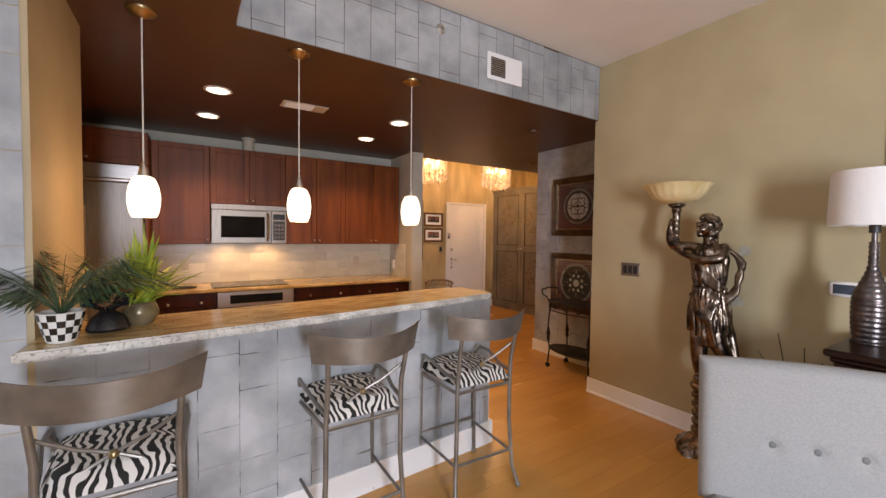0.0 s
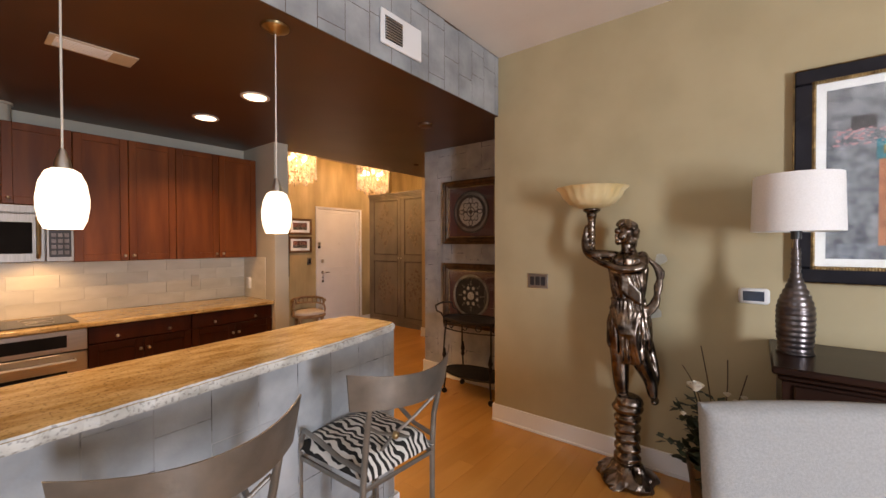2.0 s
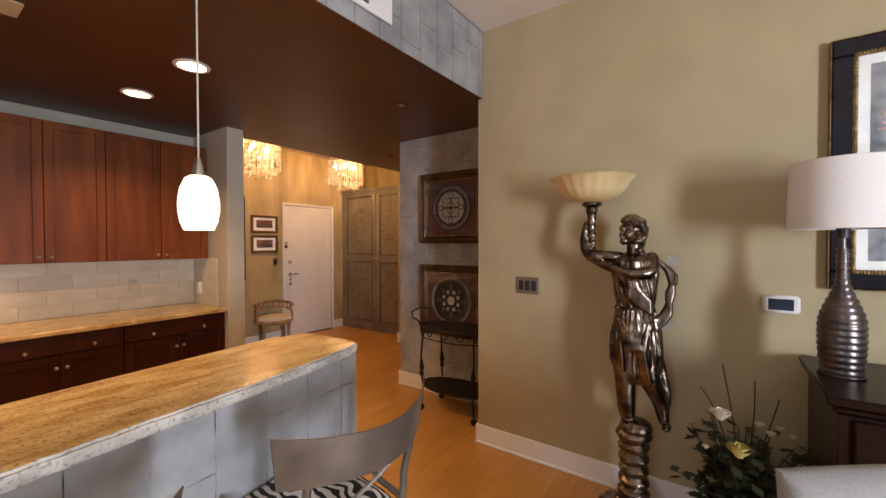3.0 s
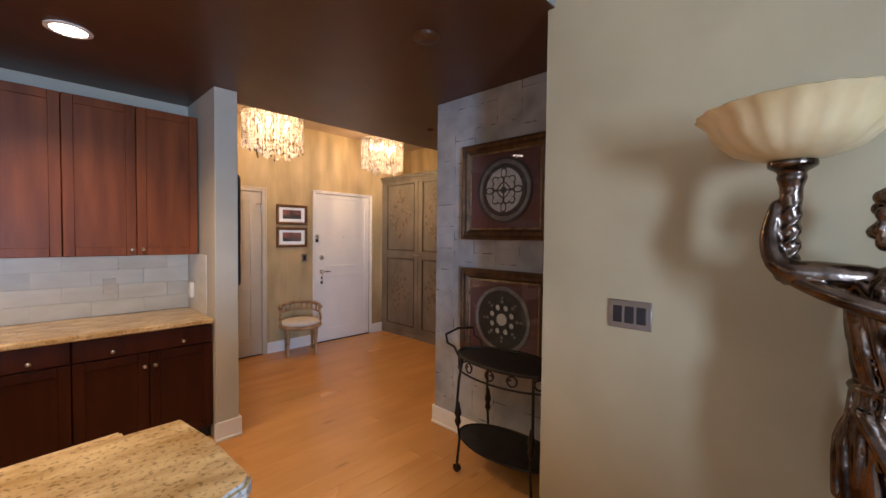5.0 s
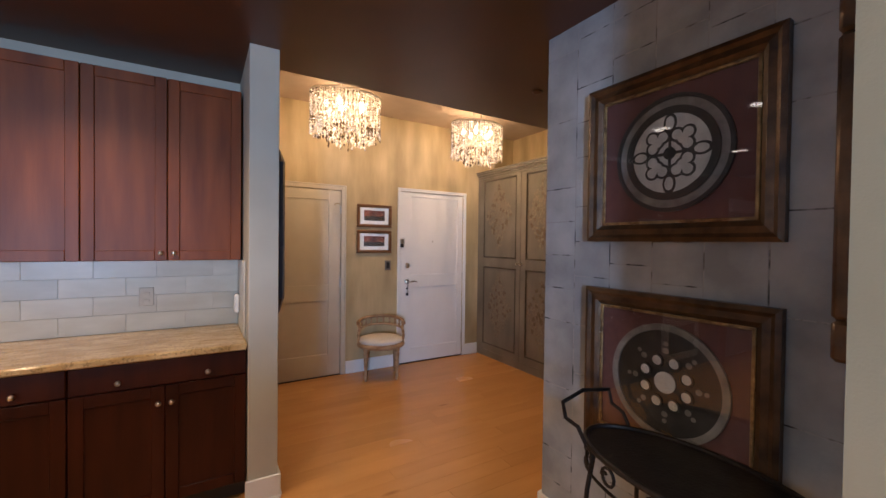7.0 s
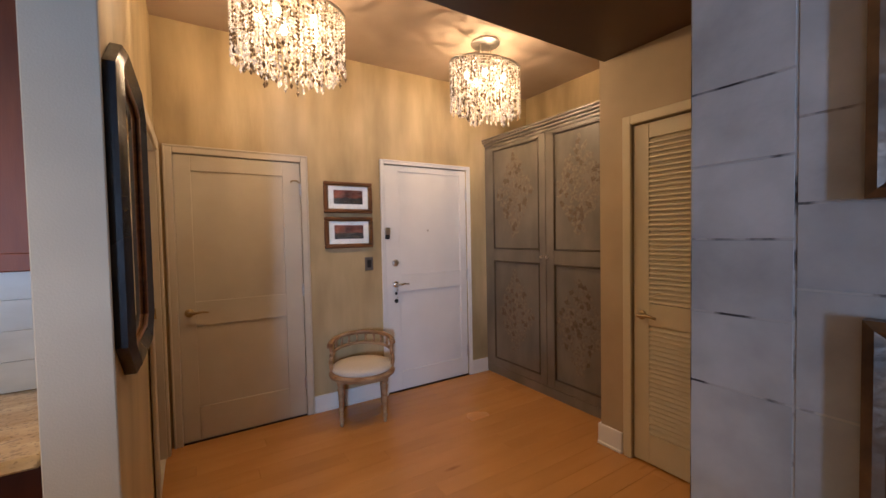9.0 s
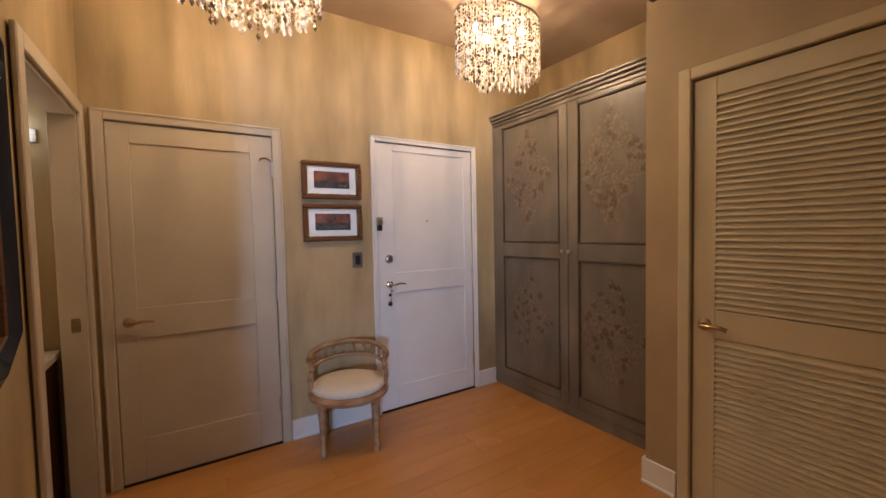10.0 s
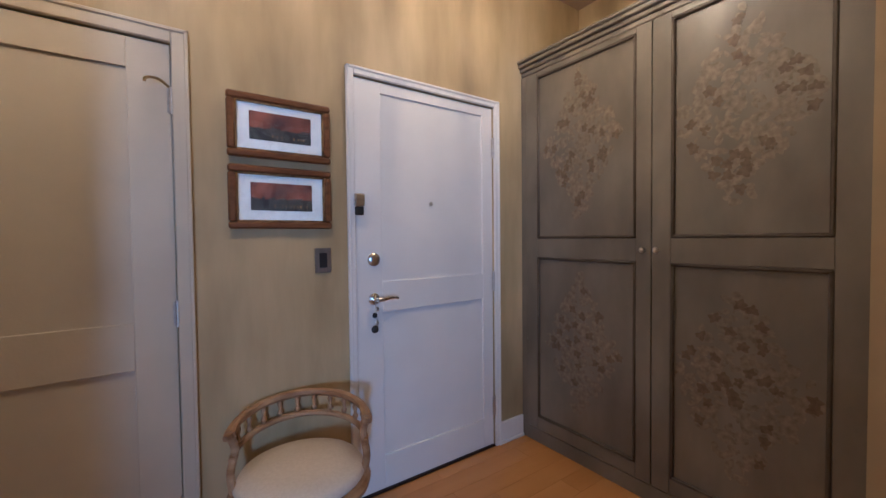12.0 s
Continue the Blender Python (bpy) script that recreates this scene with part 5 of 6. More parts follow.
PZ0, PZ1, PY1, PY0 = 1.295, 2.43, 0.68, -0.155
pt = thing("framed_painting", (3.9, 0.27, PZ0), "shopfront painting in black frame with gold beading", "picture")
w = 0.078
for q in ((PY0, PZ0, PY1, PZ0 + w), (PY0, PZ1 - w, PY1, PZ1), (PY0, PZ0 + w, PY0 + w, PZ1 - w), (PY1 - w, PZ0 + w, PY1, PZ1 - w)):
    part("frame_rail", G().box(3.882, q[0], q[1], 3.922, q[2], q[3], 0.006), M_BLACKFRAME, pt, world=True)
for q in ((PY0 - 0.006, PZ0 - 0.006, PY1 + 0.006, PZ0), (PY0 - 0.006, PZ1, PY1 + 0.006, PZ1 + 0.006), (PY0 - 0.006, PZ0, PY0, PZ1), (PY1, PZ0, PY1 + 0.006, PZ1)):
    part("gilt_edge", G().box(3.886, q[0], q[1], 3.922, q[2], q[3], 0.002), M_GOLDFRAME, pt, world=True)
i0, i1, j0, j1 = PY0 + w, PY1 - w, PZ0 + w, PZ1 - w
bead = G()
for k in range(60):
    s = k / 59
    for yy, zz in ((i0 + (i1 - i0) * s, j0), (i0 + (i1 - i0) * s, j1), (i0, j0 + (j1 - j0) * s), (i1, j0 + (j1 - j0) * s)):
        bead.ball((3.884, yy, zz), (0.009, 0.011, 0.011), 6)
part("gold_beading", bead, M_GOLDFRAME, pt, world=True)
part("mat_board", G().box(3.896, i0, j0, 3.906, i1, j1, 0), M_MATWHITE, pt, world=True)
c0, c1, d0, d1 = i0 + 0.05, i1 - 0.05, j0 + 0.05, j1 - 0.05
X = 3.8955
part("stone_facade", G().box(X - 0.001, c0, d0 + 0.08, X + 0.001, c1, d1, 0), M_flat("painted_stone", (0.045, 0.052, 0.058), (0.20, 0.205, 0.20), 16), pt, world=True)
part("painted_street", G().box(X - 0.001, c0, d0, X + 0.001, c1, d0 + 0.08, 0), M_flat("painted_street", (0.06, 0.07, 0.08), (0.17, 0.18, 0.19), 30), pt, world=True)
dy1 = c1 - 0.19
part("painted_door", G().box(X - 0.002, dy1 - 0.20, d0 + 0.07, X, dy1, d0 + 0.50, 0), M_TERRACOTTA, pt, world=True)
for zz in (d0 + 0.10, d0 + 0.24, d0 + 0.38):
    part("painted_panel", G().box(X - 0.003, dy1 - 0.17, zz, X - 0.001, dy1 - 0.03, zz + 0.10, 0), M_flat("painted_dark_panel", (0.05, 0.02, 0.012), (0.12, 0.045, 0.02)), pt, world=True)
part("painted_sign", G().box(X - 0.003, c0 + 0.02, d0 + 0.50, X - 0.001, dy1 + 0.01, d0 + 0.60, 0), M_flat("painted_teal", (0.012, 0.09, 0.10), (0.03, 0.16, 0.17)), pt, world=True)
part("painted_window", G().box(X - 0.003, c1 - 0.18, d1 - 0.22, X - 0.001, c1 - 0.09, d1 - 0.15, 0), M_BLACKART, pt, world=True)
rnd = random.Random(8)
fl = G()
for k in range(60):
    fl.box(X - 0.004, *(lambda yy, zz, s: (yy, zz, X - 0.0015, yy + s, zz + s * 0.7))(c1 - rnd.uniform(0.03, 0.24), d1 - rnd.uniform(0.22, 0.30), rnd.uniform(0.006, 0.016)), 0)
part("painted_blossom", fl, M_flat("painted_pink", (0.28, 0.10, 0.11), (0.45, 0.24, 0.22), 40), pt, world=True)
txt = bpy.data.curves.new("sign_lettering", "FONT")
txt.body, txt.size, txt.extrude = "PAS", 0.062, 0.0005
txt.materials.append(M_GOLDFRAME)
lt = new("sign_lettering", txt)
lt.parent = pt
lt.matrix_basis = ROOT[pt].inverted() @ (pose(X - 0.0042, dy1 - 0.01, d0 + 0.525) @ Matrix(((0, 0, -1, 0), (-1, 0, 0, 0), (0, 1, 0, 0), (0, 0, 0, 1))))
pane = part("glass_pane", G().box(3.8895, i0, j0, 3.891, i1, j1, 0), M_GLASS, pt, world=True)
pane.visible_shadow = False

# dresser with the table lamp
d = thing("dresser", (3.6, 0.15, 0), "glossy espresso wood dresser", "dresser")
DX0, DX1, DY0, DY1, DT = 3.29, 3.90, -0.75, 0.745, 0.965
part("top", G().box(DX0 - 0.03, DY0 - 0.03, DT - 0.035, DX1, DY1 + 0.035, DT, 0.008), M_ESPRESSO, d, world=True)
part("moulding", G().box(DX0 - 0.012, DY0 - 0.012, DT - 0.062, DX1, DY1 + 0.014, DT - 0.036, 0.008), M_ESPRESSO, d, world=True)
part("body", G().box(DX0, DY0, 0.09, DX1, DY1, DT - 0.063, 0.004), M_ESPRESSO, d, world=True)
part("plinth", G().box(DX0 - 0.012, DY0 - 0.012, 0.0, DX1, DY1 + 0.012, 0.10, 0.006), M_ESPRESSO, d, world=True)
for r in range(3):
    for k in range(2):
        y0 = DY0 + 0.03 + k * 0.725
        z0 = 0.13 + r * 0.26
        dr = part("drawer_front", G().box(DX0 - 0.016, y0, z0, DX0, y0 + 0.70, z0 + 0.24, 0.006), M_ESPRESSO, d, world=True)
        for q in (0.18, 0.52):
            knob(dr, DX0 - 0.016, y0 + q, z0 + 0.12, (-1, 0, 0), M_NICKEL)

l = thing("table_lamp", (3.60, 0.685, DT), "ribbed gunmetal bottle lamp with white drum shade", "lamp")
prof = []
for k in range(64):
    z = 0.012 + 0.50 * k / 63
    body = 0.082 + 0.012 * math.sin(min(1, z / 0.16) * math.pi * 0.5) if z < 0.2 else 0.094 - 0.066 * (1 - math.cos(min(1, (z - 0.2) / 0.22) * math.pi)) / 2
    prof.append(((body - 0.006) * 0.86 + 0.0028 * math.sin(k * 1.9), z))
part("base", G().lathe([(0.062, 0), (0.074, 0.004), (0.074, 0.012)] + prof + [(0.02, 0.515)], n=32), M_GUNMETAL, l, "ribbed gunmetal bottle base", smooth=70)
part("stem", G().cyl((0, 0, 0.51), (0, 0, 0.63), 0.011), M_GUNMETAL, l)
part("socket", G().cyl((0, 0, 0.56), (0, 0, 0.60), 0.022), M_BLACK, l)
part("shade", G().lathe([(0.178, 0.598), (0.170, 0.872), (0.167, 0.872), (0.175, 0.598)], n=48, close=False), M_SHADE, l, "white linen drum shade")
part("shade_ring", G().tube([(0.174 * math.cos(k * 0.2618), 0.174 * math.sin(k * 0.2618), 0.60) for k in range(24)], 0.003, 5, True), M_WHITE, l)
for k in range(3):
    part("shade_spoke", G().cyl((0, 0, 0.615), (0.172 * math.cos(k * 2.094), 0.172 * math.sin(k * 2.094), 0.605), 0.002, n=6), M_NICKEL, l)

# dried flowers in a basket beside the dresser
M_DRIEDLEAF = mat("dark_olive_leaf", (0.010, 0.016, 0.006), (0.040, 0.045, 0.018), 14, 0.55, bump=0.1, coarse=0.25)
fl_t = thing("flower_arrangement", (3.64, 1.0, 0), "dark foliage with cream and yellow roses in basket", "flowers")
rnd = random.Random(21)
part("basket", G().lathe([(0.10, 0), (0.115, 0.02), (0.13, 0.18), (0.15, 0.30), (0.14, 0.30), (0.11, 0.20)], n=28, wave=lambda t, i: 0.02 * math.sin(14 * t)), M_BRONZEFRAME, fl_t)
for k in range(76):
    a, l_, out = rnd.uniform(0, 6.28), rnd.uniform(0.02, 0.50), rnd.uniform(0.06, 0.30)
    tip = Vector((out * math.cos(a) - 0.02, out * math.sin(a), 0.25 + l_ * (1 - out)))
    tip.x = min(tip.x, 0.22)
    g = G().tube([(0, 0, 0.2), tip * 0.55 + Vector((0, 0, 0.12)), tip], 0.0025, 5)
    for i in range(9):
        t = 0.35 + 0.65 * i / 8
        p = Vector((0, 0, 0.2)).lerp(tip, t)
        b = rnd.uniform(0, 6.28)
        e = p + Vector((math.cos(b), math.sin(b), rnd.uniform(-0.4, 0.6))) * rnd.uniform(0.04, 0.085)
        s = (e - p).cross(Vector((0, 0, 1))).normalized() * 0.022
        mid = p.lerp(e, 0.5)
        g.add([p, mid + s, e, mid - s + Vector((0, 0, 0.004))], [(0, 1, 2, 3)])
    part("sprig", g, M_DRIEDLEAF, fl_t)
M_ROSEW = mat("cream_rose", (0.62, 0.54, 0.40), (0.72, 0.66, 0.54), 20, 0.7)
M_ROSEY = mat("yellow_rose", (0.55, 0.42, 0.10), (0.68, 0.56, 0.20), 20, 0.7)


def rose(p, r, material):
    g = G()
    for ring_, n in ((0.35, 3), (0.7, 5), (1.0, 6)):
        for k in range(n):
            a = 6.2832 * k / n + ring_ * 2
            vs, fs = [], []
            for i in range(4):
                for j in range(4):
                    u, v_ = (i / 3 - 0.5) * 1.5, j / 3
                    rr = r * ring_ * (0.45 + 0.55 * v_)
                    vs.append((p[0] + rr * math.cos(a + u), p[1] + rr * math.sin(a + u), p[2] + r * (1.25 - ring_ * 0.55) * v_ * (1 - 0.3 * abs(u)) - r * 0.4))
            fs = [(i * 4 + j, i * 4 + j + 1, i * 4 + j + 5, i * 4 + j + 4) for i in range(3) for j in range(3)]
            g.add(vs, fs)
    g.ball((p[0], p[1], p[2] - r * 0.3), r * 0.45, 8)
    part("rose", g, material, fl_t, smooth=80)


for p, r, mm in (((-0.15, 0.087, 0.745), 0.042, M_ROSEW), ((-0.16, 0.018, 0.605), 0.050, M_ROSEY), ((-0.13, -0.05, 0.725), 0.018, M_ROSEW), ((-0.12, -0.12, 0.72), 0.016, M_ROSEW), ((-0.13, -0.09, 0.695), 0.018, M_ROSEW), ((-0.17, 0.14, 0.59), 0.016, M_ROSEW), ((-0.13, -0.16, 0.70), 0.014, M_ROSEW)):
    rose(p, r, mm)
for k in range(4):
    a = -1.2 + 0.8 * k
    pts = smooth_path([(0, 0, 0.3), (0.06 * math.cos(a), 0.10 * math.sin(a), 0.65), (0.05 * math.cos(a), 0.02 + 0.16 * math.sin(a), 0.80 + 0.06 * (k % 3))], 4)
    part("twig", G().tube(pts, 0.003, 5), M_BRONZEFRAME, fl_t)


def dining_chair(x, y, turn):
    """Local: the seat towards -y, the back at +y."""
    c = thing("dining_chair", (x, y, 0, 0, 0, turn), "button-tufted pale grey linen dining chair", "chair")
    buttons = [(-0.105 + 0.135 * k, 0.70) for k in range(3)]
    vs, fs, nx, nz = [], [], 45, 37
    for lay in (0, 1):
        for i in range(nx):
            for j in range(nz):
                u, v_ = -1 + 2 * i / (nx - 1), j / (nz - 1)
                px, pz = u * 0.34, 0.44 + 0.57 * v_ - 0.012 * u * u * v_
                edge = (1 - abs(u) ** 12) * (1 - abs(2 * v_ - 1) ** 14)
                th = 0.012 + 0.038 * max(edge, 0) ** 0.5
                yy = 0.06 * v_
                if lay == 0:
                    dent = sum(math.exp(-((px - bx) ** 2 + (pz - bz) ** 2) / 0.0004) for bx, bz in buttons)
                    yy -= th - 0.022 * min(dent, 1)
                else:
                    yy += th * 0.7
                vs.append((px, yy, pz))
    for lay in (0, 1):
        for i in range(nx - 1):
            for j in range(nz - 1):
                q = [lay * nx * nz + a for a in (i * nz + j, (i + 1) * nz + j, (i + 1) * nz + j + 1, i * nz + j + 1)]
                fs.append(q if lay else q[::-1])
    edge = [i * nz for i in range(nx)] + [(nx - 1) * nz + j for j in range(1, nz)] + [i * nz + nz - 1 for i in range(nx - 2, -1, -1)] + [j for j in range(nz - 2, 0, -1)]
    for k in range(len(edge)):
        a, b = edge[k], edge[(k + 1) % len(edge)]
        fs.append((a, b, b + nx * nz, a + nx * nz))
    back = part("backrest", G().add(vs, fs), M_FABRIC, c, "tufted linen back", smooth=60)
    for bx, bz in buttons:
        v_ = (bz - 0.44) / 0.57
        part("button", G().ball((bx, 0.06 * v_ - 0.034, bz), (0.014, 0.008, 0.014), 12), M_BUTTON, back)
    part("seat", G().box(-0.32, -0.50, 0.37, 0.32, 0.02, 0.48, 0.03), M_FABRIC, c)
    for sx in (-1, 1):
        for sy in (-0.46, 0.02):
            part("leg", G().tube([(sx * 0.24, sy, 0.375), (sx * 0.245, sy + (0.03 if sy > 0 else 0), 0.0)], [0.024, 0.015], 8), M_ESPRESSO, c)


dining_chair(2.636, 0.662, -55)

# ---- foyer ----
PLAN[0] = FOYER


def flat_door(name, x0, x1, top, y, material, panels, label):
    """A slab with recessed panels, facing -y."""
    d = tagged(thing(name, ((x0 + x1) / 2, y, 0), label, "door", "", "structure"), label)
    g = G()
    xs0, xs1 = panels[0][0], panels[0][1]
    g.box(x0, y, 0.012, xs0, y + 0.04, top, 0.002).box(xs1, y, 0.012, x1, y + 0.04, top, 0.002)
    levels = [0.012] + [v for p in sorted(panels, key=lambda p: p[2]) for v in p[2:4]] + [top]
    for a, b in zip(levels[::2], levels[1::2]):
        g.box(xs0, y, a, xs1, y + 0.04, b, 0.002)
    slab = part("slab", g, material, d, world=True)
    for p in panels:
        part("panel", G().box(p[0] - 0.003, y + 0.012, p[2] - 0.003, p[1] + 0.003, y + 0.03, p[3] + 0.003, 0), material, slab, world=True)
    return d


def casing(name, x0, x1, top, y, w, material):
    """Trim around an opening in a wall that faces -y; x0, x1, top: the opening."""
    g = G().box(x0 - w, y - 0.018, 0, x0, y, top + w, 0.004).box(x1, y - 0.018, 0, x1 + w, y, top + w, 0.004).box(x0, y - 0.018, top, x1, y, top + w, 0.004)
    g.box(x0 - w, y - 0.025, 0, x0 - w + 0.014, y - 0.017, top + w, 0.003).box(x1 + w - 0.014, y - 0.025, 0, x1 + w, y - 0.017, top + w, 0.003).box(x0 - w, y - 0.025, top + w - 0.014, x1 + w, y - 0.017, top + w, 0.003)
    structure(name, g, material)


def hinge(parent, x, y, z, h=0.10):
    part("hinge", G().cyl((x, y - 0.006, z), (x, y - 0.006, z + h), 0.008, n=10).box(x - 0.014, y - 0.003, z + 0.004, x + 0.014, y + 0.001, z + h - 0.004, 0.001), M_STEEL, parent, world=True)


def lever(parent, x, y, z, material, side=1):
    h = part("door_handle", G().lathe([(0.03, 0), (0.03, 0.006), (0.022, 0.012), (0.011, 0.016), (0.011, 0.05)], n=20).moved(pose(x, y, z, 90)), material, parent, world=True)
    part("lever", G().tube(smooth_path([(x, y - 0.05, z), (x + side * 0.03, y - 0.052, z + 0.002), (x + side * 0.075, y - 0.05, z + 0.006), (x + side * 0.115, y - 0.045, z)], 4), [0.011] * 5 + [0.009] * 4 + [0.007] * 4, 10), material, h, world=True)
    return h


d1 = flat_door("door_1", 3.363, 4.207, 2.05, 6.80, M_CREAM, [(3.465, 4.075, 1.01, 1.94), (3.465, 4.075, 0.25, 0.835)], "cream two-panel closet door, closed")
casing("trim_1", 3.36, 4.21, 2.055, 6.8, 0.055, M_CREAM)
lever(d1, 3.425, 6.80, 0.935, M_BRASS)
for z in (0.22, 0.98, 1.79):
    hinge(d1, 4.209, 6.80, z)
part("hook", G().tube(smooth_path([(4.20, 6.79, 1.89), (4.17, 6.765, 1.905), (4.135, 6.755, 1.90), (4.128, 6.757, 1.885)], 4), 0.005, 6), M_BRASS, d1, world=True)
d2 = flat_door("door_2", 4.94, 5.842, 2.10, 6.805, M_WHITE, [(5.085, 5.765, 1.09, 2.045), (5.085, 5.765, 0.185, 0.935)], "white two-panel entry door, closed")
casing("trim_2", 4.935, 5.845, 2.105, 6.8, 0.038, M_WHITE)
structure("threshold", G().box(4.935, 6.79, 0.0, 5.845, 6.84, 0.011, 0.003).box(3.36, 6.79, 0.0, 4.21, 6.84, 0.011, 0.003), M_ESPRESSO)
h = lever(d2, 5.035, 6.805, 1.005, M_NICKEL)
for k, (z, r) in enumerate(((0.955, 0.012), (0.925, 0.014), (0.885, 0.010), (0.855, 0.02))):
    part("key_charm", G().ball((5.035 + 0.006 * (-1) ** k, 6.785, z), (r, r * 0.5, r)), (M_NICKEL, M_BLACK, M_NICKEL, M_BLACK)[k], h, world=True)
part("key_chain", G().cyl((5.035, 6.787, 0.995), (5.037, 6.787, 0.86), 0.003, n=6), M_NICKEL, h, world=True)
part("deadbolt", G().lathe([(0.033, 0), (0.033, 0.008), (0.024, 0.016), (0.012, 0.018)], n=24).moved(pose(5.035, 6.805, 1.205, 90)), M_NICKEL, d2, world=True)
part("peephole", G().lathe([(0.011, 0), (0.011, 0.005), (0.006, 0.006)], n=16).moved(pose(5.393, 6.815, 1.50, 90)), M_STEEL, d2, world=True)
k_ = part("door_sensor", G().box(4.925, 6.758, 1.47, 4.975, 6.784, 1.53, 0.005), M_STEEL, d2, world=True)
part("sensor_base", G().box(4.93, 6.763, 1.425, 4.97, 6.784, 1.468, 0.004), M_BLACK, d2, world=True)
for z in (0.20, 0.98, 1.80):
    hinge(d2, 5.843, 6.80, z, 0.12)


def small_picture(zc, seed):
    x0, x1, y = 4.388, 4.812, 6.798
    z0, z1, w = zc - 0.132, zc + 0.132, 0.030
    p = thing("framed_photo", ((x0 + x1) / 2, y, z0), "small dusk panorama photo in walnut and gold frame", "picture", "pair of small pictures")
    for q in ((x0, z0, x1, z0 + w), (x0, z1 - w, x1, z1), (x0, z0 + w, x0 + w, z1 - w), (x1 - w, z0 + w, x1, z1 - w)):
        part("frame_rail", G().box(q[0], y - 0.03, q[1], q[2], y, q[3], 0.007), M_WALNUT, p, world=True)
    for q in ((x0 + w, z0 + w, x1 - w, z0 + w + 0.007), (x0 + w, z1 - w - 0.007, x1 - w, z1 - w), (x0 + w, z0 + w, x0 + w + 0.007, z1 - w), (x1 - w - 0.007, z0 + w, x1 - w, z1 - w)):
        part("gilt_fillet", G().box(q[0], y - 0.022, q[1], q[2], y - 0.004, q[3], 0.001), M_GOLDFRAME, p, world=True)
    part("mat_board", G().box(x0 + w, y - 0.01, z0 + w, x1 - w, y - 0.004, z1 - w, 0), M_MATWHITE, p, world=True)
    a, b, c, d = x0 + 0.085, x1 - 0.085, z0 + 0.078, z1 - 0.068
    ph = part("photo", G().box(a, y - 0.012, c, b, y - 0.0095, d, 0), M_flat("dusk_sky_%d" % seed, (0.020, 0.006, 0.006), (0.22, 0.06, 0.03), 9), p, world=True)
    rnd = random.Random(seed)
    g = G().box(a, y - 0.0125, c, b, y - 0.0118, c + 0.045, 0)
    for k in range(18):
        s = a + (b - a) * k / 18
        g.box(s, y - 0.0125, c + 0.045, s + (b - a) / 20, y - 0.0118, c + 0.047 + rnd.uniform(0, 0.012), 0)
    part("skyline", g, M_BLACKART, ph, world=True)
    for k in range(9):
        s = a + (b - a) * rnd.uniform(0.3, 0.95)
        part("city_light", G().box(s, y - 0.0132, c + 0.014, s + 0.003, y - 0.0125, c + 0.024, 0), M_GOLDFRAME, ph, world=True)
    pane = part("glass_pane", G().box(x0 + w, y - 0.0175, z0 + w, x1 - w, y - 0.016, z1 - w, 0), M_GLASS, p, world=True)
    pane.visible_shadow = False


small_picture(1.787, 4)
small_picture(1.49, 9)

# horseshoe-backed chair
ch = thing("foyer_chair", (4.59, 6.53, 0, 0, 0, -20), "limed wood horseshoe-back chair with white cushion", "chair")
pts = [(0.235 * math.cos(a), 0.225 * math.sin(a), 0.365) for a in [6.2832 * k / 40 for k in range(40)]]
part("seat_rail", G().tube(pts, 0.028, 8, True, 1.0), M_LIMED, ch)
part("cushion", G().lathe([(0.20, 0.37), (0.232, 0.383), (0.242, 0.405), (0.225, 0.43), (0.15, 0.447), (0.05, 0.453), (0.002, 0.453)], n=40, sy=0.96), M_OFFWHITE, ch, "padded offwhite upholstered seat", smooth=80)
for sx, sy in ((-1, -1), (1, -1), (-1, 1), (1, 1)):
    x, y = sx * 0.165, sy * 0.155
    prof = [(0.010, 0), (0.016, 0.012), (0.012, 0.03), (0.020, 0.05), (0.014, 0.07), (0.024, 0.27), (0.028, 0.29), (0.020, 0.305), (0.030, 0.325), (0.030, 0.36)]
    part("leg", G().lathe(prof, x, y, 14), M_LIMED, ch)
for z, r, fl_ in ((0.595, 0.017, 1.5), (0.505, 0.013, 1.0)):
    arc = [((0.25 if z > 0.55 else 0.243) * math.cos(a), (0.245 if z > 0.55 else 0.235) * math.sin(a) + 0.005, z + 0.03 * math.sin(a)) for a in [-0.12 + (math.pi + 0.24) * k / 24 for k in range(25)]]
    part("back_rail", G().tube(arc, r, 8, False, fl_), M_LIMED, ch)
for k in range(10):
    a = 0.25 + (math.pi - 0.5) * k / 9
    x, y, z = 0.246 * math.cos(a), 0.24 * math.sin(a) + 0.005, 0.03 * math.sin(a)
    part("spindle", G().lathe([(0.006, 0.51 + z), (0.013, 0.53 + z), (0.006, 0.545 + z), (0.012, 0.57 + z), (0.006, 0.59 + z)], x, y, 10), M_LIMED, ch)
for sx in (-1, 1):
    part("arm_post", G().tube(smooth_path([(sx * 0.225, -0.05, 0.37), (sx * 0.246, -0.03, 0.45), (sx * 0.235, 0.0, 0.53), (sx * 0.25, -0.025, 0.605)], 4), 0.015, 8), M_LIMED, ch)

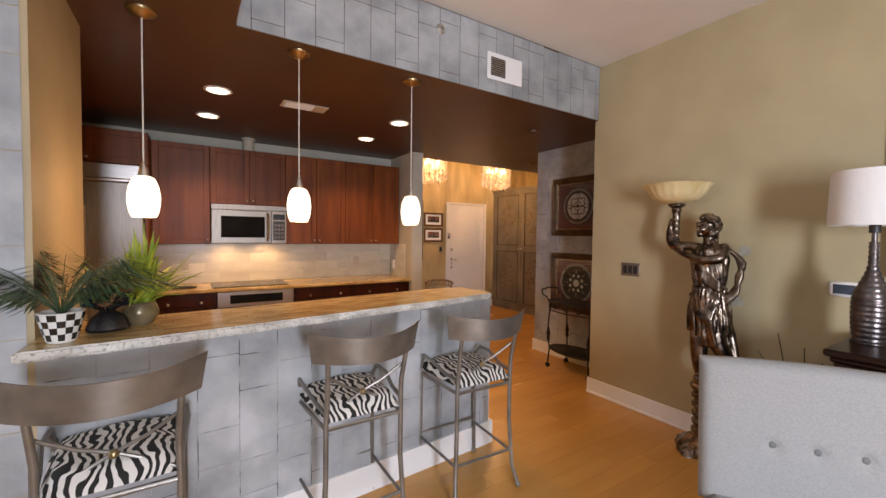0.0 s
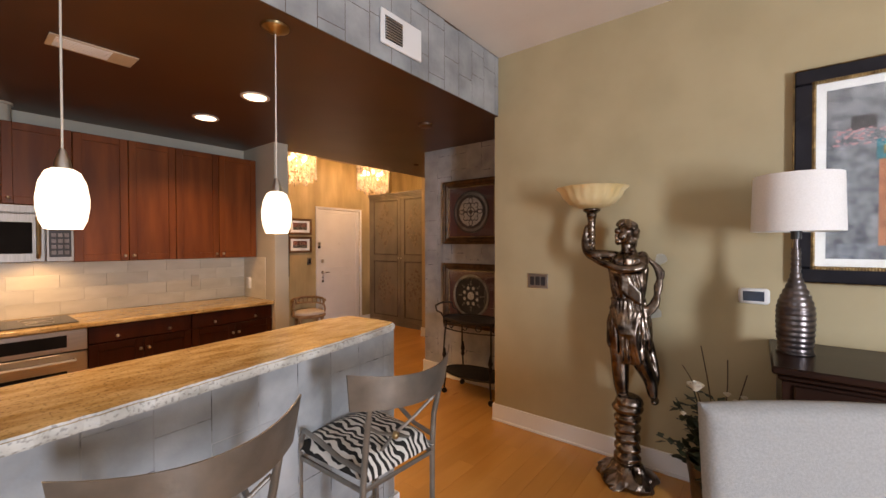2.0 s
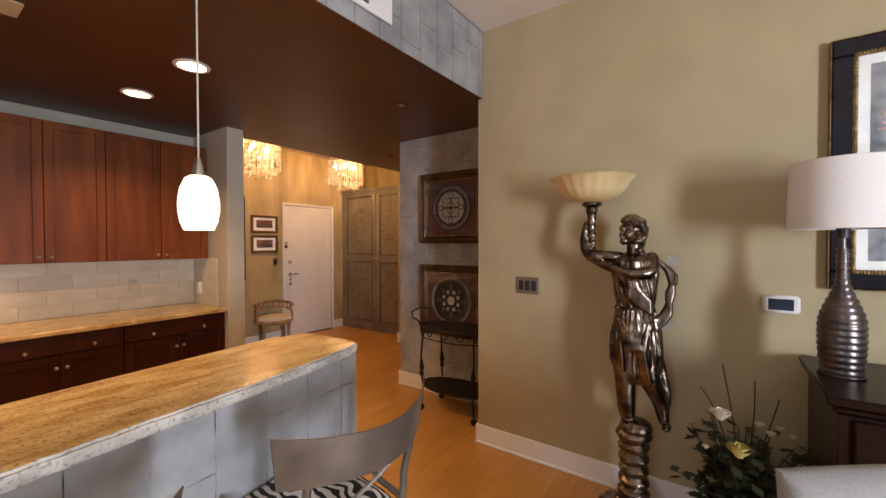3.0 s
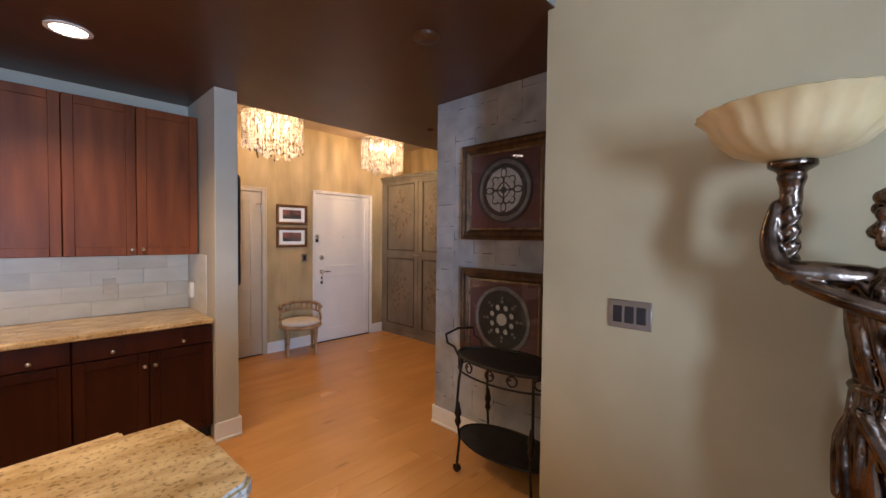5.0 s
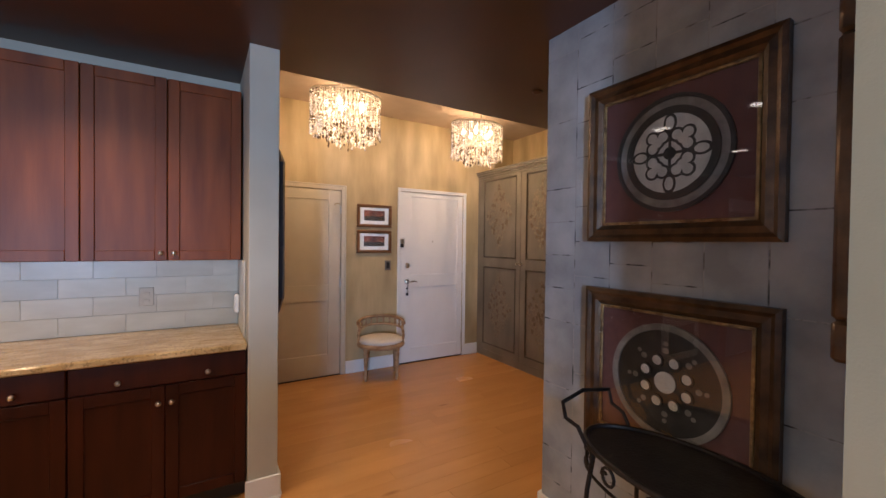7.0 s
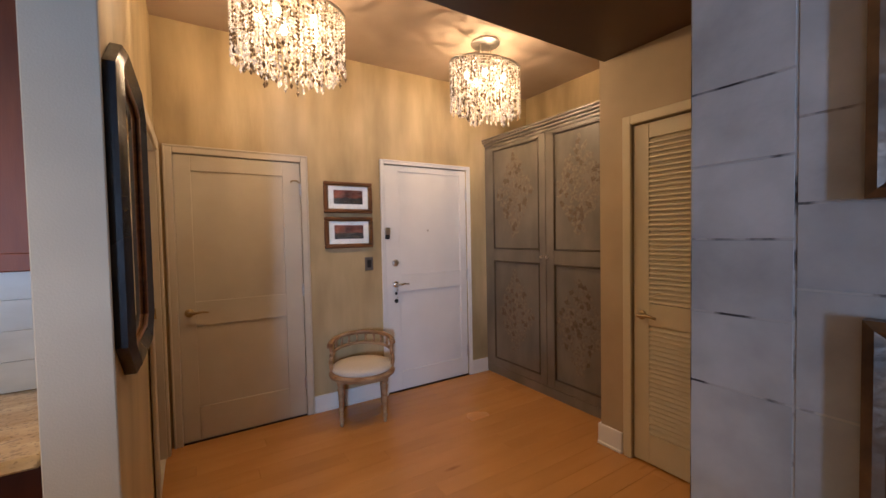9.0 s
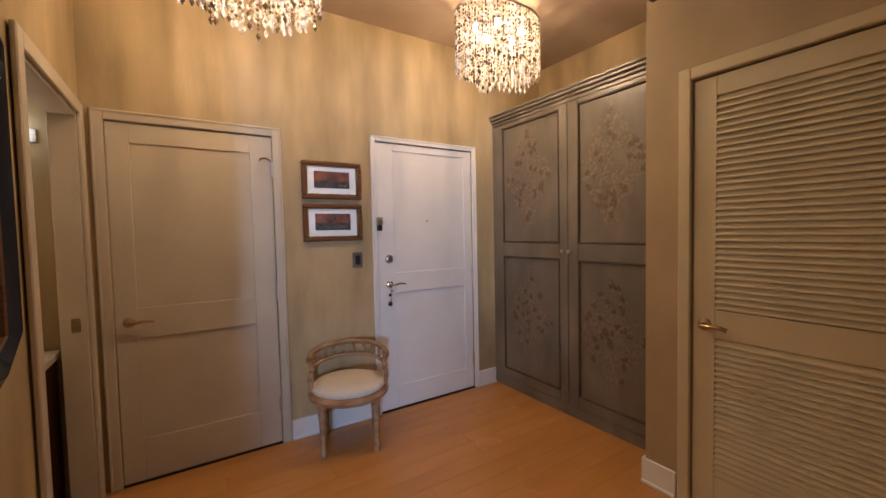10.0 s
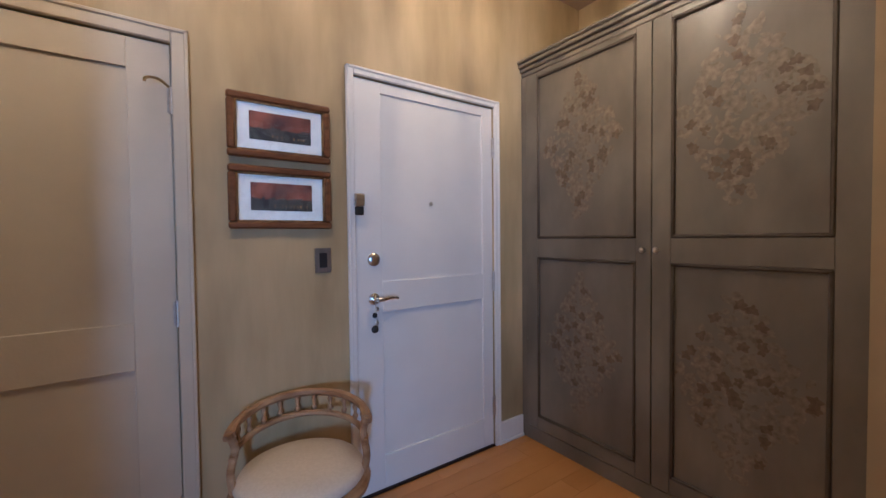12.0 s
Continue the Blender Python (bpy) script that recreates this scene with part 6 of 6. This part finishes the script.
# wardrobe
WX = 6.09
wd = thing("wardrobe", (6.35, 6.0, 0), "glazed taupe built-in wardrobe with floral stencils", "wardrobe")
part("body", G().box(WX + 0.024, 5.19, 0.0, 6.69, 6.797, 2.35, 0.003), M_WARDROBE, wd, world=True)
part("plinth", G().box(WX + 0.004, 5.19, 0.0, WX + 0.024, 6.797, 0.085, 0.003), M_WARDROBE, wd, world=True)
for a, b, c, d in ((2.335, 2.365, 0.0, 0.02), (2.365, 2.39, -0.012, 0.02), (2.39, 2.415, -0.03, 0.02), (2.415, 2.435, -0.04, 0.02)):
    part("cornice", G().box(WX + c, 5.19, a, 6.69, 6.797, b, 0.006), M_WARDROBE, wd, world=True)
part("stile", G().box(WX + 0.003, 6.752, 0.085, WX + 0.024, 6.797, 2.335, 0.002), M_WARDROBE, wd, world=True)


def leaf(g, y, z, r, a, asp=0.42, lift=0.0011):
    n = 10
    out = []
    for k in range(n):
        t = 6.2832 * k / n
        u, v_ = r * math.cos(t), r * asp * math.sin(t) * (1.2 - 0.5 * math.cos(t))
        out.append((WX + 0.0108, y + u * math.cos(a) - v_ * math.sin(a), z + u * math.sin(a) + v_ * math.cos(a)))
    g.prism(out, (-lift, 0, 0))


def stencil(parent, yc, zc, hw, hh, seed):
    """A faded diamond of sprigs and blossoms painted on a panel."""
    rnd = random.Random(seed)
    stems, blooms = G(), G()
    for k in range(620):
        u, v_ = rnd.uniform(-1, 1), rnd.uniform(-1, 1)
        if abs(u) + abs(v_) > 1.0 + 0.05 * math.sin(9 * u + 7 * v_) or rnd.random() < 0.10:
            continue
        leaf(stems, yc + u * hw, zc + v_ * hh, rnd.uniform(0.012, 0.034), rnd.uniform(0, 6.28), rnd.uniform(0.3, 0.6), rnd.uniform(0.0008, 0.0013))
    for k in range(64):
        u, v_ = rnd.uniform(-1, 1), rnd.uniform(-1, 1)
        if abs(u) + abs(v_) > 0.97:
            continue
        for p in range(5):
            a = 6.2832 * p / 5 + rnd.random()
            leaf(blooms, yc + u * hw + 0.013 * math.cos(a), zc + v_ * hh + 0.013 * math.sin(a), rnd.uniform(0.008, 0.017), a, 0.6, rnd.uniform(0.0015, 0.0019))
    part("stencil_leaves", stems, M_STENCIL, parent, "faded tan floral stencil", world=True, smooth=0, kind="stuff")
    part("stencil_blossoms", blooms, M_STENCIL2, parent, "brown stencilled blossoms", world=True, smooth=0, kind="stuff")


M_STENCIL2 = mat("brown_floral_stencil", (0.115, 0.085, 0.058), (0.18, 0.14, 0.10), 40, 0.55, bump=0.1, coarse=0.2)
for n, (y0, y1) in enumerate(((5.952, 6.75), (5.20, 5.947))):
    p0, p1 = y0 + (0.075 if n == 0 else 0.11), y1 - 0.085
    dr = part("door", G().box(WX + 0.0105, y0, 0.09, WX + 0.022, y1, 2.333, 0.001), M_WARDROBE, wd, world=True)
    for a, b in ((y0, p0), (p1, y1)):
        part("stile", G().box(WX, a, 0.09, WX + 0.011, b, 2.333, 0.002), M_WARDROBE, dr, world=True)
    for a, b in ((0.09, 0.165), (1.185, 1.30), (2.305, 2.333)):
        part("rail", G().box(WX, p0, a, WX + 0.011, p1, b, 0.002), M_WARDROBE, dr, world=True)
    for a, b in ((0.165, 1.185), (1.30, 2.305)):
        mo = G()
        for q in ((p0, a, p1, a + 0.016), (p0, b - 0.016, p1, b), (p0, a, p0 + 0.016, b), (p1 - 0.016, a, p1, b)):
            mo.box(WX - 0.004, q[0], q[1], WX + 0.012, q[2], q[3], 0.005)
        part("moulding", mo, M_WARDDARK, dr, "dark glazed moulding", world=True)
        stencil(dr, (p0 + p1) / 2 + 0.01, (a + b) / 2 + (0.03 if a > 1 else 0.0), 0.255 if n == 0 else 0.275, 0.43, 31 + n * 7 + int(a * 10))
    kn = part("knob", G().cyl((WX, y0 + 0.03 if n == 0 else y1 - 0.03, 1.243), (WX - 0.016, y0 + 0.03 if n == 0 else y1 - 0.03, 1.243), 0.006, n=8).ball((WX - 0.026, y0 + 0.03 if n == 0 else y1 - 0.03, 1.243), 0.015, 8), M_NICKEL, dr, "faceted crystal knob", world=True)

# louvred closet door, facing -x
ld = thing("door_3", (5.80, 4.54, 0), "yellow cream louvred closet door, closed", "door", "", "structure")
LX, L0, L1 = 5.808, 4.124, 4.951
part("stile", G().box(LX, L0, 0.012, LX + 0.036, L0 + 0.10, 2.105), M_YELLOWCREAM, ld, world=True)
part("stile", G().box(LX, L1 - 0.10, 0.012, LX + 0.036, L1, 2.105), M_YELLOWCREAM, ld, world=True)
for a, b in ((0.012, 0.20), (0.875, 1.01), (2.015, 2.105)):
    part("rail", G().box(LX, L0 + 0.10, a, LX + 0.036, L1 - 0.10, b), M_YELLOWCREAM, ld, world=True)
part("backing", G().box(LX + 0.034, L0 + 0.09, 0.19, LX + 0.038, L1 - 0.09, 2.03, 0), M_YELLOWCREAM, ld, world=True)
slat = G().add([(-0.004, -0.316, -0.008), (0.028, -0.316, 0.034), (0.028, -0.316, 0.042), (-0.004, -0.316, 0.0), (-0.004, 0.316, -0.008), (0.028, 0.316, 0.034), (0.028, 0.316, 0.042), (-0.004, 0.316, 0.0)],
               [(0, 1, 2, 3), (7, 6, 5, 4), (0, 4, 5, 1), (1, 5, 6, 2), (2, 6, 7, 3), (3, 7, 4, 0)]).mesh("slat", M_YELLOWCREAM, 0)
for z0, z1 in ((0.205, 0.87), (1.015, 2.01)):
    n = round((z1 - z0) / 0.0292)
    for k in range(n):
        s = new("slat", slat)
        s.parent = ld
        s.matrix_basis = ROOT[ld].inverted() @ PLAN[0] @ pose(LX + 0.004, (L0 + L1) / 2, z0 + 0.008 + (z1 - z0) * k / n)
        ROOT[s] = ROOT[ld]
hp_ = part("door_handle", G().lathe([(0.03, 0), (0.03, 0.006), (0.022, 0.012), (0.011, 0.016), (0.011, 0.05)], n=20).moved(pose(LX, 4.895, 0.935, 0, -90)), M_BRASS, ld, world=True)
part("lever", G().tube(smooth_path([(LX - 0.05, 4.895, 0.935), (LX - 0.052, 4.865, 0.937), (LX - 0.05, 4.82, 0.938), (LX - 0.045, 4.785, 0.93)], 4), 0.010, 10), M_BRASS, hp_, world=True)
g = G()
for a, b, c, d in ((4.065, 4.12, 0, 2.17), (4.955, 5.01, 0, 2.17), (4.12, 4.955, 2.115, 2.17)):
    g.box(5.782, a, c, 5.80, b, d, 0.004)
structure("trim_3", g, M_YELLOWCREAM)

# cased opening on the side wall beyond the mirror
g = G().box(3.272, 6.68, 0, 3.290, 6.745, 2.11, 0.004).box(3.272, 5.85, 2.045, 3.290, 6.68, 2.11, 0.004).box(3.272, 5.785, 0, 3.290, 5.85, 2.11, 0.004)
structure("trim_4", g, M_CREAM)
structure("jamb", G().box(3.165, 6.662, 0, 3.272, 6.682, 2.05, 0.002).box(3.165, 5.848, 0, 3.272, 5.868, 2.05, 0.002).box(3.165, 5.868, 2.03, 3.272, 6.662, 2.05, 0.002), M_CREAM)
# small lit washroom beyond the opening
structure("wall_washroom", G().box(2.0, 6.80, 0, 3.0, 6.9, 2.5, 0).box(1.9, 5.7, 0, 2.0, 6.9, 2.5, 0).box(2.0, 5.7, 0, 3.17, 5.78, 2.5, 0), M_YELLOWCREAM, "pale yellow washroom wall")
structure("ceiling_washroom", G().box(1.9, 5.7, 2.5, 3.17, 6.9, 2.6, 0), M_FOYCEIL)
structure("floor_washroom", G().box(1.9, 5.7, -0.05, 3.262, 6.8, 0.002, 0), M_TILE, "pale tiled washroom floor")
v4 = thing("vanity", (2.72, 6.6, 0), "dark wood vanity with pale stone top", "vanity")
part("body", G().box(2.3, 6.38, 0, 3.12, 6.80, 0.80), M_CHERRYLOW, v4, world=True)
part("stone_top", G().box(2.28, 6.36, 0.80, 3.14, 6.80, 0.835, 0.004), M_TILE, v4, world=True)
solo("folded_towel", G().box(2.78, 6.45, 0.836, 3.08, 6.68, 0.90, 0.02), M_OFFWHITE, "folded white towel on the vanity", "towel", (2.93, 6.56, 0.836))
tr = thing("towel_ring", (2.9, 6.79, 1.15), "white hand towel on a metal rail", "towel rail")
part("rail", G().cyl((2.72, 6.755, 1.16), (3.08, 6.755, 1.16), 0.008, n=10).box(2.73, 6.755, 1.15, 2.75, 6.80, 1.17).box(3.05, 6.755, 1.15, 3.07, 6.80, 1.17), M_STEEL, tr, world=True)
part("towel", G().box(2.78, 6.735, 1.02, 3.02, 6.775, 1.175, 0.015), M_OFFWHITE, tr, world=True)
vl = thing("wall_light", (2.85, 6.79, 1.95), "lit frosted glass washroom wall light", "lamp")
part("backplate", G().box(2.6, 6.785, 1.90, 3.1, 6.80, 1.97), M_STEEL, vl, world=True)
for k in range(3):
    part("shade", G().lathe([(0.035, 1.88), (0.06, 2.0), (0.062, 2.05), (0.03, 2.06)], 2.68 + 0.17 * k, 6.71, 16), M_PENDANT, vl, world=True)
solo("latch_plate", G().box(3.21, 6.657, 0.94, 3.245, 6.6625, 1.01, 0.002), M_BRASS, "small brass latch plate on the jamb", "latch", (3.23, 6.66, 0.94))

# tall mirror on the side wall
mr = thing("wall_mirror", (3.29, 5.22, 1.03), "black framed wall mirror with clipped corners", "mirror")
MX, m0, m1, z0, z1 = 3.267, 4.90, 5.605, 1.03, 2.06


def shape(k):
    return [(m0 + k, z0 + 0.12), (m0 + 0.16, z0 + k), (m1 - 0.16, z0 + k), (m1 - k, z0 + 0.12), (m1 - k, z1 - 0.11), (m1 - 0.16, z1 - k), (m0 + 0.16, z1 - k), (m0 + k, z1 - 0.11)]


n = 8
ring3 = [(MX, y, z) for y, z in shape(0)] + [(MX + 0.03, y, z) for y, z in shape(0.0)] + [(MX + 0.046, y, z) for y, z in shape(0.03)] + [(MX + 0.016, y, z) for y, z in shape(0.085)]
part("frame", G().add(ring3, [(j * n + k, j * n + (k + 1) % n, (j + 1) * n + (k + 1) % n, (j + 1) * n + k) for j in range(3) for k in range(n)]), M_BLACKFRAME, mr, "black lacquered moulded frame", world=True)
part("inner_bead", G().tube([(MX + 0.022, y, z) for y, z in shape(0.08)], 0.008, 6, True), M_WALNUT, mr, world=True)
part("mirror_glass", G().add([(MX + 0.015, y, z) for y, z in shape(0.083)], [tuple(range(n))]), M_MIRROR, mr, world=True)


PLAN[0] = Matrix()


def chandelier(x, y, seed):
    rnd = random.Random(seed)
    c = thing("chandelier", (x, y, 2.3), "oval crystal strand chandelier, lit", "chandelier", "foyer chandeliers")
    RXc, RYc, zt = 0.31, 0.20, 0.475
    part("canopy", G().lathe([(0.115, FOYER_CEIL - 2.302), (0.115, FOYER_CEIL - 2.315), (0.10, FOYER_CEIL - 2.322), (0.02, FOYER_CEIL - 2.325)], n=32), M_STEEL, c)
    for sx in (-1, 1):
        part("rod", G().cyl((sx * 0.05, 0, FOYER_CEIL - 2.32), (sx * 0.05, 0, zt), 0.005, n=8), M_STEEL, c)
    ring_ = [(RXc * math.cos(6.2832 * k / 40), RYc * math.sin(6.2832 * k / 40), zt) for k in range(40)]
    part("frame_ring", G().tube(ring_, 0.008, 8, True), M_STEEL, c)
    for k in range(5):
        a = math.pi * (k + 1) / 6
        xx = RXc * math.cos(a)
        part("frame_bar", G().cyl((xx, -RYc * math.sin(a), zt), (xx, RYc * math.sin(a), zt), 0.004, n=6), M_STEEL, c)
    part("frame_bar", G().cyl((-RXc, 0, zt), (RXc, 0, zt), 0.005, n=6), M_STEEL, c)
    for layer in (0.8, 0.55):
        part("frame_ring", G().tube([(q[0] * layer, q[1] * layer, zt) for q in ring_], 0.005, 6, True), M_STEEL, c)
    for k in range(12):
        a = math.pi * (k + 0.5) / 6
        part("spoke", G().cyl((0.05 * math.cos(a), 0.05 * math.sin(a), zt + 0.004), (RXc * math.cos(a), RYc * math.sin(a), zt + 0.004), 0.004, n=6), M_STEEL, c)

    def bead_(g, p, r, h):
        g.add([(p[0] + r, p[1], p[2]), (p[0], p[1] + r, p[2]), (p[0] - r, p[1], p[2]), (p[0], p[1] - r, p[2]), (p[0], p[1], p[2] + h), (p[0], p[1], p[2] - h)],
              [(0, 1, 4), (1, 2, 4), (2, 3, 4), (3, 0, 4), (1, 0, 5), (2, 1, 5), (3, 2, 5), (0, 3, 5)])

    for layer, count, drop in ((1.0, 72, 0.30), (0.8, 52, 0.34), (0.55, 30, 0.38)):
        for k in range(count):
            a = 6.2832 * k / count
            px, py = RXc * layer * math.cos(a), RYc * layer * math.sin(a)
            z, end = zt - 0.004, zt - drop + rnd.uniform(-0.035, 0.05)
            dark, smoky = (0.65 if k % 3 == 0 else 0.25), []
            strand = G()
            strand.v.append((px, py, z))
            while z > end - 0.03:
                last = z <= end
                h, r = (0.022, 0.011) if last else (rnd.uniform(0.0095, 0.013), rnd.uniform(0.007, 0.009))
                n = len(strand.v)
                strand.v += [(px + r, py, z - h), (px, py + r, z - h), (px - r, py, z - h), (px, py - r, z - h), (px, py, z - 2 * h)]
                for q in range(4):
                    strand.f += [(n + q, n + (q + 1) % 4, n - 1), (n + (q + 1) % 4, n + q, n + 4)]
                smoky += [1 if rnd.random() < dark else 0] * 8
                z -= 2 * h
                if last:
                    break
            ob = part("crystal_strand", strand, M_CRYSTAL, c, smooth=0)
            ob.visible_shadow = k % 4 == 0
            ob.data.materials.append(M_SMOKECRYSTAL)
            ob.data.polygons.foreach_set("material_index", smoky)
    for k in range(5):
        a = 6.2832 * k / 5 + 0.4
        bx, by = 0.17 * math.cos(a), 0.11 * math.sin(a)
        part("candle_socket", G().cyl((bx, by, zt), (bx, by, zt - 0.05), 0.012, n=10), M_STEEL, c)
        part("bulb", G().ball((bx, by, zt - 0.085), (0.02, 0.02, 0.034), 10), M_BULB, c).visible_shadow = False


for n, (x, y) in enumerate(CHANDELIERS):
    chandelier(x, y, 40 + n)

# ---- pieces of floors and walls ----
rnd = random.Random(2)
fl_ob = bpy.data.objects["floor"]
far = G()
shared = {}
PW = 0.127
y = -2.5
while y < 6.8:
    y1 = min(y + PW, 6.84)
    x = -2.6 - rnd.uniform(0, 1.5)
    while x < 6.7:
        ln = rnd.choice((1.2, 1.5, 1.8, 2.1))
        a, b = max(x, -2.6), min(x + ln, 6.7)
        if b - a > 0.03:
            if y > 0.6 and b > 0.6:
                key = (round(b - a, 3), round(y1 - y, 3))
                if key not in shared:
                    shared[key] = G().box(0.0003, 0.0003, -0.012, b - a - 0.0003, y1 - y - 0.0003, 0, 0.0008).mesh("plank", M_FLOOR, 0)
                ob = new("plank", shared[key])
                ob.parent = fl_ob
                ob.matrix_basis = pose(a, y, 0)
            else:
                far.box(a + 0.0006, y + 0.0006, -0.012, b - 0.0006, y1 - 0.0006, 0, 0.0012)
        x += ln
    y += PW
ob = part("planks", far, M_FLOOR, fl_ob, "maple planks", smooth=0, kind="stuff")

shared = {}
th, tw = 0.1125, 0.31
for r in range(4):
    x = 0.347 - (tw / 2 if r % 2 else 0)
    while x < 3.13:
        a, b = max(x, 0.347), min(x + tw, 3.13)
        if b - a > 0.02:
            key = round(b - a, 3)
            if key not in shared:
                shared[key] = G().box(0.0007, -0.008, 0.0007, b - a - 0.0007, 0, th - 0.0007, 0.0007).mesh("tile", M_TILE, 0)
            ob = new("tile", shared[key])
            ob.parent = splash
            ob.matrix_basis = pose(a, 5.4695, 0.903 + r * th)
        x += tw

slope = math.degrees(math.atan2(0.165, 2.308))
blocks(bar, lambda u, v: pose(0.208 + u * math.cos(radians(slope)), 2.195 + u * math.sin(radians(slope)), v, 0, 0, slope), 0.0, 2.297, 0.0, 1.044)
blocks(bar, lambda u, v: pose(2.501, 2.362 + u, v, 0, 0, 90), 0.0, 0.165, 0.0, 1.044)
blocks(bpy.data.objects["column"], lambda u, v: pose(u, 2.195, v), -0.9, 0.210, 0.0, CEIL, shift=0.1)
blocks(bpy.data.objects["beam"], lambda u, v: pose(u, 2.555, v), 0.91, 3.924, SOFFIT + 0.002, CEIL, shift=0.1)
blocks(bpy.data.objects["wall_niche"], lambda u, v: pose(4.5295, 3.905 - u, v, 0, 0, -90), 0.0, 1.316, 0.0, SOFFIT, wide=0.198, seed=4, gap=0.0026)
